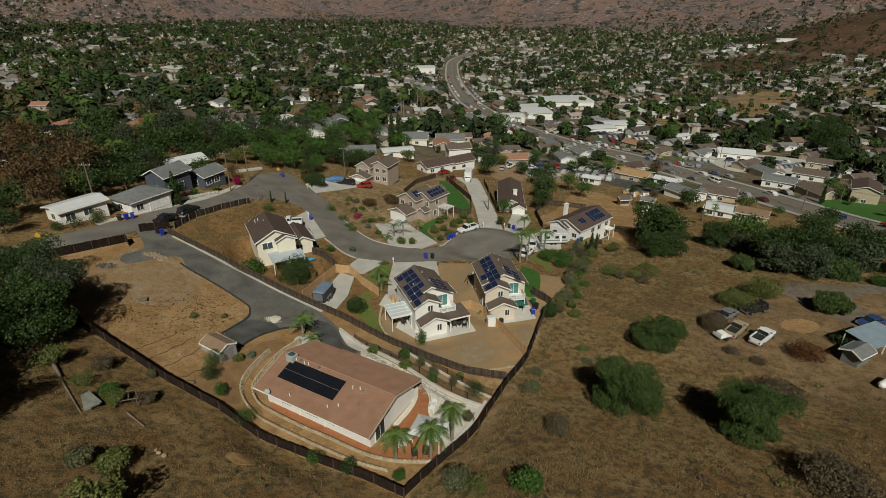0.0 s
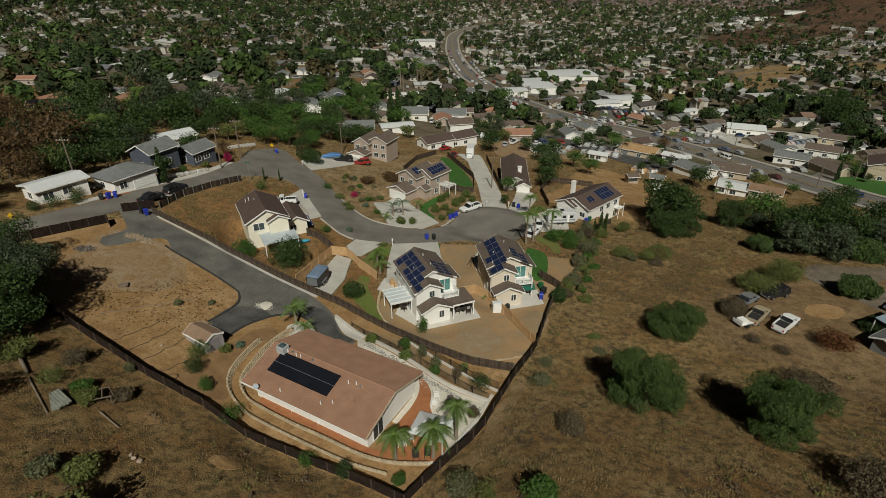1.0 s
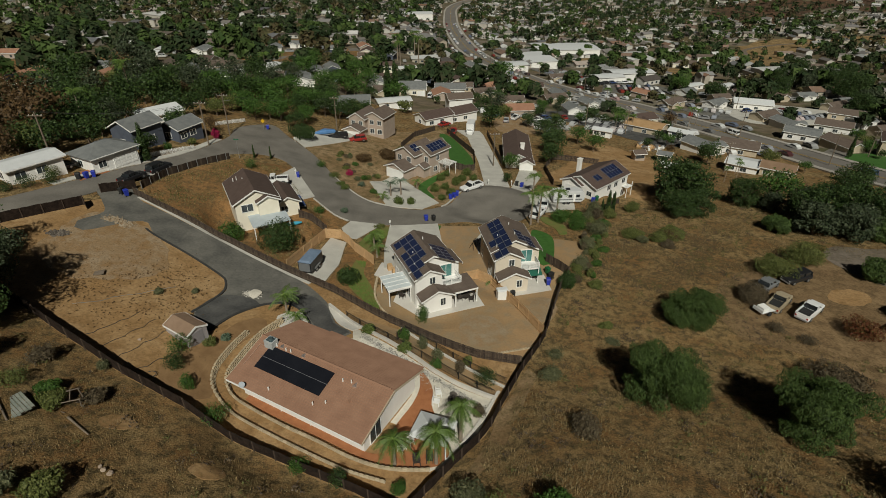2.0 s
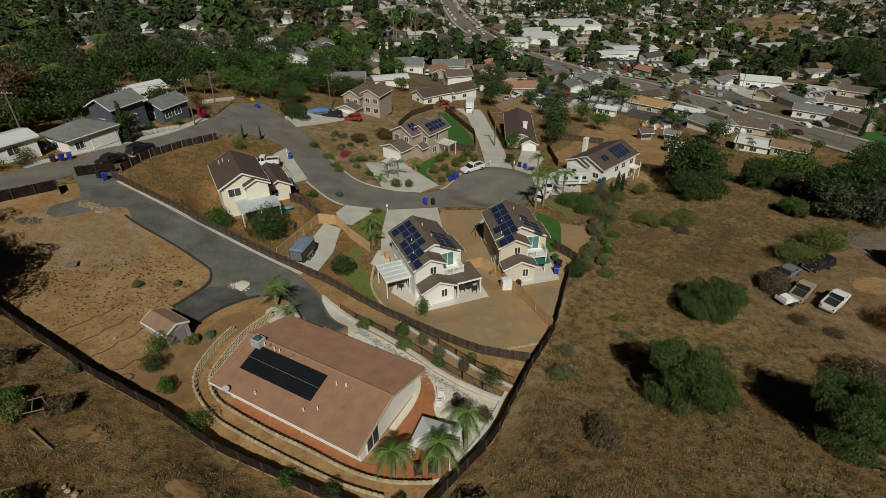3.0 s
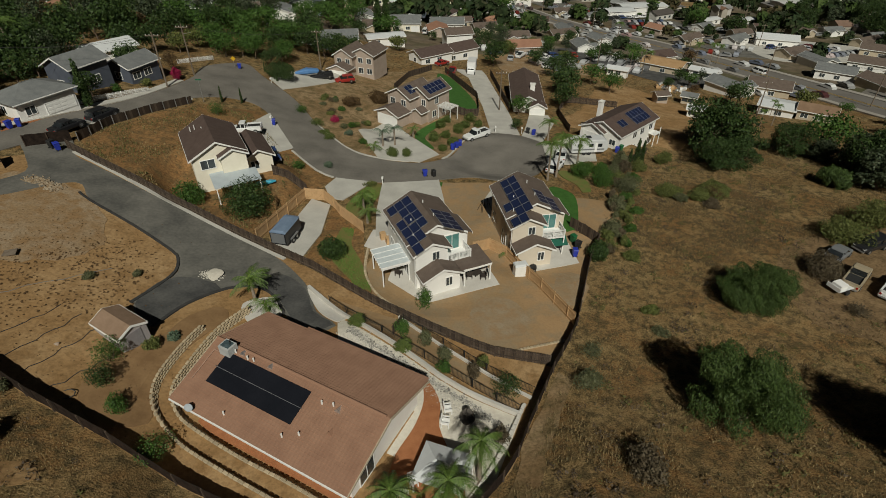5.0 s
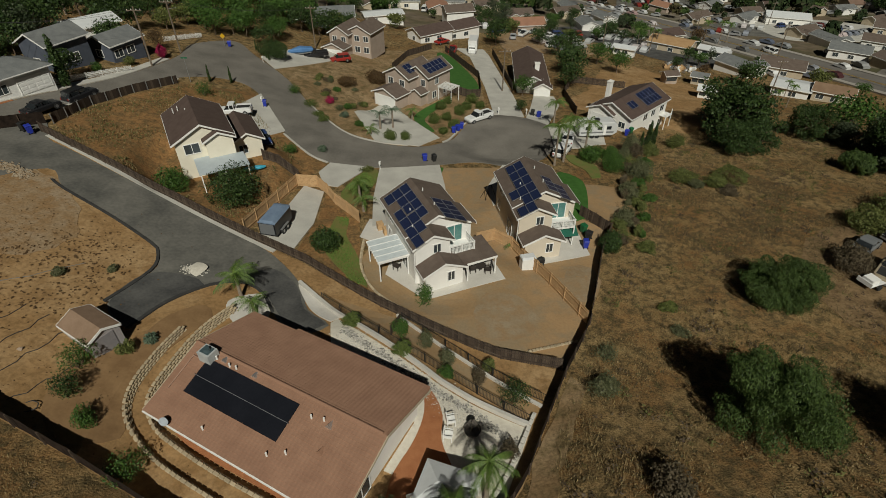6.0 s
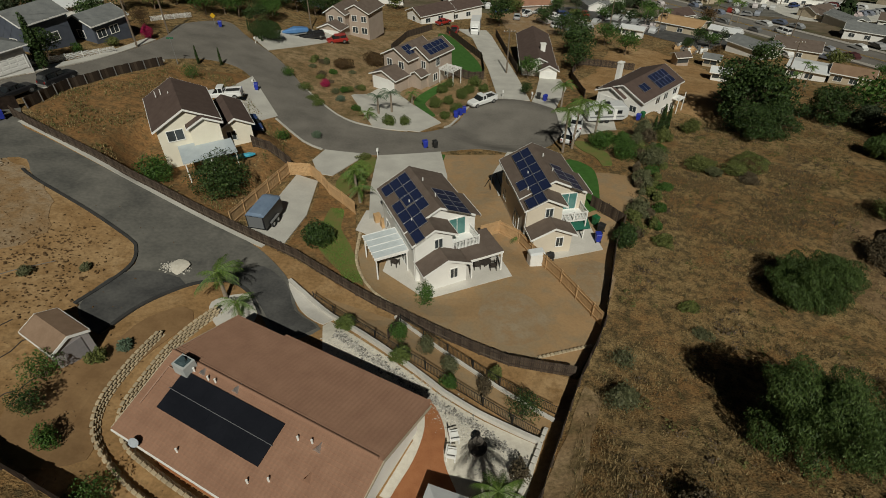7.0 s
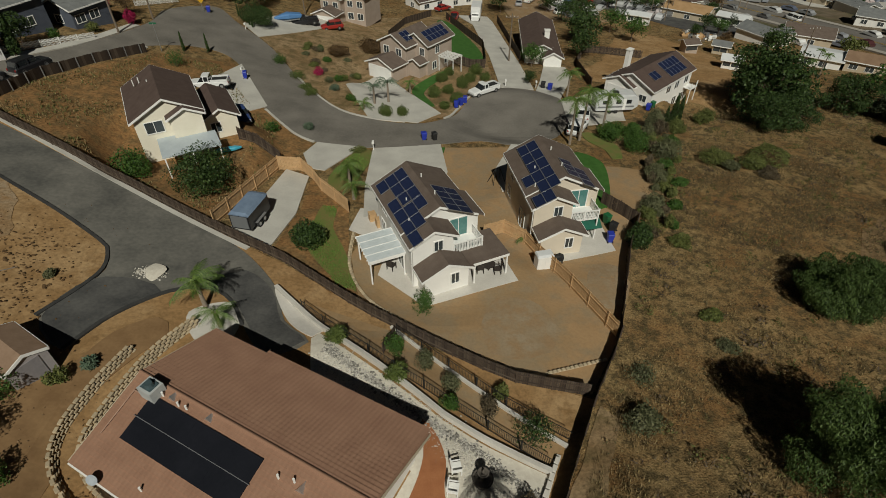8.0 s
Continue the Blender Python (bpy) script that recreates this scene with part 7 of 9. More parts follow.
def fence(points, h, kind, label, name="fence", lift=0.0, step=2.4, rnd_=1):
    """A fence with a post and a panel for each bay, following the ground."""
    rnd = random.Random(rnd_)
    x, y = points[0]
    f = thing(name, label, "fence", x, y)
    base = f.matrix_basis.translation
    bays = along(points, step)
    m_post = {"board": M_FENCED, "screen": M_FENCED, "panel": M_STEEL, "cedar": M_CEDAR, "iron": M_IRON, "picket": M_TRIM}[kind]
    m_pan = {"board": M_BOARD, "screen": M_SCREEN, "panel": M_BOARD, "cedar": M_CEDAR, "iron": M_IRON, "picket": M_TRIM}[kind]
    for i, (a, b) in enumerate(bays):
        za, zb = gz(*a) + lift - base.z, gz(*b) + lift - base.z
        A, Bv = Vector((a.x - base.x, a.y - base.y, za)), Vector((b.x - base.x, b.y - base.y, zb))
        w = (Bv - A)
        L = math.hypot(w.x, w.y)
        if L < 0.05:
            continue
        m = Matrix.Translation(A) @ Matrix(((w.x / L, -w.y / L, 0, 0), (w.y / L, w.x / L, 0, 0), (w.z / L, 0, 1, 0), (0, 0, 0, 1)))
        r = 0.05 if kind != "iron" else 0.03
        part("post", box(bmesh.new(), -r, -r, -0.6, r, r, h + 0.06, m), m_post, f)
        bm = bmesh.new()
        if kind in ("screen", "panel"):
            for k in range(6):
                q = 0.02 * math.sin(i * 2.1 + k)
                box(bm, L * k / 6, 0.05 + q, 0.02, L * (k + 1) / 6, 0.07 + q, h + rnd.uniform(-0.05, 0.05), m)
        elif kind == "iron":
            box(bm, 0, -0.015, 0.12, L, 0.015, 0.16, m), box(bm, 0, -0.015, h - 0.08, L, 0.015, h - 0.04, m)
            n = max(1, int(L / 0.13))
            for k in range(n):
                box(bm, L * (k + 0.5) / n - 0.01, -0.01, 0.05, L * (k + 0.5) / n + 0.01, 0.01, h, m)
        else:
            bw = 0.14 if kind != "picket" else 0.09
            n = max(1, int(L / (0.15 if kind != "picket" else 0.16)))
            for k in range(n):
                c = L * (k + 0.5) / n
                box(bm, c - bw / 2, 0.02 + rnd.uniform(0, 0.015), 0.03, c + bw / 2, 0.045 + rnd.uniform(0, 0.01), h + rnd.uniform(-0.04, 0.03), m)
            for zz in (0.35, h - 0.35):
                box(bm, 0, -0.03, zz, L, 0.02, zz + 0.08, m)
        tagged(part("panel", bm, m_pan, f), kind="stuff")
    return f


FS = [(-76, -6.5), (-66, -14.3), (-56, -20.2), (-49, -24.1), (-39.7, -28.7), (-32, -31.8), (-25, -34.6), (-17, -38.2), (-10.9, -41.2)]
FE = [(-10.9, -41.2), (-8.6, -38), (-3.5, -32.2), (-1.2, -27.2), (1.7, -21.3), (4.8, -16), (7.3, -8.8)]
fence(FS, 1.35, "screen", "black screened chain-link fence along the dirt lot")
fence(FE, 1.4, "screen", "black screened chain-link fence beside the field")
fence([(7.3, -8.8), (9.0, -4), (11.3, 0.9), (8.3, 4.4)], 1.6, "board", "dark brown board fence beside the tan house")
FW = [(-57.0, 9.6), (-53.4, 7.6), (-42.3, 2.5), (-30.1, -3.6), (-23.3, -7.0), (-15.6, -12.8), (-9.6, -16.6), (-4.3, -19.7), (1.5, -21.1)]
fence(FW, 1.35, "board", "dark weathered board fence along the drive")
fence([(-57.2, 12.4), (-56.6, 19.8), (-54.4, 27.5), (-51.4, 35.2)], 1.3, "panel", "dark panel fence with grey posts along the street")
fence([(-76, -20), (-68, -7.6), (-63.4, -0.7), (-60.9, 3.3)], 1.5, "screen", "black screened fence above the dirt lot")
fence([(-60.9, 3.3), (-59.7, 1.9)], 1.6, "screen", "open black gate leaf beside the drive", "gate")
fence([(-61.2, 8.2), (-57.6, 12.2)], 1.6, "screen", "black screened gate across the drive", "gate")
fence([(-32.2, 12.6), (-27.4, 10.9)], 1.6, "board", "short dark board fence by the cream house")
fence([(-30.3, -2.9), (-27.0, 10.6), (-23.5, 9.2), (-23.1, 6.8), (-20.6, 4.2), (-18.4, 1.6)], 1.8, "cedar", "new honey-coloured cedar board fence")
fence([(-4.9, -2.2), (-1.9, 0.0), (0.0, -4.2), (2.0, -8.6), (4.7, -15.2)], 1.7, "cedar", "new cedar board fence between two yards")
fence([(-20.3, -13.0), (-12.9, -19.3), (-6.3, -23.6), (-2.3, -26.6)], 1.15, "iron", "black iron fence along the white stone bed")
fence([(-12.6, -15.2), (-8.4, -18.7), (-4.5, -22.0), (-0.8, -24.6)], 1.1, "iron", "black iron fence on the upper terrace")
fence([(-13.4, -17.8), (-12.6, -15.2)], 1.2, "board", "short dark wooden gate on the terrace", "gate")
fence([(-7.5, 53), (-0.3, 56), (0.2, 70.7), (-7.2, 97)], 1.7, "board", "brown board fence around a green lawn")
fence([(-11, 99), (-17, 88), (-20, 72), (-14, 60)], 1.6, "board", "brown board fence on the bank")
fence([(6.9, 62), (6.2, 80), (5.6, 97)], 1.7, "board", "weathered board fence beside the long driveway")
fence([(17.2, 46), (17.6, 60), (22, 72), (34, 70)], 1.6, "board", "weathered board fence behind the white house")
fence([(-67.6, 18.2), (-64.4, 25.0), (-61.5, 31), (-58.8, 36.5)], 0.9, "picket", "white picket fence before street houses", "picket_fence")
fence([(-62.2, 56.6), (-58, 64.6)], 0.9, "picket", "white barrier at the end of the street", "picket_fence")
fence([(20.6, 27.6), (25, 30.5), (29.5, 36)], 1.4, "board", "grey board fence on the slope", lift=-0.1)


def block_wall(points, courses, label, material=M_BLOCK, w=0.5, hgt=0.17, dep=0.24, lift=0.0, name="retaining_wall", batter=0.075):
    """Dry-stacked blocks, each a piece, with staggered joints."""
    x, y = points[0]
    wl = thing(name, label, "wall", x, y)
    base = wl.matrix_basis.translation
    me = bpy.data.meshes.new("block")
    bm = box(bmesh.new(), -w / 2 + 0.055, -dep / 2, 0, w / 2 - 0.055, dep / 2, hgt - 0.02)
    bmesh.ops.bevel(bm, geom=[e for e in bm.edges], offset=0.025, segments=1, affect="EDGES")
    bm.to_mesh(me), bm.free()
    me.materials.append(material)
    line = curve_points(points, False, 0.1)
    cum = [0.0]
    for a, b in zip(line[:-1], line[1:]):
        cum.append(cum[-1] + math.hypot(b[0] - a[0], b[1] - a[1]))
    at = lambda s: (float(np.interp(s, cum, [p[0] for p in line])), float(np.interp(s, cum, [p[1] for p in line])))
    rnd = random.Random(5)
    for c in range(courses):
        s = w / 2 + (c % 2) * w / 2
        while s < cum[-1] - w / 2:
            p, q = at(s - 0.1), at(s + 0.1)
            ang = math.degrees(math.atan2(q[1] - p[1], q[0] - p[0]))
            px, py = at(s)
            o = new("block", me)
            o.parent = wl
            nx_, ny_ = (q[1] - p[1]), -(q[0] - p[0])
            nl = math.hypot(nx_, ny_) or 1.0
            o.matrix_basis = pose(px - base.x + nx_ / nl * batter * c, py - base.y + ny_ / nl * batter * c, gz(px, py) - base.z + lift + c * hgt - 0.05, rnd.uniform(-1.5, 1.5), 0, ang + rnd.uniform(-3, 3))
            s += w
    return wl


block_wall([(-27.4, -15.4), (-29.2, -19), (-30.4, -23.4), (-30.6, -25.8), (-29.6, -27.6), (-27.5, -29.1), (-23.7, -31.3), (-19.7, -33.3), (-15.9, -35.3), (-12.6, -36.3), (-8.8, -36.3)], 5, "curved retaining wall of tan concrete blocks")
block_wall([(-30.7, -18.5), (-31.6, -22), (-32.0, -25.3), (-31.3, -27.7), (-29.2, -29.7), (-26.3, -31.5), (-20.6, -34.5), (-16.2, -36.6), (-12.6, -37.8)], 4, "outer curved retaining wall of tan blocks")
block_wall([(-17.6, -1.5), (-17.4, -6.5), (-15.4, -10.8), (-12, -13.8), (-9.8, -15.4)], 2, "low curved edging of tan blocks", w=0.4, hgt=0.16)
block_wall([(-1.7, -25.6), (-4.1, -30.4), (-6, -33.4), (-8.4, -36.6)], 2, "stepped white block wall beside the fence", M_CONC_W, 0.6, 0.22, 0.3, batter=0.0)
block_wall([(-1.5, -19.0), (1.0, -18.3), (3.4, -17.6)], 2, "short curved stone retaining wall", w=0.35, hgt=0.18)
S("kerb", band(straight([(-22.9, -10.7), (-18.3, -15.3), (-12.6, -20.1), (-9.0, -23.1), (-2.4, -26.9)], False, 0.6), 0.16), M_CONC_W, 0.5, "low white concrete wall along the stone bed", "low wall", depth=0.8)
S("kerb", band(straight([(-13.1, -14.6), (-9.2, -18.3), (-4.6, -22.3), (-1.1, -25.1)], False, 0.6), 0.12), M_CONC_W, 0.32, "low white concrete footing under iron fence", "low wall", depth=0.6)

# river stones in the white bed
def stones(name, label, line, half, count, size, material, seed):
    rng = np.random.default_rng(seed)
    pts = np.array(curve_points(line, False, 0.2))
    i = rng.integers(0, len(pts), count)
    p = pts[i] + rng.normal(size=(count, 2)) * half
    z = gza(p[:, 0], p[:, 1]) + 0.09
    base = np.array([(1, 0, 0), (0, 1, 0), (-1, 0, 0), (0, -1, 0), (0, 0, 0.8)])
    s = size * (0.5 + rng.random(count))
    v = (base[None] * (1 + 0.35 * rng.normal(size=(count, 5, 3))) * s[:, None, None]) + np.stack([p[:, 0], p[:, 1], z], 1)[:, None]
    f = [(5 * k + a, 5 * k + (a + 1) % 4, 5 * k + 4) for k in range(count) for a in range(4)]
    mesh_object(name, v.reshape(-1, 3).tolist(), f, material, None, label, "stuff", "stones")


ST_GREY = island_mat("river_stone", ((0.16, 0.15, 0.13), (0.3, 0.28, 0.25), (0.42, 0.4, 0.36), (0.55, 0.52, 0.47)), 0.9, 0.2)
ST_WHITE = island_mat("white_stone", ((0.5, 0.46, 0.39), (0.6, 0.56, 0.49), (0.7, 0.67, 0.6)), 0.9, 0.2)
stones("river_stones", "grey river stones forming a dry stream", [(-17.6, -17.6), (-14.5, -20.2), (-10.2, -23.6), (-6.3, -25.9), (-3.4, -28.6)], 0.2, 1500, 0.085, ST_GREY, 1)
stones("stone_chips", "white stone chips covering the bed", [(-17.2, -18.6), (-13, -21.8), (-7.2, -26.4), (-5.4, -31)], 0.6, 4600, 0.05, ST_WHITE, 2)
stones("soil_clods", "brown clods and stones on bare dirt", [(-55, -8), (-46, -16), (-38, -24), (-30, -29)], 4.0, 900, 0.05, island_mat("clods", ((0.2, 0.12, 0.055), (0.12, 0.07, 0.035), (0.3, 0.2, 0.11)), 0.95, 0.3), 3)
stones("soil_clods", "brown clods and dark weeds on bare dirt", [(-40, -8), (-42, -12), (-48, -8), (-52, -18)], 2.5, 500, 0.05, island_mat("clods_dark", ((0.1, 0.06, 0.03), (0.14, 0.085, 0.04)), 0.95, 0.3), 4)
mound = mesh_object("rubble_mound", [(math.cos(a) * r * (1 + 0.15 * math.sin(3 * a)), math.sin(a) * r, z) for r, z in ((1.15, -0.05), (0.75, 0.05), (0.35, 0.1)) for a in [k * math.pi / 8 for k in range(16)]] + [(0, 0, 0.13)],
                    [(16 * j + k, 16 * j + (k + 1) % 16, 16 * (j + 1) + (k + 1) % 16, 16 * (j + 1) + k) for j in range(2) for k in range(16)] + [(32 + k, 32 + (k + 1) % 16, 48) for k in range(16)],
                    M_STONE, None, "low heap of pale gravel on the asphalt", "", "gravel heap", True)
mound.location = (-32.9, -10.6, gz(-32.9, -10.6) + 0.1)

stones("gravel_heap", "loose pale rubble on the asphalt", [(-33.6, -10.7), (-32.9, -10.5), (-32.2, -10.7)], 0.3, 420, 0.07, ST_WHITE, 9)


stones("rubble", "heap of broken dark rubble on bare dirt", [(-59.4, -6.3), (-58.8, -6.0), (-58.2, -5.9)], 0.35, 300, 0.16, island_mat("dark_rubble", ((0.06, 0.05, 0.04), (0.12, 0.1, 0.085), (0.2, 0.17, 0.14)), 0.95, 0.3), 51)
stones("rubble", "loose soil and pale rubble heaped beside the drive", [(-56.2, 0.2), (-55.4, 0.4), (-54.4, 0.2), (-52.6, -0.6)], 0.4, 420, 0.14, island_mat("pale_rubble", ((0.3, 0.22, 0.14), (0.36, 0.3, 0.22), (0.24, 0.16, 0.09)), 0.95, 0.3), 52)
stones("soil_clods", "dark clods and dead weeds scattered over dirt", [(-52, -18), (-47, -14.5), (-43, -10), (-40, -16), (-46, -20)], 1.8, 650, 0.09, bpy.data.materials["clods_dark"], 53)


def tube(bm, pts, r, n=5):
    """One bent round bar through the points."""
    pts, rings = [Vector(p) for p in pts], []
    for i, p in enumerate(pts):
        d = (pts[min(i + 1, len(pts) - 1)] - pts[max(i - 1, 0)]).to_track_quat("Z", "Y")
        rings.append([bm.verts.new(p + d @ Vector((r * math.cos(2 * math.pi * k / n), r * math.sin(2 * math.pi * k / n), 0))) for k in range(n)])
    for a, b in zip(rings[:-1], rings[1:]):
        for k in range(n):
            bm.faces.new((a[k], a[(k + 1) % n], b[(k + 1) % n], b[k]))
    return bm


# drip hoses, planks and hatch on the dirt lot
for i, (a, b) in enumerate((((-45.3, -24.4), (-42.6, -18.7)), ((-43.2, -25.6), (-40.7, -19.4)), ((-41.2, -26.8), (-38.7, -20.5)), ((-38.8, -27.9), (-36.3, -23.4)), ((-49, -20), (-41.5, -12.5)))):
    t = thing("hose", "thin dark irrigation hose lying on dirt", "hose", *a, group="irrigation hoses")
    bm, o = bmesh.new(), t.matrix_basis.translation
    pts = [Vector(a).lerp(Vector(b), k / 8) + Vector((math.sin(k * 2.2 + i) * 0.15, math.cos(k * 1.7) * 0.15)) for k in range(9)]
    tube(bm, [(p.x - o.x, p.y - o.y, gz(p.x, p.y) + 0.07 - o.z) for p in pts], 0.035)
    part("pipe", bm, M_KERB if i < 4 else M_ALU, t)
hz = thing("hose", "coiled black hose lying on bare dirt", "hose", -37.3, -28.0, group="irrigation hoses")
bm = bmesh.new()
tube(bm, [(0.55 * math.cos(j * 0.3) + 0.06 * math.sin(j), 0.45 * math.sin(j * 0.3), 0.1) for j in range(23)], 0.035)
part("coil", bm, M_KERB, hz)
ha_ = thing("timber_hatch", "dark timber hatch set in gravel", "hatch", -50.2, -13.4, None, 20)
for k in range(5):
    part("plank", box(bmesh.new(), -0.95, -0.5 + k * 0.2, 0.05, 0.95, -0.32 + k * 0.2, 0.13), M_POLE, ha_)
for (x0, y0), (x1, y1), r in (((-46.9, -34.2), (-42.6, -38.2), 0.1), ((-49.5, -31.6), (-47.4, -33.6), 0.2), ((-39.6, -36.2), (-37.2, -37.6), 0.1)):
    t = thing("log", "weathered fallen log on dry ground", "log", x0, y0)
    o = t.matrix_basis.translation
    part("trunk", rod(bmesh.new(), (0, 0, r * 0.8), (x1 - x0, y1 - y0, gz(x1, y1) + r * 0.8 - o.z), r, r * 0.7, 8), M_POLE, t)
for i, (x, y, s) in enumerate(((-34.2, -40.9, 0.2), (-33.6, -41.1, 0.24), (-34.6, -40.6, 0.16), (-46.9, -28.2, 0.2), (-40.6, -23.2, 0.2))):
    t = thing("rock", "small pale rock lying on dry soil", "rock", x, y, None, 50 * i, "loose rocks")
    bm = bmesh.new()
    bmesh.ops.create_icosphere(bm, subdivisions=1, radius=s)
    rnd_m = random.Random(80 + i)
    for v in bm.verts:
        v.co = Vector((v.co.x * 1.3, v.co.y, v.co.z * 0.8 + s * 0.4)) * rnd_m.uniform(0.8, 1.15)
    part("stone", bm, mat("field_rock", (0.3, 0.22, 0.16), (0.4, 0.32, 0.25), 0.3, 0.9), t)
for i, (x, y) in enumerate(((58.6, 97.4), (61.4, 99.6), (56.8, 100.4))):
    t = thing("junk_pile", "heap of yellow, white and rusty junk", "junk", x, y, None, 35 * i, "junk piles")
    rnd_m = random.Random(90 + i)
    for k in range(14):
        c, w = Vector((rnd_m.uniform(-2.2, 2.2), rnd_m.uniform(-1.6, 1.6), rnd_m.uniform(0, 0.9))), rnd_m.uniform(0.25, 0.7)
        m = Matrix.Translation(c) @ Euler((rnd_m.uniform(-0.5, 0.5), rnd_m.uniform(-0.5, 0.5), rnd_m.uniform(0, 3))).to_matrix().to_4x4()
        part("scrap", box(bmesh.new(), -w * 1.4, -w * 0.6, -0.4, w * 1.4, w * 0.6, 0.25, m), (M_TRIM, M_CEDAR, M_ORANGE, M_ALU, M_POLE)[k % 5], t)
fr = thing("wooden_trestle", "leaning grey timber frame on dry ground", "debris", -40.4, -34.6, None, 25)
for p, q in (((-0.9, -0.6, 0), (-0.7, -0.5, 1.1)), ((0.9, -0.6, 0), (1.0, -0.7, 1.0)), ((-0.9, 0.6, 0), (-0.8, 0.5, 1.2)), ((0.9, 0.6, 0), (0.8, 0.6, 1.1)), ((-0.9, -0.6, 1.0), (1.1, -0.75, 0.95)), ((-0.9, 0.6, 1.1), (0.9, 0.65, 1.05)), ((-0.7, -0.7, 1.05), (-0.8, 0.7, 1.15)), ((0.3, -0.8, 0.98), (0.2, 0.8, 1.1)), ((-1.6, 0.2, 0.05), (-0.2, -1.3, 0.4))):
    part("rail", rod(bmesh.new(), p, q, 0.05), M_POLE, fr)
db = thing("scrap_platform", "weathered grey-green platform of old boards", "debris", -43.2, -36.4, None, -35)
M_SCRAP = mat("scrap_board", (0.16, 0.18, 0.15), (0.28, 0.28, 0.24), 0.6, 0.8)
for k in range(7):
    part("board", box(bmesh.new(), -1.4, -0.9 + k * 0.26, 0.12, 1.3 + 0.1 * (k % 3), -0.68 + k * 0.26, 0.19), M_SCRAP, db)
for px in (-1.2, 1.1):
    part("bearer", box(bmesh.new(), px, -0.9, -0.1, px + 0.1, 0.9, 0.12), M_POLE, db)

# ---- vehicles ----
M_TYRE = mat("tyre", (0.018, 0.018, 0.018), (0.03, 0.03, 0.03), 0.3, 0.85)
M_RIM = mat("wheel_rim", (0.4, 0.4, 0.41), (0.5, 0.5, 0.5), 0.2, 0.35, 0.8)
M_CARGLASS = mat("car_glass", (0.015, 0.018, 0.02), (0.025, 0.028, 0.03), 0.5, 0.06, spec=0.8)
M_LAMP = mat("headlamp", (0.6, 0.6, 0.58), None, 0.3, 0.15)
M_TAIL = mat("tail_lamp", (0.3, 0.015, 0.012), None, 0.3, 0.25)
PAINT = {n: mat("paint_" + n, c, [v * 0.93 for v in c], 1.2, 0.28, 0.0, spec=0.5) for n, c in (("white", (0.72, 0.72, 0.71)), ("black", (0.018, 0.018, 0.02)), ("grey", (0.17, 0.175, 0.18)), ("silver", (0.4, 0.41, 0.42)), ("red", (0.3, 0.025, 0.02)), ("blue", (0.035, 0.06, 0.16)), ("tan", (0.35, 0.29, 0.2)), ("dark_green", (0.03, 0.06, 0.05)))}


def loft(bm, rings):
    rs = [[bm.verts.new(p) for p in r] for r in rings]
    n = len(rs[0])
    for a, b in zip(rs[:-1], rs[1:]):
        for i in range(n):
            bm.faces.new((a[i], a[(i + 1) % n], b[(i + 1) % n], b[i]))
    bm.faces.new(rs[0][::-1]), bm.faces.new(rs[-1])
    return bm


def ring(x, w, z0, z1, c=0.12):
    return [(x, -w, z0 + c), (x, -w + c, z0), (x, w - c, z0), (x, w, z0 + c), (x, w, z1 - c), (x, w - c, z1), (x, -w + c, z1), (x, -w, z1 - c)]


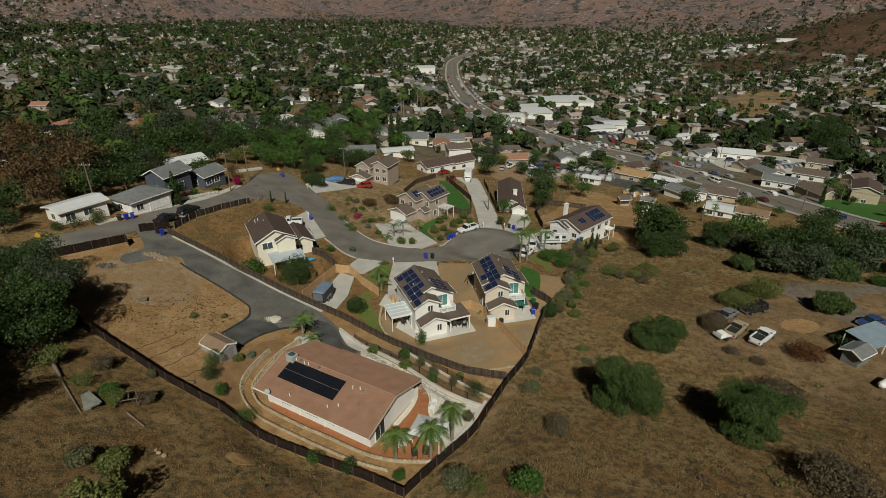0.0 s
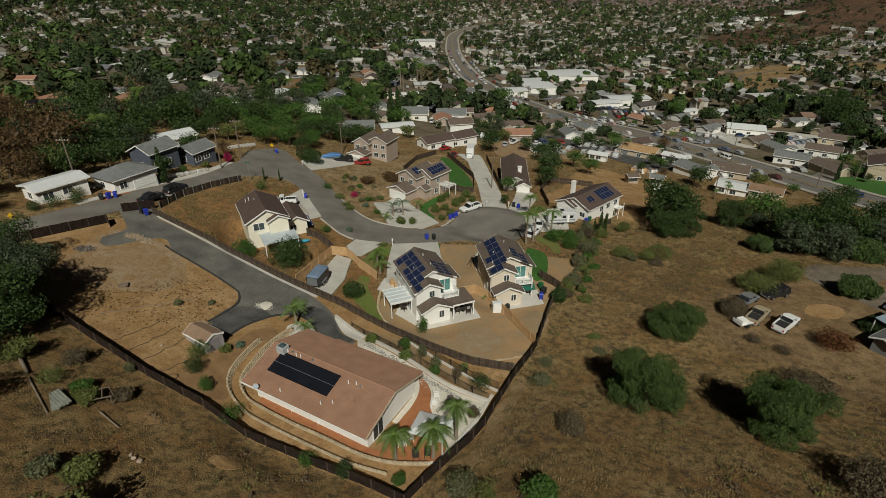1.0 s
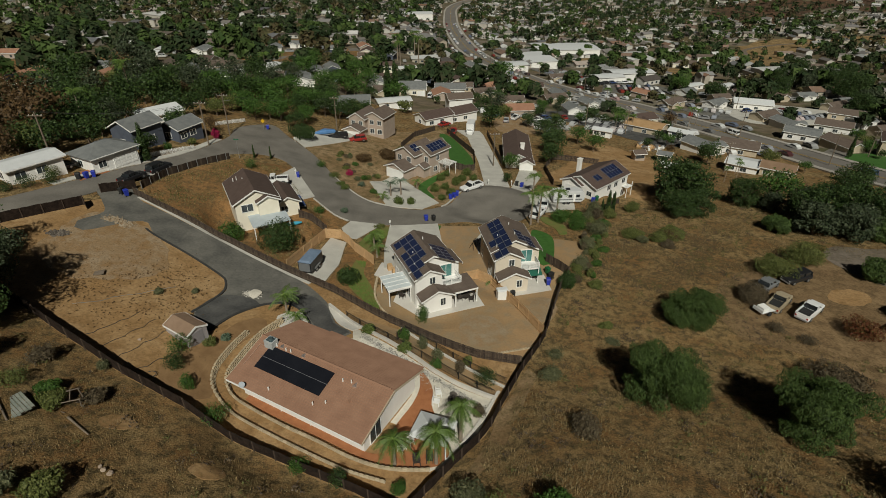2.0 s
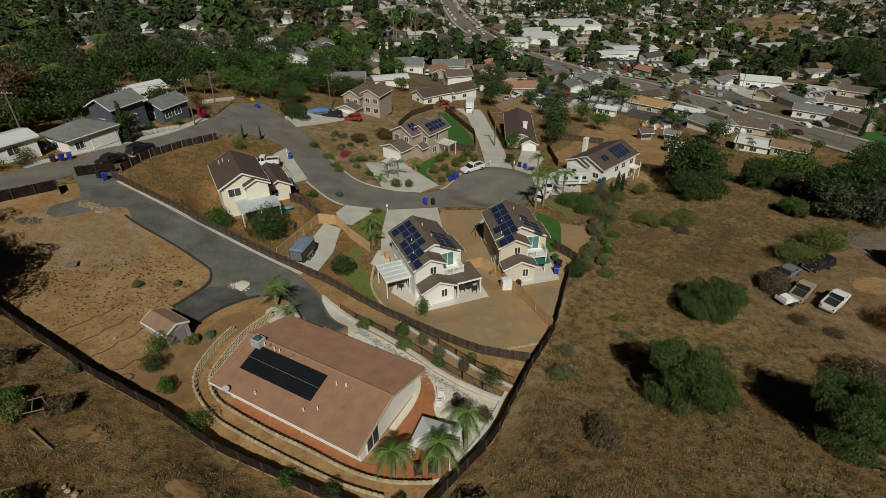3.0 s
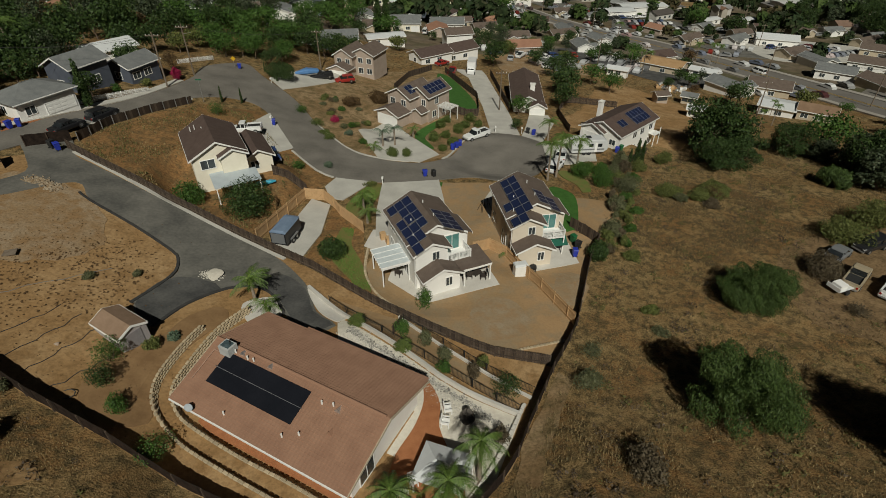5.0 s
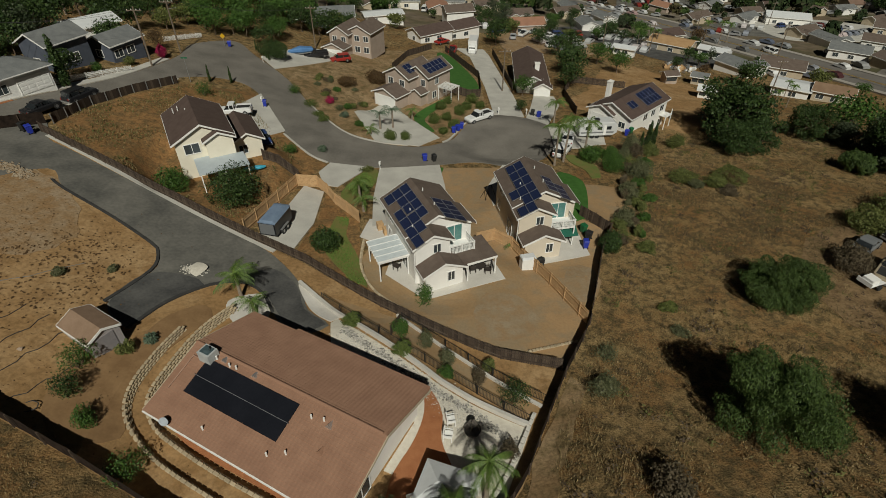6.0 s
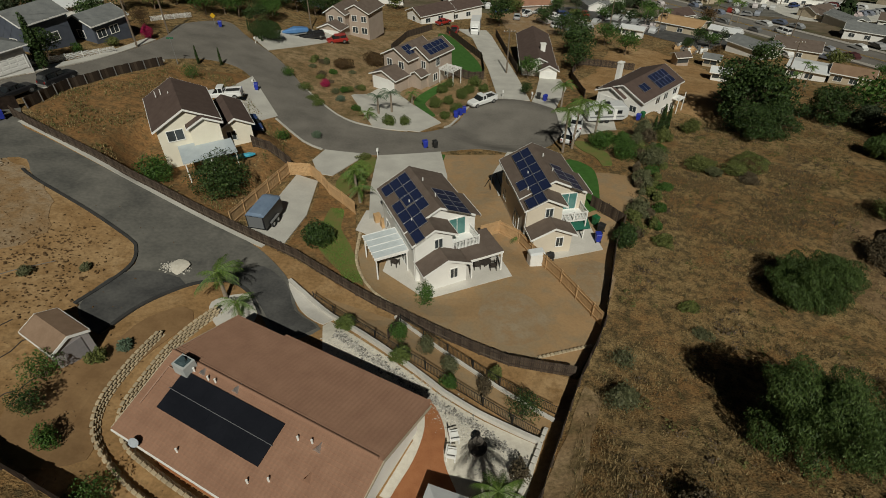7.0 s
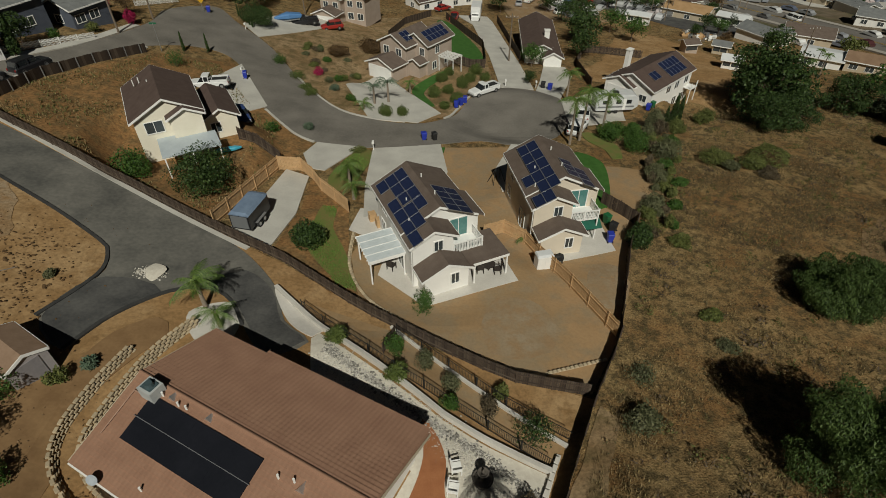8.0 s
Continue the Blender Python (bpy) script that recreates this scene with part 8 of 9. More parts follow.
def vehicle(kind, paint, x, y, rz, label, z=None, group="", name=None):
    """A car, van or pickup; the nose points along +x."""
    v = thing(name or {"pickup": "pickup_truck", "suv": "car", "sedan": "car", "van": "van"}[kind], label, "car" if kind in ("suv", "sedan") else kind, x, y, (gz(x, y) + 0.12) if z is None else z, rz, group)
    L = {"pickup": 5.4, "suv": 4.6, "sedan": 4.6, "van": 5.2}[kind]
    l, p = L / 2, PAINT[paint]
    hood = {"pickup": 1.0, "suv": 1.0, "sedan": 0.88, "van": 1.05}[kind]
    rear = {"pickup": 1.0, "suv": 1.02, "sedan": 0.95, "van": 1.1}[kind]
    part("body", loft(bmesh.new(), [ring(-l, 0.82, 0.42, rear - 0.1), ring(-l + 0.15, 0.92, 0.32, rear), ring(-0.6, 0.95, 0.28, rear), ring(l * 0.4, 0.95, 0.28, hood + 0.02), ring(l - 0.25, 0.9, 0.32, hood - 0.08), ring(l, 0.78, 0.4, hood - 0.25)]), p, v)
    c0, c1, top = {"pickup": (-0.35, 1.25, 1.72), "suv": (-l + 0.2, 1.05, 1.68), "sedan": (-l + 0.9, 1.0, 1.42), "van": (-l + 0.1, 1.7, 1.95)}[kind]
    zb = rear - 0.06
    slant = {"pickup": 0.15, "suv": 0.25, "sedan": 0.65, "van": 0.1}[kind]
    part("cabin_glass", loft(bmesh.new(), [ring(c0, 0.86, zb, zb + 0.12, 0.05), ring(c0 + slant, 0.74, zb, top - 0.06, 0.08), ring(c1 - 0.6, 0.74, zb, top - 0.06, 0.08), ring(c1, 0.84, zb, zb + 0.12, 0.05)]), M_CARGLASS, v, "dark tinted car windows")
    part("roof", loft(bmesh.new(), [ring(c0 + slant * 0.9, 0.7, top - 0.09, top, 0.03), ring(c0 + slant + 0.2, 0.76, top - 0.09, top + 0.03, 0.03), ring(c1 - 0.7, 0.76, top - 0.09, top + 0.03, 0.03), ring(c1 - 0.52, 0.7, top - 0.09, top - 0.01, 0.03)]), p, v)
    for sy in (-1, 1):
        for px in (c0 + slant * 0.5 + 0.05, (c0 + c1) / 2 - 0.05):
            part("door_pillar", box(bmesh.new(), px, sy * 0.8 - 0.06, zb, px + 0.1, sy * 0.8 + 0.06, top - 0.05), p, v)
    if kind == "pickup":
        part("bed_floor", box(bmesh.new(), -l + 0.18, -0.74, rear + 0.003, c0 - 0.08, 0.74, rear + 0.02), M_TYRE, v, "dark pickup bed liner")
        for sy in (-1, 1):
            part("bed_side", box(bmesh.new(), -l + 0.1, sy * 0.84 - 0.08, rear - 0.02, c0 - 0.03, sy * 0.84 + 0.08, rear + 0.22), p, v)
        part("tailgate", box(bmesh.new(), -l + 0.04, -0.78, rear - 0.3, -l + 0.14, 0.78, rear + 0.22), p, v)
    for sx in (-l + 0.95, l - 0.9):
        for sy in (-1, 1):
            w = part("wheel", rod(bmesh.new(), (sx, sy * 0.72, 0.34), (sx, sy * 0.98, 0.34), 0.36, None, 14), M_TYRE, v)
            part("rim", rod(bmesh.new(), (sx, sy * 0.97, 0.34), (sx, sy * 1.0, 0.34), 0.21, None, 10), M_RIM, w)
    for sy in (-1, 1):
        part("headlight", box(bmesh.new(), l - 0.16, sy * 0.62 - 0.16, hood - 0.36, l - 0.01, sy * 0.62 + 0.16, hood - 0.22), M_LAMP, v)
        part("tail_light", box(bmesh.new(), -l - 0.01, sy * 0.7 - 0.1, rear - 0.35, -l + 0.12, sy * 0.7 + 0.1, rear - 0.1), M_TAIL, v)
    part("bumper", box(bmesh.new(), l - 0.1, -0.82, 0.34, l + 0.06, 0.82, 0.52), M_STEEL, v), part("bumper", box(bmesh.new(), -l - 0.06, -0.82, 0.36, -l + 0.1, 0.82, 0.54), M_STEEL, v)
    return v


vehicle("pickup", "white", -40.8, 28.4, 188, "white pickup parked on the concrete driveway")
vehicle("pickup", "white", -1.9, 39.2, 215, "white crew-cab pickup at the kerb")
vehicle("suv", "white", 10.4, 25.6, 60, "white hatchback under the palms")
vehicle("sedan", "white", 12.4, 31.0, 75, "white sedan beside the cul-de-sac")
vehicle("sedan", "blue", -34.6, 20.6, -60, "dark blue car beside the garage wing")
vehicle("pickup", "black", -36.6, 71.6, 200, "black pickup on a concrete driveway")
vehicle("pickup", "white", 41.6, -9.6, 38, "old white pickup on trampled dirt")
vehicle("pickup", "tan", 38.7, -7.4, 42, "old white pickup with a cluttered bed")
vehicle("sedan", "grey", 39.7, -2.4, 35, "grey sedan parked on dirt")
vehicle("suv", "black", 45.4, -0.2, 200, "black off-road car beside bushes")
vehicle("sedan", "blue", 62.0, -4.4, 195, "blue car parked on the gravel track")
vehicle("suv", "red", -31.4, 72.8, 200, "rusty red car beside the concrete driveway")
for k in range(6):
    place_copy(cyp, -47.4 + 0.75 * k, 64.6 - 0.95 * k, 0.8, 60 * k)
vehicle("pickup", "red", -5.2, 96.4, 80, "red pickup on the long driveway")
vehicle("sedan", "black", -60.0, 15.2, 65, "dark car parked behind the street fence")
vehicle("suv", "black", -58.5, 21.2, 66, "dark car parked behind the street fence")
vehicle("sedan", "black", -72.0, 15.6, 60, "dark car in a red-paved front yard")

# camper trailer
rv = thing("camper_trailer", "white and grey camper trailer beside a house", "trailer", 18.1, 35.0, gz(18.1, 35) + 0.15, 4)
M_RV = mat("camper_shell", (0.5, 0.51, 0.51), (0.58, 0.58, 0.57), 1.0, 0.45)
part("body", loft(bmesh.new(), [ring(-3.3, 1.1, 0.6, 2.6, 0.1), ring(-3.1, 1.2, 0.45, 2.9, 0.12), ring(2.6, 1.2, 0.45, 2.9, 0.12), ring(3.3, 1.15, 0.9, 2.4, 0.15)]), M_RV, rv)
part("stripe", box(bmesh.new(), -3.0, -1.215, 1.0, 2.7, -1.2, 1.25), PAINT["grey"], rv)
for u in (-1.9, 0.2, 1.8):
    part("window", box(bmesh.new(), u - 0.4, -1.22, 1.6, u + 0.4, -1.19, 2.2), M_CARGLASS, rv)
part("roof_vent", box(bmesh.new(), -0.5, -0.35, 2.9, 0.3, 0.35, 3.1), PAINT["black"], rv)
part("door", box(bmesh.new(), 0.9, -1.225, 0.6, 1.35, -1.2, 2.4), M_TRIM, rv)
for sx in (-0.9, 0.0):
    for sy in (-1, 1):
        part("wheel", rod(bmesh.new(), (sx, sy * 0.9, 0.33), (sx, sy * 1.15, 0.33), 0.35, None, 14), M_TYRE, rv)

# box truck on the long drive
bt = thing("box_truck", "white box truck parked on the long driveway", "truck", 0.4, 99.0, gz(0.4, 99) + 0.12, 262)
part("cargo_box", box(bmesh.new(), -3.2, -1.2, 0.8, 2.0, 1.2, 3.4), PAINT["white"], bt)
part("cab", loft(bmesh.new(), [ring(2.1, 1.0, 0.5, 2.3), ring(3.0, 1.0, 0.5, 2.2), ring(3.5, 0.95, 0.5, 1.4)]), PAINT["white"], bt)
part("windscreen", box(bmesh.new(), 3.0, -0.85, 1.45, 3.3, 0.85, 2.0), M_CARGLASS, bt)
for sx in (-1.9, 2.6):
    for sy in (-1, 1):
        part("wheel", rod(bmesh.new(), (sx, sy * 0.8, 0.4), (sx, sy * 1.1, 0.4), 0.42, None, 14), M_TYRE, bt)

# covered dark trailer behind the cedar fence
tr = thing("cargo_trailer", "black box trailer with a blue-grey roof", "trailer", -27.3, -1.4, gz(-27.3, -1.4) + 0.12, 76)
part("body", box(bmesh.new(), -1.9, -1.0, 0.45, 1.8, 1.0, 2.0), PAINT["black"], tr)
bm = loft(bmesh.new(), [[(x, -w, 2.0), (x, w, 2.0), (x, w - 0.25, z), (x, -w + 0.25, z)] for x, w, z in ((-1.95, 1.03, 2.12), (-1.7, 1.03, 2.28), (1.5, 1.03, 2.28), (1.95, 0.95, 2.1))])
part("roof", bm, mat("blue_grey_roof", (0.14, 0.19, 0.27), (0.19, 0.25, 0.34), 0.8, 0.35), tr, "smooth blue-grey roof")
part("door", box(bmesh.new(), -1.96, -0.85, 0.6, -1.9, 0.85, 1.9), PAINT["grey"], tr)
part("drawbar", box(bmesh.new(), 1.8, -0.06, 0.45, 2.9, 0.06, 0.57), M_STEEL, tr)
for sx in (-0.6, 0.3):
    for sy in (-1, 1):
        part("mudguard", box(bmesh.new(), sx - 0.42, sy * 1.12 - 0.12, 0.7, sx + 0.42, sy * 1.12 + 0.12, 0.76), M_STEEL, tr)
        w = part("wheel", rod(bmesh.new(), (sx, sy * 1.03, 0.34), (sx, sy * 1.2, 0.34), 0.34, None, 14), M_TYRE, tr)
        part("rim", rod(bmesh.new(), (sx, sy * 1.195, 0.34), (sx, sy * 1.22, 0.34), 0.19, None, 10), M_RIM, w)
bo = thing("boat", "small boat under a blue tarpaulin", "boat", -39.6, 70.6, gz(-39.6, 70.6) + 0.1, 205)
part("tarpaulin", loft(bmesh.new(), [ring(-2.6, 0.8, 0.5, 1.2), ring(0, 1.0, 0.5, 1.7, 0.3), ring(2.8, 0.2, 0.7, 1.2, 0.1)]), mat("blue_tarp", (0.07, 0.17, 0.36), (0.1, 0.22, 0.44), 0.6, 0.6), bo)
part("trailer_frame", box(bmesh.new(), -2.6, -0.7, 0.25, 3.4, 0.7, 0.45), M_STEEL, bo)
ut = thing("utility_trailer", "white utility trailer with tools on dirt", "trailer", 35.7, -9.2, gz(35.7, -9.2) + 0.1, 20)
part("tray", box(box(bmesh.new(), -1.2, -0.8, 0.5, 1.2, 0.8, 0.6), -1.2, -0.8, 0.6, -1.1, 0.8, 1.0), PAINT["white"], ut)
part("box", box(bmesh.new(), -0.9, -0.6, 0.62, 0.2, 0.5, 1.15), M_TRIM, ut)
for sy in (-1, 1):
    part("wheel", rod(bmesh.new(), (0, sy * 0.85, 0.3), (0, sy * 1.05, 0.3), 0.32, None, 12), M_TYRE, ut)

# wheeled bins
def bin_(x, y, col, label, rz=0):
    b = thing("wheeled_bin", label, "bin", x, y, gz(x, y) + 0.12, rz, "wheeled bins")
    part("body", loft(bmesh.new(), [[(-0.24, -0.26, 0.05), (0.24, -0.26, 0.05), (0.24, 0.26, 0.05), (-0.24, 0.26, 0.05)], [(-0.3, -0.36, 1.0), (0.3, -0.36, 1.0), (0.3, 0.36, 1.0), (-0.3, 0.36, 1.0)]]), col, b)
    part("lid", loft(bmesh.new(), [[(-0.32, -0.4, 1.0), (0.32, -0.4, 1.0), (0.32, 0.4, 1.0), (-0.32, 0.4, 1.0)], [(-0.28, -0.3, 1.1), (0.28, -0.3, 1.1), (0.28, 0.34, 1.08), (-0.28, 0.34, 1.08)]]), col, b)
    for sx in (-1, 1):
        part("wheel", rod(bmesh.new(), (sx * 0.2, 0.3, 0.1), (sx * 0.28, 0.3, 0.1), 0.1, None, 10), M_TYRE, b)


B_BLUE = mat("blue_plastic", (0.02, 0.035, 0.3), (0.03, 0.05, 0.38), 0.4, 0.4)
B_BLACK = mat("black_plastic", (0.02, 0.02, 0.02), (0.03, 0.03, 0.03), 0.4, 0.5)
B_GREEN = mat("green_plastic", (0.015, 0.1, 0.04), (0.02, 0.13, 0.05), 0.4, 0.45)
for x, y, c, l in ((-37.9, 34.6, B_BLUE, "blue"), (-11.2, 21.0, B_BLUE, "blue"), (-9.8, 21.1, B_BLACK, "black"), (-6.5, 33.8, B_BLUE, "blue"), (-5.8, 34.6, B_BLUE, "blue"), (-5.1, 35.5, B_BLUE, "blue"), (9.6, 43.6, B_BLUE, "blue"), (8.6, 44.6, B_BLACK, "black"),
                   (7.6, -2.2, B_BLUE, "blue"), (8.3, -0.6, B_BLACK, "black"), (8.0, 0.8, B_GREEN, "green"), (-57.6, 8.6, B_BLUE, "blue"), (-58.5, 9.0, B_BLACK, "black"), (-66.2, 13.2, B_BLUE, "blue"), (-65.6, 14.2, B_BLUE, "blue"), (-67, 12.4, B_BLACK, "black"), (-51.8, 62.0, B_BLUE, "blue"), (23.6, 35.0, B_BLUE, "blue"), (24.5, 35.8, B_GREEN, "green")):
    bin_(x, y, c, l + " wheeled rubbish bin at the roadside", (x * 71) % 360)

# ---- poles, wires and street furniture ----
def utility_pole(x, y, h, label, lamp=False):
    p = thing("utility_pole", label, "utility pole", x, y, None, 0, "utility poles")
    part("mast", rod(bmesh.new(), (0, 0, -0.5), (0, 0, h), 0.16, 0.11, 8), M_POLE, p)
    arm = part("crossarm", box(bmesh.new(), -1.2, -0.06, h - 0.7, 1.2, 0.06, h - 0.55), M_POLE, p)
    for k in (-1.05, -0.4, 0.4, 1.05):
        part("insulator", rod(bmesh.new(), (k, 0, h - 0.55), (k, 0, h - 0.38), 0.05), M_TRIM, arm)
    if lamp:
        part("lamp_arm", rod(bmesh.new(), (0, 0, h - 1.8), (1.8, -0.6, h - 1.4), 0.04), M_STEEL, p)
    return p


def wire(a, b, ha, hb, off=0.0):
    w = thing("power_line", "thin dark overhead power line", "cable", *a, group="power lines")
    o, bm = w.matrix_basis.translation, bmesh.new()
    A, B = Vector((a[0] - o.x + off, a[1] - o.y, ha)), Vector((b[0] - o.x + off, b[1] - o.y, gz(*b) - o.z + hb))
    pts = [A.lerp(B, k / 10) - Vector((0, 0, 1.2 * (1 - (2 * k / 10 - 1) ** 2))) for k in range(11)]
    tube(bm, pts, 0.018)
    part("strand", bm, M_KERB, w)


PL = [(-75.4, 19.2), (-57.6, 40.6), (-57.0, 51.0), (-38.2, 79.5)]
for i, p in enumerate(PL):
    utility_pole(*p, 9.5 if i else 9, "wooden utility pole beside the street", i == 2)
for a, b in zip(PL[:-1], PL[1:]):
    for off in (-1.0, 1.0):
        wire(a, b, 9.1, 9.1, off)
PR = [(118, 50), (107.4, 84), (99, 121), (88, 158), (62, 205), (40, 250), (22, 300)]
for p in PR:
    utility_pole(*p, 10.5, "wooden utility pole along the main road")
for a, b in zip(PR[:-1], PR[1:]):
    wire(a, b, 10.1, 10.1, 0.0), wire(a, b, 10.1, 10.1, 1.0)
for p in ((56.8, 119), (69.9, 72), (44, 126), (128, 96), (4.6, 61), (126, 178), (150, 240), (-20, 190)):
    utility_pole(*p, 9, "wooden utility pole between houses")
sl = thing("street_lamp", "tall steel street lamp at the bend", "street lamp", -50.2, 37.0)
part("mast", rod(bmesh.new(), (0, 0, -0.3), (0, 0, 4.0), 0.06, 0.045), M_STEEL, sl)
part("sign", box(bmesh.new(), -0.5, -0.02, 3.9, 0.5, 0.02, 4.1), mat("green_sign", (0.02, 0.14, 0.07), None, 0.4, 0.5), sl, "small green street name sign")
for x, y in ((-70.8, -2.4), (-52.6, 61.4)):
    ws = thing("road_sign", "yellow diamond warning sign on a post", "road sign", x, y)
    part("post", rod(bmesh.new(), (0, 0, -0.2), (0, 0, 1.9), 0.03), M_STEEL, ws)
    part("plate", box(bmesh.new(), -0.38, -0.02, -0.38, 0.38, 0.02, 0.38, Matrix.Translation((0, 0, 2.1)) @ Euler((0, radians(45), 0)).to_matrix().to_4x4()), mat("sign_yellow", (0.6, 0.36, 0.02), None, 0.4, 0.5), ws)
for x, y, l in ((-38.6, 35.6, "white"), (-17.5, 17.0, "white"), (7.4, 44.6, "white"), (2.2, 44.9, "white"), (-44.2, 57.6, "white")):
    mb = thing("mailbox", "white mailbox on a short post", "mailbox", x, y)
    part("post", box(bmesh.new(), -0.05, -0.05, -0.2, 0.05, 0.05, 1.0), M_TRIM, mb)
    part("box", box(bmesh.new(), -0.13, -0.26, 1.0, 0.13, 0.26, 1.28), M_TRIM, mb)

# ---- garden things ----
def turned(bm, profile, n=16):
    """A body turned round its upright axis from radius and height pairs."""
    rings = [[bm.verts.new((r * math.cos(2 * math.pi * k / n), r * math.sin(2 * math.pi * k / n), z)) for k in range(n)] for r, z in profile]
    for a, b in zip(rings[:-1], rings[1:]):
        for k in range(n):
            bm.faces.new((a[k], a[(k + 1) % n], b[(k + 1) % n], b[k]))
    bm.faces.new(rings[0][::-1]), bm.faces.new(rings[-1])
    return bm


ftn = thing("fountain", "dark tiered garden fountain on white stone", "fountain", -6.7, -27.4)
M_DARKSTONE = mat("dark_cast_stone", (0.07, 0.06, 0.05), (0.12, 0.105, 0.09), 0.4, 0.8, 0, 0.01, 60)
part("basin", turned(bmesh.new(), ((0.5, 0.0), (0.62, 0.2), (0.66, 0.42), (0.58, 0.42), (0.5, 0.3))), M_DARKSTONE, ftn)
part("column", turned(bmesh.new(), ((0.2, 0.25), (0.11, 0.5), (0.09, 0.8), (0.14, 0.95))), M_DARKSTONE, ftn)
part("bowl", turned(bmesh.new(), ((0.1, 0.92), (0.32, 1.05), (0.36, 1.14), (0.3, 1.14), (0.2, 1.06))), M_DARKSTONE, ftn)
part("finial", turned(bmesh.new(), ((0.06, 1.05), (0.1, 1.25), (0.05, 1.42), (0.02, 1.5)), 10), M_DARKSTONE, ftn)
M_WICKER = mat("dark_wicker", (0.03, 0.024, 0.02), (0.05, 0.04, 0.034), 0.2, 0.9)
gzb = thing("gazebo", "white-roofed metal garden gazebo on mulch", "gazebo", -8.7, -33.2, None, -20)
bm = bmesh.new()
q = [(-1.9, -1.6, 2.2), (1.9, -1.6, 2.2), (1.9, 1.6, 2.2), (-1.9, 1.6, 2.2)]
vv = [bm.verts.new(p) for p in q] + [bm.verts.new((x, y, z - 0.06)) for x, y, z in q] + [bm.verts.new((-0.6, 0, 2.85)), bm.verts.new((0.6, 0, 2.85))]
for f in ((0, 1, 9, 8), (1, 2, 9), (2, 3, 8, 9), (3, 0, 8), (4, 5, 1, 0), (5, 6, 2, 1), (6, 7, 3, 2), (7, 4, 0, 3), (7, 6, 5, 4)):
    bm.faces.new([vv[i] for i in f])
part("roof", bm, M_METALW, gzb, "pale corrugated gazebo roof")
for k in range(13):
    part("rib", box(bmesh.new(), -1.85 + k * 0.3, -1.62, 2.2, -1.81 + k * 0.3, -1.58, 2.26), M_TRIM, gzb)
for px in (-1.75, 1.75):
    for py in (-1.45, 1.45):
        part("post", box(bmesh.new(), px - 0.05, py - 0.05, -0.2, px + 0.05, py + 0.05, 2.15), M_TRIM, gzb)


def garden_chair(x, y, rz, m, label, s=1.0):
    c = thing("garden_chair", label, "chair", x, y, gz(x, y) + 0.12, rz, "garden chairs")
    c.scale = (s, s, s)
    part("seat", box(bmesh.new(), -0.28, -0.28, 0.38, 0.28, 0.28, 0.46), m, c)
    part("backrest", box(bmesh.new(), -0.28, 0.24, 0.46, 0.28, 0.32, 0.95), m, c)
    for sx in (-1, 1):
        part("armrest", box(bmesh.new(), sx * 0.28 - 0.03, -0.26, 0.6, sx * 0.28 + 0.03, 0.26, 0.65), m, c)
        for sy in (-0.24, 0.26):
            part("leg", box(bmesh.new(), sx * 0.26 - 0.03, sy - 0.03, 0, sx * 0.26 + 0.03, sy + 0.03, 0.38), m, c)
    return c


for x, y, a, m, l in ((-8.3, -27.0, 100, M_TRIM, "white garden chair on stone chips"), (-8.5, -28.3, 80, M_TRIM, "white garden chair on stone chips"), (-10.9, -33.4, 20, M_TRIM, "white garden chair on red mulch"), (-8.6, -33.9, -10, M_TRIM, "white garden chair on red mulch"),
                      (-11.6, -34.3, 60, M_TRIM, "pale garden chair on red mulch"), (-10.2, -35.6, 10, M_WICKER, "dark wicker armchair on red mulch"), (-9.0, -35.3, 0, M_WICKER, "dark wicker armchair on red mulch"), (-4.6, -6.6, 40, M_WICKER, "dark metal patio chair under the roof"), (-5.6, -7.3, 190, M_WICKER, "dark metal patio chair under the roof"), (-4.0, -7.4, 270, M_WICKER, "dark metal patio chair under the roof"), (-13.6, -6.8, 150, M_WICKER, "dark metal chair under the pergola")):
    garden_chair(x, y, a, m, l, 1.15)
tb = thing("patio_table", "round dark metal patio table", "table", -4.8, -7.1, gz(-4.8, -7.1) + 0.1)
part("tabletop", rod(bmesh.new(), (0, 0, 0.7), (0, 0, 0.74), 0.55, None, 18), M_WICKER, tb), part("leg", rod(bmesh.new(), (0, 0, 0), (0, 0, 0.7), 0.06), M_WICKER, tb)
sd = thing("storage_cabinet", "white plastic storage shed by the wall", "cabinet", 0.4, -6.0, gz(0.4, -6) + 0.05, 12)
part("body", box(bmesh.new(), -0.75, -0.45, 0, 0.75, 0.45, 1.55), M_TRIM, sd)
part("lid", loft(bmesh.new(), [[(-0.8, -0.5, 1.55), (0.8, -0.5, 1.55), (0.8, 0.5, 1.55), (-0.8, 0.5, 1.55)], [(-0.7, -0.3, 1.7), (0.7, -0.3, 1.7), (0.7, 0.4, 1.72), (-0.7, 0.4, 1.72)]]), M_METALW, sd)
for u in (-0.37, 0.37):
    part("door", box(bmesh.new(), u - 0.35, -0.475, 0.05, u + 0.35, -0.45, 1.5), M_TRIM, sd)
bb = thing("barbecue", "black covered barbecue on the patio", "barbecue", 2.0, -5.4, gz(2, -5.4) + 0.08)
part("body", loft(bmesh.new(), [ring(-0.35, 0.28, 0.5, 1.0), ring(0, 0.32, 0.4, 1.15), ring(0.35, 0.28, 0.5, 1.0)]), B_BLACK, bb)
for px in (-0.3, 0.3):
    part("leg", box(bmesh.new(), px - 0.03, -0.2, 0, px + 0.03, 0.2, 0.5), B_BLACK, bb)
aw = thing("awning", "dark green awning under the balcony", "awning", 4.7, 0.2, 2.1, 10)
bm = bmesh.new()
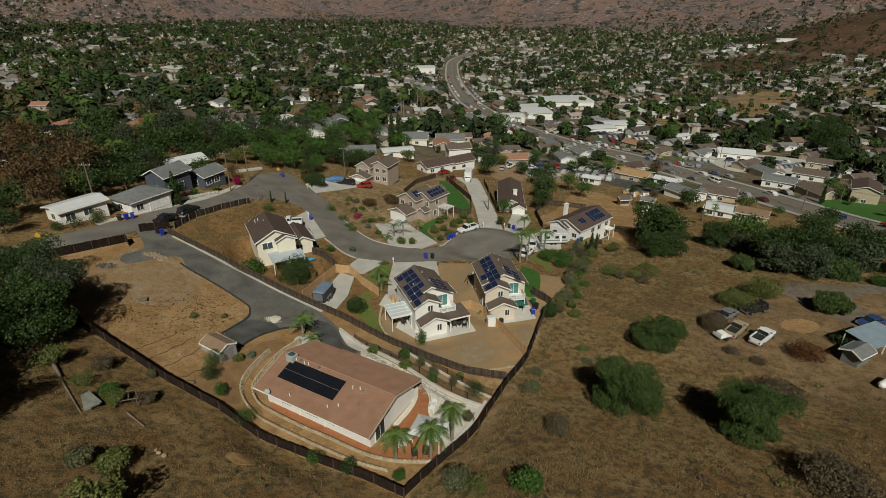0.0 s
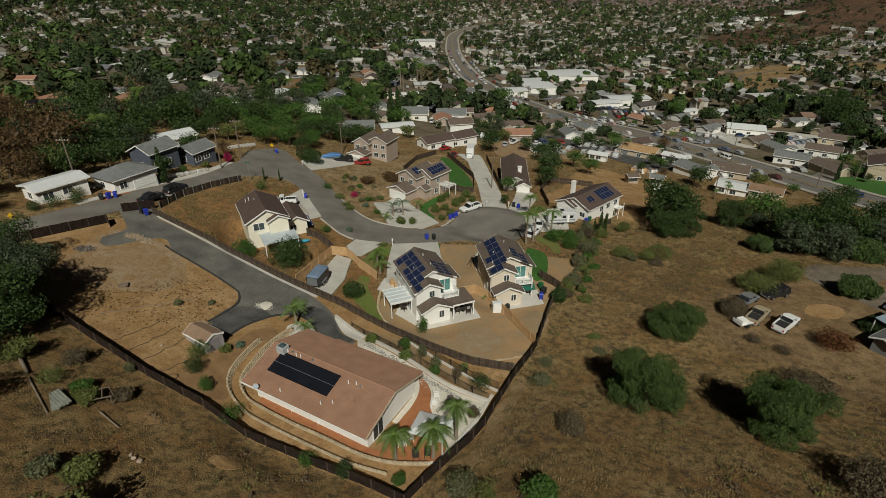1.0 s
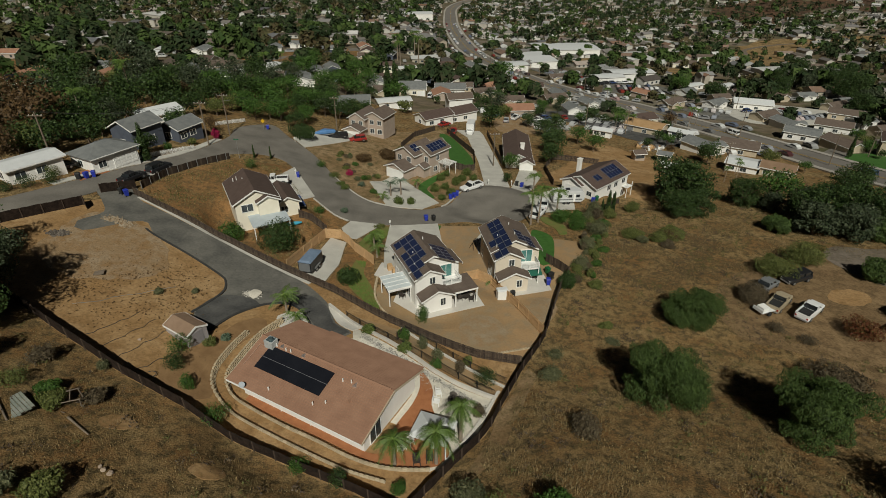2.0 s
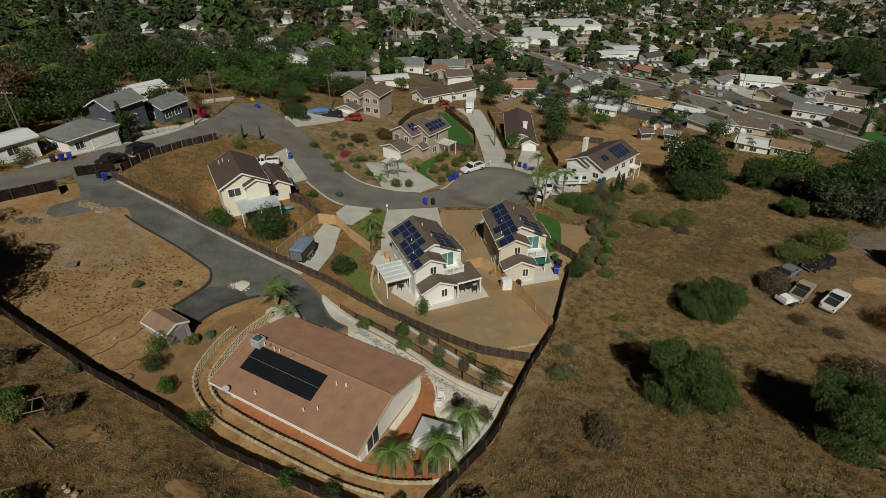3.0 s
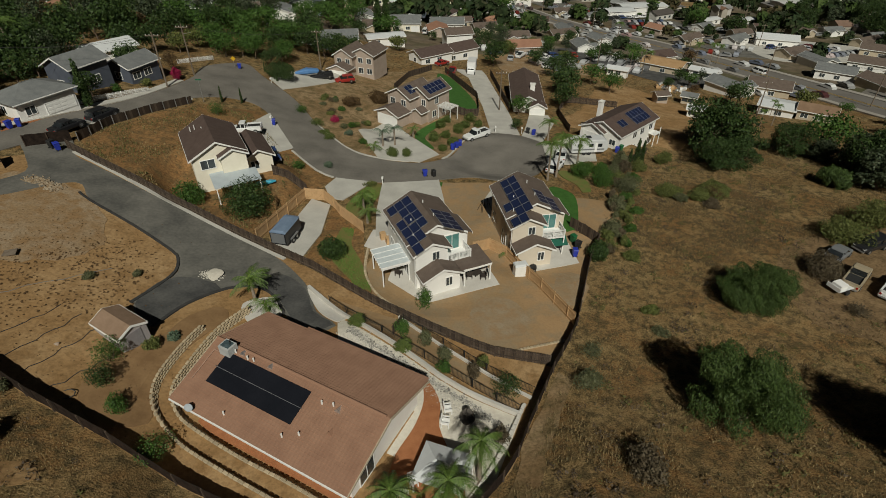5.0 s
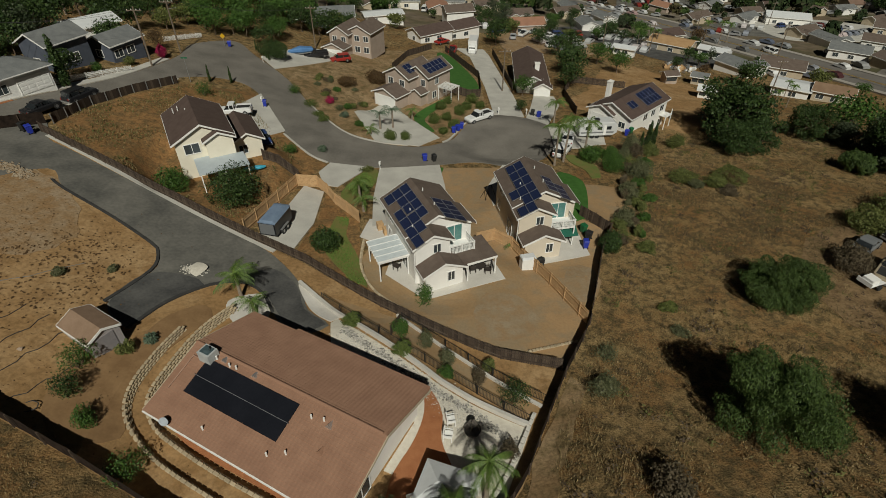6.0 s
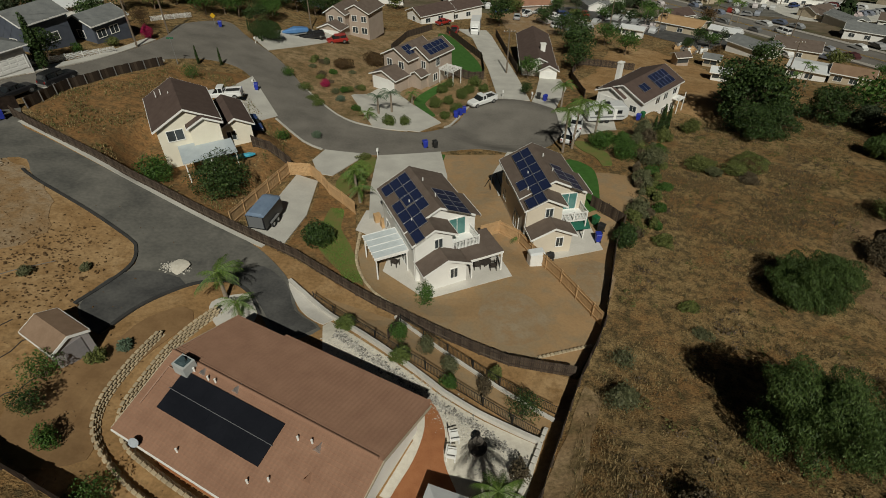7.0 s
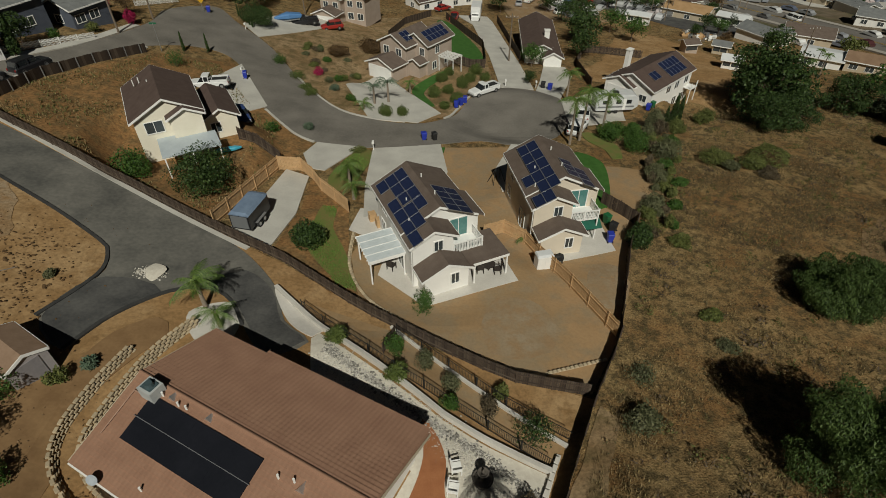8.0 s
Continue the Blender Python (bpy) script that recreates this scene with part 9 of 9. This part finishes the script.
vv = [bm.verts.new(p) for p in ((-1.3, -2.4, 1.6), (1.6, -2.4, 1.6), (1.6, -0.9, 2.35), (-1.3, -0.9, 2.35), (-1.3, -2.4, 1.55), (1.6, -2.4, 1.55), (1.6, -0.9, 2.3), (-1.3, -0.9, 2.3))]
for f in ((0, 1, 2, 3), (7, 6, 5, 4), (4, 5, 1, 0), (5, 6, 2, 1), (6, 7, 3, 2), (7, 4, 0, 3)):
    bm.faces.new([vv[i] for i in f])
part("canvas", bm, mat("green_canvas", (0.015, 0.09, 0.06), (0.02, 0.12, 0.08), 0.5, 0.8), aw)
kayak = thing("kayak", "turquoise kayak lying beside the garage", "kayak", -32.6, 9.6, gz(-32.6, 9.6) + 0.3, 20)
part("hull", loft(bmesh.new(), [ring(-1.5, 0.06, 0.1, 0.3, 0.02), ring(-0.8, 0.32, 0, 0.4, 0.1), ring(0.8, 0.32, 0, 0.4, 0.1), ring(1.5, 0.06, 0.1, 0.3, 0.02)]), mat("turquoise_plastic", (0.05, 0.3, 0.42), (0.06, 0.36, 0.5), 0.4, 0.4), kayak)
for x, y, l in ((-12.9, 4.6, 1), (-15.2, -0.4, 2), (-16.0, 0.6, 3)):
    cr = thing("wooden_crate", "plain plywood crate beside the house", "crate", x, y, gz(x, y) + 0.1, 23)
    part("body", box(bmesh.new(), -0.35, -0.35, 0, 0.35, 0.35, 0.9), M_CEDAR, cr)
sw = thing("trampoline_frame", "dark metal swing frame beside the drive", "swing frame", -2.6, 9.6, gz(-2.6, 9.6) + 0.05, 30)
for p, q in (((-0.8, -0.6, 0), (-0.2, 0, 1.9)), ((-0.8, 0.6, 0), (-0.2, 0, 1.9)), ((0.9, -0.6, 0), (0.4, 0, 1.9)), ((0.9, 0.6, 0), (0.4, 0, 1.9)), ((-0.2, 0, 1.9), (0.4, 0, 1.9))):
    part("bar", rod(bmesh.new(), p, q, 0.04), M_IRON, sw)
# town traffic and parked cars
protos_c = [vehicle("sedan", "silver", 92, 176, 110, "silver car parked along the main road", group="parked cars"), vehicle("suv", "white", 48, 146, 40, "white car parked in the yard", group="parked cars"), vehicle("pickup", "white", 26, 126, 20, "white work truck on gravel", group="parked cars"),
            vehicle("sedan", "red", 138, 160, 70, "red car on a concrete lot", group="parked cars"), vehicle("van", "white", 100, 128, 112, "white van driving on the main road", group="parked cars"), vehicle("suv", "black", 132, 168, 10, "black car on a concrete lot", group="parked cars"), vehicle("suv", "blue", 112, 74, 105, "blue car on the main road", group="parked cars")]
spots_1 = [(52, 149, 40), (56, 144, 40), (60, 139, 42), (64, 134, 45), (68, 128, 45), (72, 122, 48), (30, 130, 10), (22, 132, 30), (34, 124, 25), (18, 126, 60), (38, 136, 100), (44, 134, 110), (86, 250, 10), (90, 252, 10), (94, 253, 10), (98, 254, 10), (102, 256, 10), (106, 258, 10), (110, 259, 10), (82, 246, 10), (128, 172, 20), (142, 170, 60), (70, 226, 130), (58, 246, 130)]
spots_2 = [(36, 292, 115), (18, 352, 100), (8, 470, 95), (2, 600, 92), (-1, 760, 90), (76, 210, 310), (20, 330, 280), (118, 62, 100), (146, 128, 60), (150, 140, 60), (126, 112, 50), (104, 204, 40), (134, 200, 70), (120, 128, 40), (-8, 106, 40), (-14, 160, 80), (-62, 96, 60), (10, 128, 20), (14, 120, 80), (25, 112, 15), (32, 116, 60)]
for i, (x, y, a) in enumerate((spots_1 + spots_2)):
    copy_thing(protos_c[i % 7], pose(x, y, gz(x, y) + 0.3, 0, 0, a))

# ---- the town in the valley ----
TOWN_WALL = island_mat("town_walls", ((0.62, 0.6, 0.54), (0.42, 0.36, 0.28), (0.74, 0.73, 0.7), (0.4, 0.35, 0.28), (0.66, 0.62, 0.55)), 0.9, 2.0)
TOWN_ROOF = island_mat("town_roofs", ((0.1, 0.085, 0.075), (0.24, 0.23, 0.225), (0.14, 0.11, 0.085), (0.6, 0.6, 0.58), (0.16, 0.16, 0.165), (0.09, 0.075, 0.065), (0.66, 0.66, 0.64), (0.26, 0.15, 0.1), (0.17, 0.15, 0.13), (0.36, 0.36, 0.36)), 0.9, 2.0)
TOWN_GREEN = island_mat("town_green_leaves", ((0.035, 0.066, 0.015), (0.06, 0.1, 0.022), (0.085, 0.125, 0.035), (0.03, 0.055, 0.014)), 0.8, 2.0)
TOWN_OLIVE = island_mat("town_olive_leaves", ((0.06, 0.065, 0.026), (0.09, 0.085, 0.035), (0.12, 0.09, 0.045), (0.045, 0.045, 0.02)), 0.8, 2.0)
TOWN_LEAF = island_mat("town_leaves", ((0.018, 0.036, 0.012), (0.03, 0.05, 0.018), (0.05, 0.07, 0.025), (0.026, 0.045, 0.016), (0.06, 0.06, 0.03)), 0.8, 2.0)
main_xy = np.array(curve_points(MAIN, False, 6))
rng = np.random.default_rng(7)
BARE = [(140, 309, 20), (106, 362, 16), (236, 355, 20), (250, 405, 26), (275, 440, 30), (310, 478, 34), (345, 505, 30), (435, 530, 36), (-180, 160, 26), (-160, 178, 22), (470, 820, 95), (-190, 170, 20), (-95, 278, 20), (-86, 200, 16), (-68, 241, 15), (860, 950, 310)]
LOTS = [(98, 234, 24), (112, 168, 15), (64, 288, 20), (144, 170, 22)]


def clear_of(x, y, r):
    """Free of the main road, the bare slopes, the near yards and the built houses."""
    ok = np.ones(len(x), bool)
    for i in range(0, len(main_xy), 1):
        ok &= np.hypot(x - main_xy[i, 0], y - main_xy[i, 1]) > 17 + r * 1.0
    for bx, by, br in BARE:
        ok &= (np.hypot(x - bx, y - by) > br) | ((r < 0) & (np.sin(7.3 * x + 3.1 * y) > 0.93))
    for bx, by, br in LOTS:
        ok &= np.hypot(x - bx, y - by) > br
    near = (y < 100) & (x > -88) & (x < 62)
    ok &= ~near & ~((x > -60) & (x < 62) & (y < 128))
    ok &= ~((x > 62) & (y < 60))
    for h in [o for o in scene.objects if o.parent is None and o.get("category") == "house"]:
        ok &= np.hypot(x - h.location.x, y - h.location.y) > 9 + r
    return ok


def built_up(x, y):
    """How densely built a spot is, 0 to 1: thick along the main road, thin among the woods."""
    m = 0.5 + 0.5 * np.sin(x / 61 + 1.7 * np.sin(y / 83)) * np.sin(y / 71 + 1.3 * np.sin(x / 97))
    road = np.exp(-((np.interp(y, main_xy[:, 1], main_xy[:, 0]) + 30 - x) / 95) ** 2)
    return np.clip(0.14 + 0.45 * m ** 1.4 + 0.5 * road - 0.06 * (x < -30) * (y < 800), 0.03, 1)


def spread(n, ylo, yhi, gap, r, houses=True):
    """Random spots in the fan of the valley, no two nearer than the gap."""
    y = ylo + (yhi - ylo) * rng.random(n) ** 0.8
    x = (rng.random(n) * 2 - 1) * (110 + 0.92 * y)
    k = clear_of(x, y, r)
    b = built_up(x, y)
    grove = np.sin(x / 17 + 2.1 * np.sin(y / 29)) + np.sin(y / 21 + 1.9 * np.sin(x / 31)) + 0.6 * np.sin((x + y) / 11)
    k &= rng.random(n) < (b * np.where(grove > 0.5, 0.7, 1.2) if houses else (1.22 - 0.72 * b) * np.where(grove > -0.1, 1.0, 0.16))
    x, y, out, cells = x[k], y[k], [], {}
    for a, b in zip(x, y):
        c = (int(a // gap), int(b // gap))
        if any((a - p) ** 2 + (b - q) ** 2 < gap * gap for i in (-1, 0, 1) for j in (-1, 0, 1) for p, q in cells.get((c[0] + i, c[1] + j), ())):
            continue
        cells.setdefault(c, []).append((a, b))
        out.append((a, b))
    return np.array(out)


def rows_angle(x, y):
    return 0.35 * np.sin(x / 140 + 1) + 0.3 * np.sin(y / 210) - 0.3


def house_soup(spots, wall_name, label):
    """Many small gabled houses joined: walls in one mesh and roofs in another."""
    n = len(spots)
    x, y = spots[:, 0], spots[:, 1]
    a = rows_angle(x, y) + (rng.random(n) < 0.42) * math.pi / 2 + rng.normal(size=n) * 0.14
    L, W, h = rng.uniform(3.6, 6.8, n), rng.uniform(2.9, 4.2, n), rng.uniform(2.6, 3.4, n) + (rng.random(n) < 0.12) * 2.6
    rise = rng.choice([0.4, 1.0, 1.5], n)
    big = rng.random(n) < 0.03
    L, W, h, rise = np.where(big, L * 2.4, L), np.where(big, W * 1.9, W), np.where(big, h + 2, h), np.where(big, 0.4, rise)
    # a wing across the front of some of them
    wing = np.nonzero((rng.random(n) < 0.4) & ~big)[0]
    side = rng.choice([-1, 1], len(wing)) * L[wing] * 0.45
    xw, yw = x[wing] + np.cos(a[wing]) * side + np.sin(a[wing]) * W[wing] * 0.8, y[wing] + np.sin(a[wing]) * side - np.cos(a[wing]) * W[wing] * 0.8
    x, y, a = np.append(x, xw), np.append(y, yw), np.append(a, a[wing] + math.pi / 2)
    L, W, h, rise, n = np.append(L, W[wing] * 0.9), np.append(W, L[wing] * 0.42), np.append(h, h[wing] - 0.25), np.append(rise, rise[wing] * 0.8), n + len(wing)
    z = gza(x, y)
    c, s = np.cos(a), np.sin(a)
    def at(u, v, w):
        return np.stack([x + c * u - s * v, y + s * u + c * v, z + w], 1)
    o = 0.4
    wv = np.stack([at(-L, -W, -2), at(L, -W, -2), at(L, W, -2), at(-L, W, -2), at(-L, -W, h), at(L, -W, h), at(L, W, h), at(-L, W, h), at(-L, 0 * W, h + rise), at(L, 0 * W, h + rise)], 1).reshape(-1, 3)
    wf = [f for i in range(n) for f in ((10 * i, 10 * i + 1, 10 * i + 5, 10 * i + 4), (10 * i + 1, 10 * i + 2, 10 * i + 6, 10 * i + 9, 10 * i + 5), (10 * i + 2, 10 * i + 3, 10 * i + 7, 10 * i + 6), (10 * i + 3, 10 * i, 10 * i + 4, 10 * i + 8, 10 * i + 7))]
    e = h - o * rise / W
    rv = np.stack([at(-L - o, -W - o, e), at(L + o, -W - o, e), at(L + o, 0 * W, h + rise + 0.12), at(-L - o, 0 * W, h + rise + 0.12), at(L + o, W + o, e), at(-L - o, W + o, e)], 1)
    rv = np.concatenate([rv, rv - [0, 0, 0.2]], 1).reshape(-1, 3)
    rf = [tuple(12 * i + k for k in f) for i in range(n) for f in ((0, 1, 2, 3), (3, 2, 4, 5), (0, 6, 7, 1), (4, 10, 11, 5), (0, 3, 9, 6), (3, 5, 11, 9), (1, 7, 8, 2), (2, 8, 10, 4))]
    tagged(mesh_object(wall_name, wv.tolist(), wf, TOWN_WALL), label, "houses", "", "stuff")
    # window and door openings on the sunny walls
    mesh_object("distant_roofs", rv.tolist(), rf, TOWN_ROOF, None, "varied grey, brown and pale roofs of distant houses", "stuff", "roofs")
    u0 = np.concatenate([np.stack([at(L * q - 0.7, -W - 0.03, 0.9 + 0 * W), at(L * q + 0.7, -W - 0.03, 0.9 + 0 * W), at(L * q + 0.7, -W - 0.03, 2.0 + 0 * W), at(L * q - 0.7, -W - 0.03, 2.0 + 0 * W)], 1).reshape(-1, 3) for q in (-0.6, 0.0, 0.55)])
    mesh_object("distant_windows", u0.tolist(), np.arange(len(u0)).reshape(-1, 4).tolist(), M_GLASS, None, "small dark windows of distant houses", "stuff", "windows")


def tree_soup(spots, name, label, leaves, size, leaf=TOWN_LEAF):
    """Far trees: a loose ball of leaf clumps and a stem each."""
    n = len(spots)
    x, y = spots[:, 0], spots[:, 1]
    r = (1.0 + 3.4 * rng.random(n) ** 1.7) * size * np.where(x < -20, 1.1, 1.0)
    h = r * rng.uniform(1.1, 2.3, n)
    z = gza(x, y)
    c = np.repeat(np.stack([x, y, z + h * 0.62], 1), leaves, 0)
    d = rng.normal(size=(n * leaves, 3))
    d /= np.linalg.norm(d, axis=1)[:, None]
    d[:, 2] = np.where(d[:, 2] < -0.5, -d[:, 2], d[:, 2])
    rr = np.repeat(np.stack([r, r, h * 0.55], 1), leaves, 0)
    p = c + d * rr * rng.uniform(0.55, 1.05, n * leaves)[:, None]
    m = d + rng.normal(size=d.shape) * 0.5
    m /= np.linalg.norm(m, axis=1)[:, None]
    u = np.cross(m, [0.3, 0.2, 0.9])
    u /= np.linalg.norm(u, axis=1)[:, None]
    w = np.cross(m, u)
    s = np.repeat(r, leaves)[:, None] * rng.uniform(0.2, 0.42, n * leaves)[:, None] * (1.35 if leaves < 30 else 1.0)
    v = np.stack([p - u * s - w * s * 0.7, p + u * s - w * s * 0.8, p + u * s * 0.2 + w * s], 1).reshape(-1, 3)
    mesh_object(name, v.tolist(), np.arange(len(v)).reshape(-1, 3).tolist(), leaf, None, label, "stuff", "trees")


# nearer houses are things of their own, built in a few kinds and repeated
spots = spread(3200, 95, 420, 14.5, 2)
order = np.argsort(np.hypot(spots[:, 0], spots[:, 1] + 60))
near_spots, rest = spots[order[:100]], spots[order[100:]]
protos = [(M_WHITE, M_GREYROOF, 11, 7, 2.8, 1.2, "white house with a grey shingle roof"), (M_TAN, M_SHINGLE, 12, 7.5, 2.8, 1.5, "tan house with a brown shingle roof"), (M_WHITE, M_METALW, 12, 6, 2.7, 0.5, "white house with a pale flat roof"),
          (M_CREAM, M_SHINGLE_D, 10, 8, 3.0, 1.6, "cream house with a dark brown roof"), (M_PINK, M_TERRA, 11, 8, 3.0, 1.4, "pinkish house with a terracotta roof"), (M_WHITE, M_SHINGLE, 9, 6.5, 5.2, 1.4, "two-storey white house with brown roof"), (M_BLUEGREY, M_GREYROOF, 11, 7, 2.8, 1.4, "blue-grey house with a grey roof")]
first = []
for i, (x, y) in enumerate(near_spots):
    k = [0, 1, 2, 3, 2, 0, 2, 1, 0, 4, 3, 6][int(rng.integers(12))] if i >= len(protos) else i
    a = math.degrees(rows_angle(x, y)) + (90 if rng.random() < 0.42 else 0) + rng.normal() * 9
    if i < len(protos):
        wm, rm, L, W, h, rise, label = protos[i]
        first.append(tagged(plain_house(float(x), float(y), float(a), L, W, h, rise, wm, rm, label + " in the valley", few=True, wing=i in (0, 1, 3)), group="houses of the town"))
    else:
        copy_thing(first[k], pose(float(x), float(y), gz(x, y), 0, 0, float(a)) @ Matrix.Diagonal((rng.uniform(0.72, 1.0), rng.uniform(0.78, 0.95), 0.92, 1)))
house_soup(rest, "distant_houses", "small houses crowding the valley floor")
house_soup(spread(11500, 420, 1250, 13.5, 3), "distant_houses", "distant houses across the valley")
house_soup(spread(6000, 1250, 2200, 22, 6), "distant_houses", "far pale houses before the hills")
# a dark grove beyond the main road
for i, (x, y, s) in enumerate(((178, 172, 1.0), (187, 180, 1.2), (195, 204, 1.5), (206, 214, 1.2), (193, 233, 1.2), (220, 290, 1.3), (188, 254, 1.1), (160, 228, 1.0), (170, 222, 1.1), (238, 270, 1.2), (212, 250, 1.4), (200, 222, 1.4))):
    place_copy((far_oak, far_oak2, far_oak)[i % 3], x, y, s * (1.3 if i % 3 == 1 else 1.0), 70 * i)
# trees between them
spots = spread(6600, 75, 420, 5.6, -2, False)
order = np.argsort(np.hypot(spots[:, 0], spots[:, 1] + 60))
for i, (x, y) in enumerate(spots[order[:90]]):
    k = [0, 1, 2, 3, 0, 1, 0, 4][int(rng.integers(8))]
    place_copy(kinds[k], float(x), float(y), float(rng.uniform(0.4, 0.9)), float(rng.uniform(0, 360)))
def woods(spots, label, leaves, size):
    """Far trees in three tones: dark, fresh green and olive."""
    tone = np.sin(spots[:, 0] / 23 + 2 * np.sin(spots[:, 1] / 37)) * 0.35 + rng.random(len(spots))
    for lo, hi, leaf, word in ((-9, 0.55, TOWN_LEAF, "dark green "), (0.55, 0.98, TOWN_GREEN, "fresh green "), (0.98, 9, TOWN_OLIVE, "olive brown ")):
        tree_soup(spots[(tone >= lo) & (tone < hi)], "distant_trees", word + label, leaves, size, leaf)


woods(spots[order[90:]], "trees between the town houses", 130, 1.05)
woods(spread(29000, 420, 1200, 7.0, -2, False), "trees across the valley", 36, 1.35)
woods(spread(17000, 1200, 2300, 12, -4, False), "trees before the far hills", 14, 2.0)


def parked_cars(spots, angles, label):
    """Far cars: a stepped body with a cabin each, joined, and their windows in a mesh beside."""
    n = len(spots)
    x, y = spots[:, 0], spots[:, 1]
    z, c, s_ = gza(x, y) + 0.2, np.cos(angles), np.sin(angles)
    k = rng.uniform(0.9, 1.25, n)
    def at(u, v, w):
        return np.stack([x + (c * u - s_ * v) * k, y + (s_ * u + c * v) * k, z + w], 1)
    side = [(-2.2, 0.3), (2.2, 0.3), (2.2, 0.8), (1.1, 0.95), (0.5, 1.45), (-1.2, 1.45), (-1.8, 0.95), (-2.2, 0.9)]
    v = np.stack([at(u, q, w) for q in (-0.88, 0.88) for u, w in side], 1).reshape(-1, 3)
    f = [tuple(16 * i + j for j in g) for i in range(n) for g in [tuple(range(8)), tuple(range(15, 7, -1))] + [(j, j + 8, (j + 1) % 8 + 8, (j + 1) % 8) for j in range(8)]]
    mesh_object("distant_cars", v.tolist(), f, TOWN_CAR, None, label, "stuff", "cars")
    g = [at(u, q, w) for q in (-0.9, 0.9) for u, w in ((0.9, 1.0), (0.45, 1.38), (-1.1, 1.38), (-1.55, 1.0))] + [at(u, q, w) for u, w in ((1.12, 1.0), (0.56, 1.42)) for q in (-0.75, 0.75)]
    gv = np.stack(g, 1).reshape(-1, 3)
    mesh_object("distant_car_windows", gv.tolist(), [tuple(12 * i + j for j in q) for i in range(n) for q in ((0, 1, 2, 3), (7, 6, 5, 4), (8, 9, 11, 10))], M_CARGLASS, None, "dark windows of distant parked cars", "stuff", "car windows")


TOWN_CAR = island_mat("town_cars", ((0.7, 0.7, 0.7), (0.06, 0.06, 0.065), (0.72, 0.72, 0.7), (0.3, 0.31, 0.32), (0.62, 0.62, 0.6), (0.03, 0.03, 0.035), (0.25, 0.03, 0.02), (0.74, 0.74, 0.73), (0.05, 0.08, 0.16), (0.4, 0.4, 0.4)), 0.35, 2.0, 0.5)
ways = []
for (ax, ay), (bx, by) in zip(main_xy[:-1], main_xy[1:]):
    d, turn = math.hypot(bx - ax, by - ay), math.atan2(by - ay, bx - ax)
    if 95 < ay < 620:
        for off in (-5.6, 5.6, -12.5, 13.5):
            if rng.random() < 0.36:
                ways.append((ax - math.sin(turn) * off, ay + math.cos(turn) * off, turn + (rng.normal() * 0.3 if abs(off) > 9 else 0)))
for cx, cy, turn, rows_, cols in ((98, 232, 0.2, 4, 9), (112, 168, -0.6, 3, 5), (64, 288, 1.3, 3, 7), (144, 170, 0.4, 3, 7), (54, 128, -0.7, 3, 6), (28, 122, 0.6, 2, 5)):
    for i in range(rows_):
        for j in range(cols):
            if rng.random() < 0.62:
                u, w = (j - cols / 2) * 3.1, (i - rows_ / 2) * 8.0
                ways.append((cx + math.cos(turn) * u - math.sin(turn) * w, cy + math.sin(turn) * u + math.cos(turn) * w, turn + math.pi / 2 + rng.normal() * 0.06))
for x, y in near_spots[rng.random(len(near_spots)) < 0.7]:
    a = float(rows_angle(x, y))
    ways.append((x + math.cos(a) * 8.4 + math.sin(a) * 3, y + math.sin(a) * 8.4 - math.cos(a) * 3, a + rng.choice([0, math.pi / 2])))
ways = np.array(ways)
parked_cars(ways[:, :2], ways[:, 2], "cars parked along streets, in yards and car parks")
# scrub on the stony hills
hx, hy = rng.uniform(-2600, 2600, 60000), rng.uniform(500, 3000, 60000)
hd = np.hypot(hx, hy + 60)
on_hill = ((hd > 2250) & (np.sin(hx / 120 + np.sin(hy / 150)) + np.sin(hy / 90) + rng.normal(size=60000) > 0.8)) | (np.exp(-(((hx - 860) / 260) ** 2) - ((hy - 950) / 280) ** 2) > 0.25) | (np.hypot(hx - 470, hy - 820) < 105)
hs = np.stack([hx, hy], 1)[on_hill & (np.abs(hx) < 0.95 * hy + 100)]
near_h = np.hypot(hs[:, 0], hs[:, 1]) < 1900
tree_soup(hs[near_h], "hill_scrub", "dark scrub dotted over the red hill", 12, 0.7)
tree_soup(hs[~near_h][:5200], "hill_scrub", "dark scrub on the stony hills", 6, 1.5)
# a dense park of small white homes left of the main road
px_, py_ = np.meshgrid(np.arange(-78, -18, 11.0), np.arange(395, 545, 9.0))
pk = np.stack([px_.ravel() + rng.normal(size=px_.size) * 0.8, py_.ravel() + rng.normal(size=px_.size) * 0.8], 1)
house_soup(pk, "distant_houses", "rows of small pale homes in a park")
